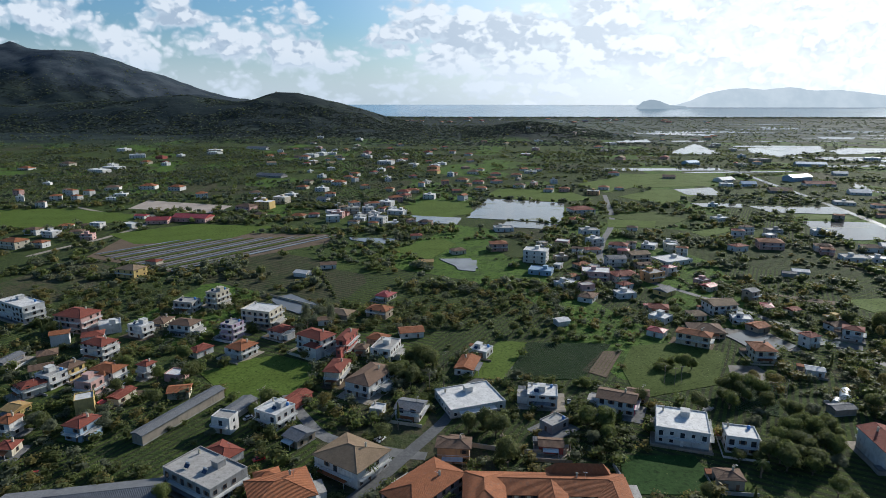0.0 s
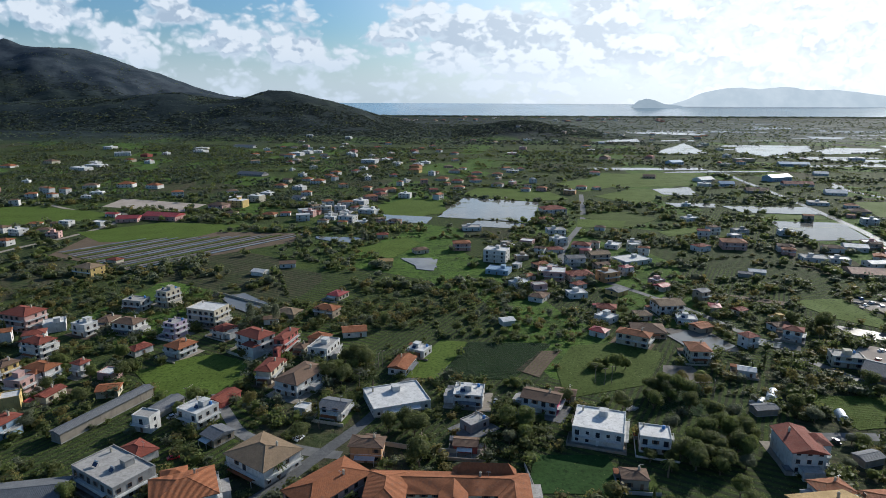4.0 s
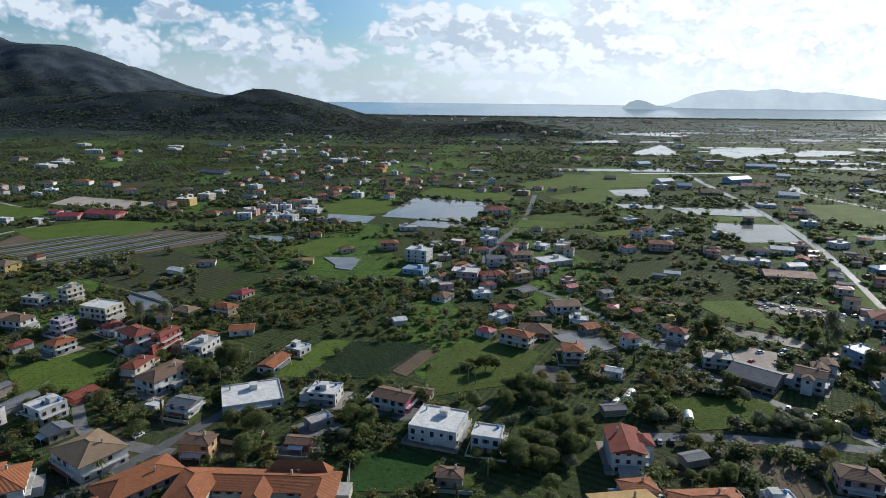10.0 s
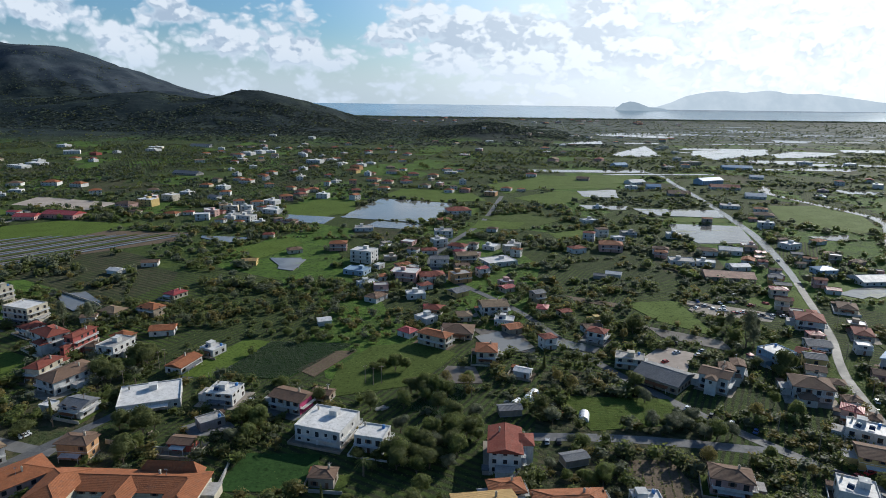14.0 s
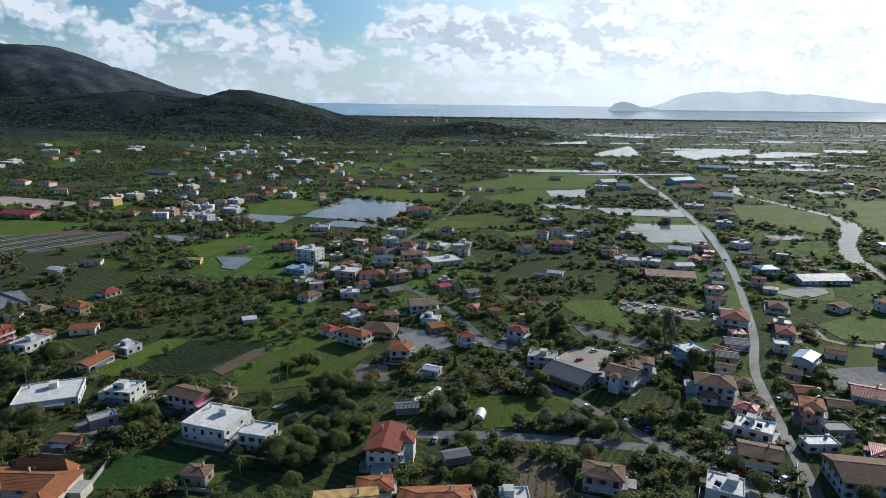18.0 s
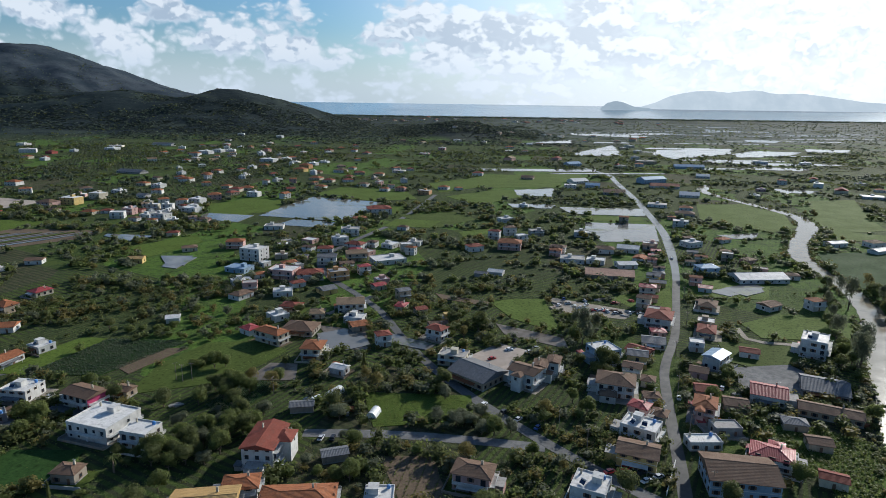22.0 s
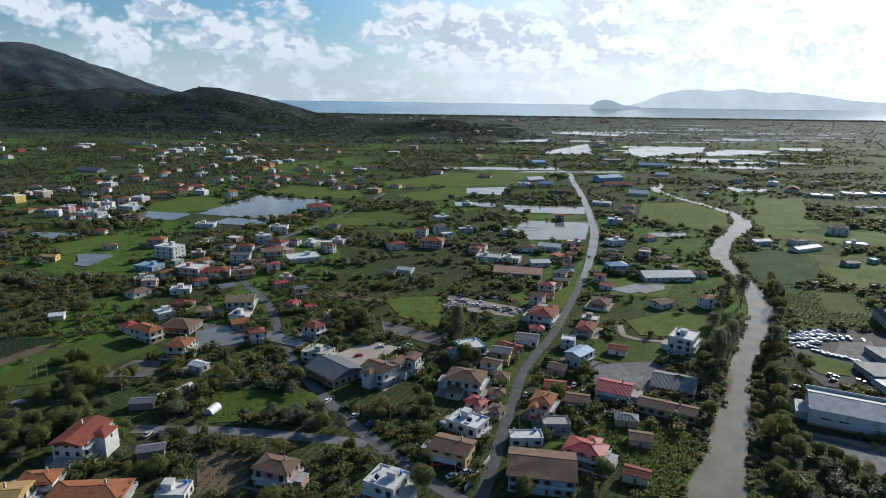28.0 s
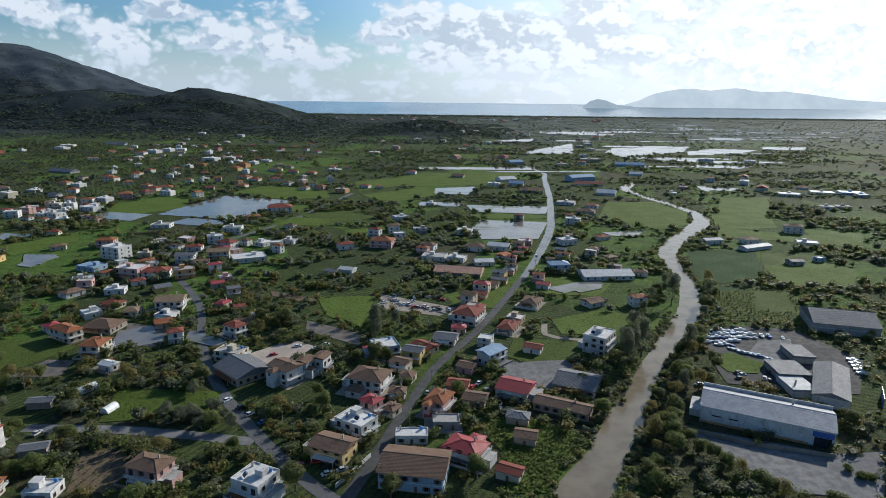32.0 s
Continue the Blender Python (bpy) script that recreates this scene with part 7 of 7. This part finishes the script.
clump(158, 189, 174, 182, 12, ("bush", "fresh"))
clump(124, 136, 333, 351, 4, ("broad",))
clump(206, 235, 304, 319, 10, ("broad",))
clump(152, 196, 199, 208, 16, ("olive", "bush"))
clump(132, 144, 234, 251, 4, ("autumn", "fresh"))
clump(213, 220, 229, 252, 6, ("olive", "broad"))
clump(223, 238, 196, 214, 7, ("broad", "olive"))
clump(247, 257, 214, 222, 4, ("autumn", "fresh"))
clump(176, 191, 236, 250, 5, ("bush", "autumn"))
clump(171, 172, 257, 264, 2, ("cypress",))
clump(463, 479, 340, 382, 7, ("tall",))
clump(282, 297, 284, 324, 7, ("tall", "fresh"))
clump(274, 295, 255, 279, 8, ("broad",))
clump(335, 345, 251, 260, 3, ("fresh",))
clump(322, 333, 280, 289, 4, ("olive",))
clump(411, 421, 265, 291, 5, ("tall", "fresh"))
clump(424, 440, 240, 287, 8, ("broad", "autumn"))
clump(395, 409, 188, 230, 10, ("autumn", "fresh"))
clump(446, 459, 254, 270, 5, ("broad",))
grow(462, 343, "tall", 1.5)
grow(473, 360, "tall", 1.5)
grow(462, 353, "tall", 1.5)
grow(410, 265, "tall", 1.5)
grow(418, 275, "tall", 1.5)
grow(405, 259, "tall", 1.5)
grow(593, 625, "tall", 1.5)
grow(282, 302, "tall", 1.5)
grow(286, 293, "tall", 1.5)
# both banks of the river
for i in range(34):
    y = 168 + i * 6.9
    x = 355 + (y - 147) * 0.535
    grow(x + 15.5 + rng.uniform(-1.5, 6), y, ("fresh", "broad", "bush", "autumn", "tall", "fresh")[i % 6], rng.uniform(0.8, 1.25))
    if i > 13:
        grow(x - 12.5 + rng.uniform(-4, 1.0), y + 2, ("bush", "fresh", "broad", "tall")[i % 4], rng.uniform(0.7, 1.2))
# reeds and bushes overhanging the river
brush = random.Random(17)
spots = []
for c, e in zip(RIVER_LINE, RIVER_LINE[1:]):
    t = Vector((e.x - c.x, e.y - c.y)).normalized()
    for side_ in (-1, 1):
        for _ in range(3 if c.y < 480 else 2 if c.y < 640 else 1):
            if noise.noise((c.x * 0.03, c.y * 0.03, 2.0 * side_)) < (-0.35 if side_ > 0 else -0.05):
                continue
            off = side_ * -1 * (0.5 * c.z + brush.uniform(-0.6, 4.0))
            r = brush.uniform(0.9, 2.3)
            x, y = c.x - t.y * off + brush.uniform(-1.5, 1.5), c.y + t.x * off + brush.uniform(-1.5, 1.5)
            spots.append((x, y, -0.2 * r, r, r * brush.uniform(1.0, 1.7), (0, 2, 2, 1, 3, 2)[brush.randrange(6)]))
scatter_stuff("riverbank_bushes", spots, "reeds and bushes overhanging the river banks", 60, (1, 2), 0.19)
# bushes on the forecourt and along its edge
for x, y, kind in ((434, 202, 'bush'), (435, 195, 'bush'), (436, 198, 'citrus'), (412, 191, 'fresh'), (414, 185, 'broad'), (416, 180, 'fresh'), (419, 175, 'autumn'), (422, 170, 'fresh'), (424, 166, 'broad'), (427, 163, 'autumn'), (458, 179, 'bush'), (460, 175, 'bush'), (463, 174, 'bush'), (411, 198, 'fresh')):
    spots_near.append((x, y))
    tree(x, y, kind, 0.8)
# gardens
for _ in range(6000):
    y = 156 + (rng.random() ** 1.2) * 165
    x = rng.uniform(-0.78 * y - 12, 321 + 0.80 * y)
    g = noise.noise((x * 0.023, y * 0.023, 5.0)) + 0.5 * noise.noise((x * 0.075, y * 0.075, 9.0))
    if g < -0.05 or not free(x, y) or any((x - a) ** 2 + (y - b) ** 2 < 6.0 ** 2 for a, b in spots_near):
        continue
    pick = rng.random()
    grow(x, y, "broad" if pick < 0.30 else "fresh" if pick < 0.52 else "bush" if pick < 0.68 else "citrus" if pick < 0.80 else "olive" if pick < 0.92 else "autumn" if pick < 0.96 else "cypress", rng.uniform(0.65, 1.2))


def fill(name, n, x0, x1, y0, y1, detail, clump_, gate, size, label, leafs, avoid=0, tall=(1.1, 1.9), stray=0.03):
    """Trees and bushes past counting: dense groves, a few strays on the open land."""
    rr = random.Random(len(name) + n)
    spots = []
    for _ in range(n):
        y = rr.uniform(y0, y1)
        a, b = max(x0, -0.80 * y - 45), min(x1, 321 + 0.86 * y)
        if b <= a:
            continue
        x = rr.uniform(a, b)
        if at_cell(x, y) > avoid:
            continue
        k = 0.013 if y < 720 else 0.006
        g = 1.25 * noise.noise((x * k, y * k * 1.7, 5.0)) + 0.55 * noise.noise((x * 0.05, y * 0.05, 9.0))
        if g < gate and rr.random() > stray:
            continue
        r = rr.uniform(*size)
        spots.append((x, y, float(rise(x, y)) - 0.25 * r, r, r * rr.uniform(*tall), leafs[rr.randrange(len(leafs))]))
    scatter_stuff(name, spots, label, detail, size, clump_)


fill("garden_trees", 7000, -300, 630, 153, 393, 84, 0.13, -0.16, (1.7, 4.4), "dense garden trees and tall bushes between the houses", (0, 0, 2, 1, 1, 0, 2, 3, 3))
fill("undergrowth", 2400, -300, 630, 150, 405, 52, 0.15, -0.12, (0.5, 1.3), "bushes and rank undergrowth between the gardens", (0, 2, 2, 1, 0), tall=(0.8, 1.4))
fill("copse_trees", 9500, -495, 810, 382, 720, 46, 0.19, 0.06, (2.2, 5.2), "garden trees and copses of the mid plain", (2, 0, 2, 1, 1, 0, 3, 1))
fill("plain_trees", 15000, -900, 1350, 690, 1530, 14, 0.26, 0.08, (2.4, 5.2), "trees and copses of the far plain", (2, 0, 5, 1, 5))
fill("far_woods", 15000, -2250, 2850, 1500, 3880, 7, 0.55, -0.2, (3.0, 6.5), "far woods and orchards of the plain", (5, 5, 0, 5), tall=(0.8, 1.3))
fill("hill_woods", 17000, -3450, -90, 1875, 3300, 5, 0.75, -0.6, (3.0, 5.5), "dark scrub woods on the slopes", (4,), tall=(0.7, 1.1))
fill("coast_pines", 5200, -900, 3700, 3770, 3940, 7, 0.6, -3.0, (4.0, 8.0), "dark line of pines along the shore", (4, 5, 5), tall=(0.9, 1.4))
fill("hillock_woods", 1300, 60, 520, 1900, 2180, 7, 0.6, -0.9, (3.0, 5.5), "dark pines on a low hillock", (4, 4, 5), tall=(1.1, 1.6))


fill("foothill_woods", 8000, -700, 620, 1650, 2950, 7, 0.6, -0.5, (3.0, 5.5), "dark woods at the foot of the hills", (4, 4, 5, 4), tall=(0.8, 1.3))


def hedges(name, x0, x1, y0, y1, detail, clump_, size, label):
    """Lines of bushes and trees along the borders of the plots."""
    rr = random.Random(len(name) * 7)
    spots = []
    ca, sa = math.cos(0.30), math.sin(0.30)
    for along, gap, length in ((0, 62, 75), (1, 78, 55)):
        for u in np.arange(-2600, 2600, gap):
            for v in np.arange(-2600, 2600, length):
                if rr.random() < 0.58:
                    continue
                off, n, s0 = rr.uniform(-14, 14), int(length / 2.6), rr.uniform(*size)
                for i in range(n):
                    if rr.random() < 0.18:
                        continue
                    w = v + 2.6 * i
                    lx, ly = (w, u + off) if along == 0 else (u + off, w)
                    x, y = lx * ca - ly * sa + rr.gauss(0, 0.9), lx * sa + ly * ca + rr.gauss(0, 0.9)
                    if not (max(x0, -0.80 * y - 45) < x < min(x1, 321 + 0.86 * y) and y0 < y < y1) or at_cell(x, y) > 0:
                        continue
                    r = s0 * rr.uniform(0.6, 1.25)
                    spots.append((x, y, float(rise(x, y)) - 0.25 * r, r, r * rr.uniform(1.0, 1.7), (0, 0, 2, 1, 2)[rr.randrange(5)]))
    scatter_stuff(name, spots, label, detail, size, clump_)


hedges("hedgerows", -560, 900, 300, 720, 30, 0.24, (1.4, 3.2), "long hedges and tree lines between the plots")
hedges("far_hedgerows", -1000, 1500, 720, 1500, 12, 0.38, (2.2, 4.4), "tree lines between the far plots")

# olive groves planted in rows below the hills
grove = []
for i in range(-60, 60):
    for j in range(-60, 60):
        x, y = -470 + 8.2 * i + 2.6 * j + rng.gauss(0, 0.7), 1130 - 2.2 * i + 8.6 * j + rng.gauss(0, 0.7)
        if at_cell(x, y) == 0 and rng.random() < 0.85 and 735 < y < 1560 and -0.8 * y - 40 < x < -60 and noise.noise((x * 0.006, y * 0.004, 2.0)) > -0.12:
            r = rng.uniform(1.9, 2.9)
            grove.append((x, y, float(rise(x, y)) - 0.2 * r, r, r * rng.uniform(1.1, 1.5), 1))
scatter_stuff("olive_groves", grove, "grey-green olive trees in rows below the hills", 14, (2, 3), 0.30)

# grass tufts and weeds on the open ground near the village
tr = np.random.RandomState(8)
base = [clump_cloud(300 + v, 7, 0.55, 0.3, 0.30, 2) for v in range(6)]
blades, kinds_ = [], []
for i in range(26000):
    y = 148 + 240 * tr.rand() ** 1.3
    x = tr.uniform(-0.76 * y - 10, 321 + 0.78 * y)
    if at_cell(x, y) < 2 and noise.noise((x * 0.05, y * 0.05, 3.0)) > -0.25:
        blades.append(base[i % 6] * np.array([1.0, 1.0, 0.6]) * tr.uniform(0.35, 0.95) + np.array([x, y, 0.08]))
        kinds_ += [(2, 2, 0, 2, 2)[i % 5]] * len(base[i % 6])
solid("weeds", quads_mesh("weeds", np.concatenate(blades), LEAF, kinds_), "tufts of grass and weeds on open ground", "grass", "stuff")

# ---- small things ----
car(230.8, 227.8, -35, "white")
car(243.4, 215.9, -40, "silver")
car(238.2, 221.7, -38, "black")
car(250.2, 209.9, -40, "blue")
car(169.3, 201.3, -10, "silver")
car(173.6, 201.3, -5, "black")
car(247.7, 285.1, -75, "white")
car(238.1, 274.0, -60, "red")
car(252.0, 297.6, -20, "black")
car(261.5, 287.5, -80, "silver")
car(257.5, 282.5, -80, "white")
car(-22.9, 203.8, -30, "silver")
car(-21.1, 202.3, -30, "white")
car(-73.7, 217.7, -40, "silver")
car(-131.7, 180.6, -70, "red")
car(-61.5, 189.5, -60, "red")
car(275.7, 183.4, -70, "red")
car(280.4, 180.8, -60, "black")
car(285.4, 178.6, -60, "silver")
car(280.6, 176.3, -60, "white")
car(398.1, 473.0, -5, "white")
car(445.6, 595.2, -5, "white")
car(269.9, 181.3, -70, "red")
car(313.6, 235.0, -20, "white")
car(52.6, 231.7, -10, "white")
car(332.8, 240.5, -30, "red")
car(336.1, 244.4, -30, "white")
car(285.4, 354.6, -40, "white")
car(292.0, 358.2, -70, "silver")
car(298.1, 351.0, -20, "white")
car(304.1, 345.3, -80, "red")
car(310.7, 347.4, -40, "white")
car(316.4, 341.3, -60, "silver")
car(291.3, 367.2, -10, "blue")
car(302.8, 356.5, -50, "white")
boat(470.0, 310.3, 10, 0.92, "white")
boat(472.9, 310.6, -35, 1.11, "white")
boat(476.5, 308.7, -20, 0.93, "white")
boat(478.8, 308.8, -30, 0.82, "blue")
boat(484.0, 310.7, -12, 1.06, "silver")
boat(485.4, 310.0, -12, 0.74, "white")
boat(466.4, 303.9, -35, 0.81, "white")
boat(469.5, 304.9, -35, 1.08, "white")
boat(472.3, 304.9, -12, 1.08, "white")
boat(476.4, 304.7, -35, 0.83, "blue")
boat(479.8, 305.2, -12, 1.07, "silver")
boat(482.6, 305.7, -12, 0.93, "white")
boat(486.2, 304.1, -20, 1.15, "white")
boat(461.8, 299.6, -20, 0.99, "white")
boat(466.4, 300.2, 10, 1.04, "white")
boat(469.6, 299.4, -12, 0.75, "blue")
boat(473.4, 300.2, -35, 0.98, "silver")
boat(477.4, 300.0, -20, 0.83, "white")
boat(480.9, 300.0, -30, 1.10, "white")
boat(486.0, 299.2, -12, 0.71, "white")
boat(458.2, 292.8, 10, 1.09, "white")
boat(463.3, 293.5, -30, 0.83, "blue")
boat(466.1, 294.1, -20, 0.81, "silver")
boat(470.9, 294.9, -35, 0.70, "white")
boat(473.7, 294.9, -12, 1.15, "white")
boat(463.1, 289.6, -20, 0.89, "white")
boat(466.1, 290.5, -30, 1.03, "white")
boat(469.1, 288.5, -35, 0.72, "blue")
boat(466.8, 284.3, -65, 0.78, "silver")
boat(469.1, 283.2, -56, 0.77, "white")
boat(470.3, 280.0, -52, 0.95, "white")
boat(472.6, 278.9, -65, 0.81, "white")
boat(474.5, 277.1, -65, 0.81, "white")
boat(476.5, 275.7, -59, 0.91, "blue")
boat(478.2, 273.6, -71, 0.71, "silver")
boat(480.2, 272.2, -56, 0.75, "white")
boat(491.7, 302.3, 80, 0.95, "white")
boat(495.2, 301.5, 84, 1.00, "blue")
boat(501.5, 299.2, 70, 0.80, "silver")
boat(520.3, 271.2, -20, 0.95, "white")
boat(518.9, 267.3, -20, 0.95, "white")
boat(517.5, 263.4, -20, 0.95, "white")
boat(516.2, 259.6, -20, 0.95, "white")
boat(515.0, 256.0, -20, 0.95, "white")
boat(494.9, 279.1, -12, 1.3, "red")
car(476.7, 265.4, -60, "silver")
car(475.2, 261.0, -60, "white")
car(471.4, 256.6, -50, "black")
car(457.1, 256.4, -70, "black")
car(457.9, 254.1, -75, "silver")
car(455.0, 250.5, -70, "black")
car(466.5, 250.6, -30, "silver")
car(467.5, 248.3, -30, "black")
car(434.0, 244.0, -80, "white")
tunnel(168.5, 236.8, 58, 8.0, 2.2)
tunnel(186.8, 219.5, 74, 6.1, 2.1)
tunnel(161.6, 232.0, 49, 4.0, 1.4)
scrap(286.0, 341.7, 0, WOOD, "jumbled heap of old boards and crates")
scrap(294.4, 341.9, 53, METAL, "jumbled heap of scrap sheet metal")
scrap(307.6, 337.3, 106, TILE["terracotta"], "jumbled heap of broken roof tiles")
scrap(321.1, 337.7, 159, WALL["grey"], "jumbled heap of rubble and blocks")
scrap(324.1, 212.7, 32, WOOD, "jumbled heap of old boards and crates")
scrap(327.0, 216.9, 85, METAL, "jumbled heap of scrap sheet metal")
scrap(323.2, 215.4, 138, TILE["terracotta"], "jumbled heap of broken roof tiles")
scrap(339.9, 238.4, 11, WALL["grey"], "jumbled heap of rubble and blocks")
scrap(171.4, 222.0, 64, WOOD, "jumbled heap of old boards and crates")
scrap(175.5, 220.6, 117, METAL, "jumbled heap of scrap sheet metal")
scrap(177.9, 223.5, 170, TILE["terracotta"], "jumbled heap of broken roof tiles")
scrap(106.7, 225.5, 43, WALL["grey"], "jumbled heap of rubble and blocks")
scrap(23.3, 204.0, 96, WOOD, "jumbled heap of old boards and crates")
scrap(159.3, 231.7, 149, METAL, "jumbled heap of scrap sheet metal")
scrap(377.1, 213.4, 22, TILE["terracotta"], "jumbled heap of broken roof tiles")
scrap(344.1, 219.9, 75, WALL["grey"], "jumbled heap of rubble and blocks")
scrap(348.8, 221.4, 128, WOOD, "jumbled heap of old boards and crates")
scrap(342.0, 222.8, 1, METAL, "jumbled heap of scrap sheet metal")
scrap(315.0, 367.5, 35, WOOD, "jumbled heap of old boards and crates")
scrap(294.3, 354.9, 86, METAL, "jumbled heap of scrap sheet metal")
scrap(316.9, 347.0, 20, TILE["brown"], "jumbled heap of broken roof tiles")
scrap(304.9, 345.3, 179, WALL["grey"], "jumbled heap of rubble and blocks")
scrap(332.9, 364.7, 108, WALL["red"], "heap of rusty red scrap")
scrap(288.7, 361.4, 151, WALL["stone"], "heap of stones and old bricks")
scrap(285.4, 354.2, 26, WOOD, "jumbled heap of old boards and crates")
scrap(297.1, 350.5, 22, METAL, "jumbled heap of scrap sheet metal")
scrap(336.2, 347.0, 101, TILE["brown"], "jumbled heap of broken roof tiles")
scrap(301.2, 350.0, 51, WALL["grey"], "jumbled heap of rubble and blocks")
scrap(310.4, 347.0, 125, WALL["red"], "heap of rusty red scrap")
scrap(333.8, 349.2, 152, WALL["stone"], "heap of stones and old bricks")
scrap(281.2, 351.2, 50, WOOD, "jumbled heap of old boards and crates")
scrap(321.7, 382.8, 21, METAL, "jumbled heap of scrap sheet metal")
scrap(322.9, 361.0, 50, TILE["brown"], "jumbled heap of broken roof tiles")
scrap(311.8, 366.4, 163, WALL["grey"], "jumbled heap of rubble and blocks")
scrap(336.4, 355.0, 37, WALL["red"], "heap of rusty red scrap")
scrap(293.3, 357.5, 10, WALL["stone"], "heap of stones and old bricks")
scrap(284.6, 359.4, 155, WOOD, "jumbled heap of old boards and crates")
scrap(342.6, 353.4, 147, METAL, "jumbled heap of scrap sheet metal")
scrap(331.2, 345.4, 60, TILE["brown"], "jumbled heap of broken roof tiles")
scrap(292.5, 361.6, 93, WALL["grey"], "jumbled heap of rubble and blocks")
scrap(343.2, 362.2, 144, WALL["red"], "heap of rusty red scrap")
scrap(305.9, 348.0, 149, WALL["stone"], "heap of stones and old bricks")
scrap(307.9, 374.1, 50, WOOD, "jumbled heap of old boards and crates")
car(300.5, 351.1, 57, "white")
car(306.5, 346.1, -86, "silver")
car(312.5, 344.2, 7, "white")
car(319.2, 342.3, 65, "black")
car(325.1, 341.5, -6, "white")
car(331.1, 340.6, -90, "silver")
car(303.5, 364.3, 20, "white")
car(320.9, 360.3, -62, "red")
palm(104.9, 179.7, 6)
palm(-22.3, 178.0, 6)
palm(1.6, 239.7, 7)
palm(45.6, 195.3, 4.5)
palm(381.5, 242.3, 6)
pole(101.1, 246.8, 0)
pole(97.4, 248.9, 40)
pole(143.4, 235.4, 80)
pole(265.5, 195.6, 30)
pole(-70.3, 228.9, 70)
pole(-71.4, 226.5, 20)
pole(258.0, 209.2, 60)
pole(104.5, 248.5, 10)
pole(1.7, 261.6, 50)
pole(3.1, 264.8, 0)
pole(299.5, 170.0, -20)
pole(307.0, 207.0, -20)
pole(315.0, 240.0, -20)
pole(328.5, 279.0, -20)
pole(351.0, 322.5, -20)
pole(367.5, 369.0, -20)
pole(390.0, 429.0, -20)
wires((299.5, 170.0), (307.0, 207.0), -20)
wires((307.0, 207.0), (315.0, 240.0), -20)
wires((315.0, 240.0), (328.5, 279.0), -20)
wires((328.5, 279.0), (351.0, 322.5), -20)
wires((351.0, 322.5), (367.5, 369.0), -20)
wires((367.5, 369.0), (390.0, 429.0), -20)
pole(-4.4, 241.3, 30)
pole(-8.8, 219.8, 30)
wires((3.6, 262.9), (-4.4, 241.3), 30)
wires((-4.4, 241.3), (-8.8, 219.8), 30)
garden_wall([(-114.2, 367.2), (-108.9, 372.2), (-73.4, 349.2), (-68.3, 344.1), (-79.4, 329.1)], 1.6, WALL["cream"], "cream garden wall round a pond")
garden_wall([(10.2, 198.3), (26.5, 193.9), (44.1, 193.1)], 1.8, WALL["cream"], "pale garden wall behind the school yard")
garden_wall([(58.6, 184.6), (60.5, 167.6)], 1.6, WALL["grey"], "grey block boundary wall")
garden_wall([(194.6, 173.7), (193.6, 164.7)], 1.5, WALL["grey"], "grey block boundary wall")
garden_wall([(294.1, 186.9), (284.5, 168.8)], 1.6, WALL["white"], "white yard wall beside the street")
garden_wall([(410.6, 206.3), (432.0, 194.5), (458.4, 186.6)], 1.8, WALL["stone"], "long stone boundary wall of the warehouse")
garden_wall([(174.3, 166.2), (172.4, 173.5)], 1.4, WALL["tan"], "low tan garden wall")
garden_wall([(59.6, 167.8), (58.5, 186.3)], 1.5, WALL["grey"], "grey block boundary wall")
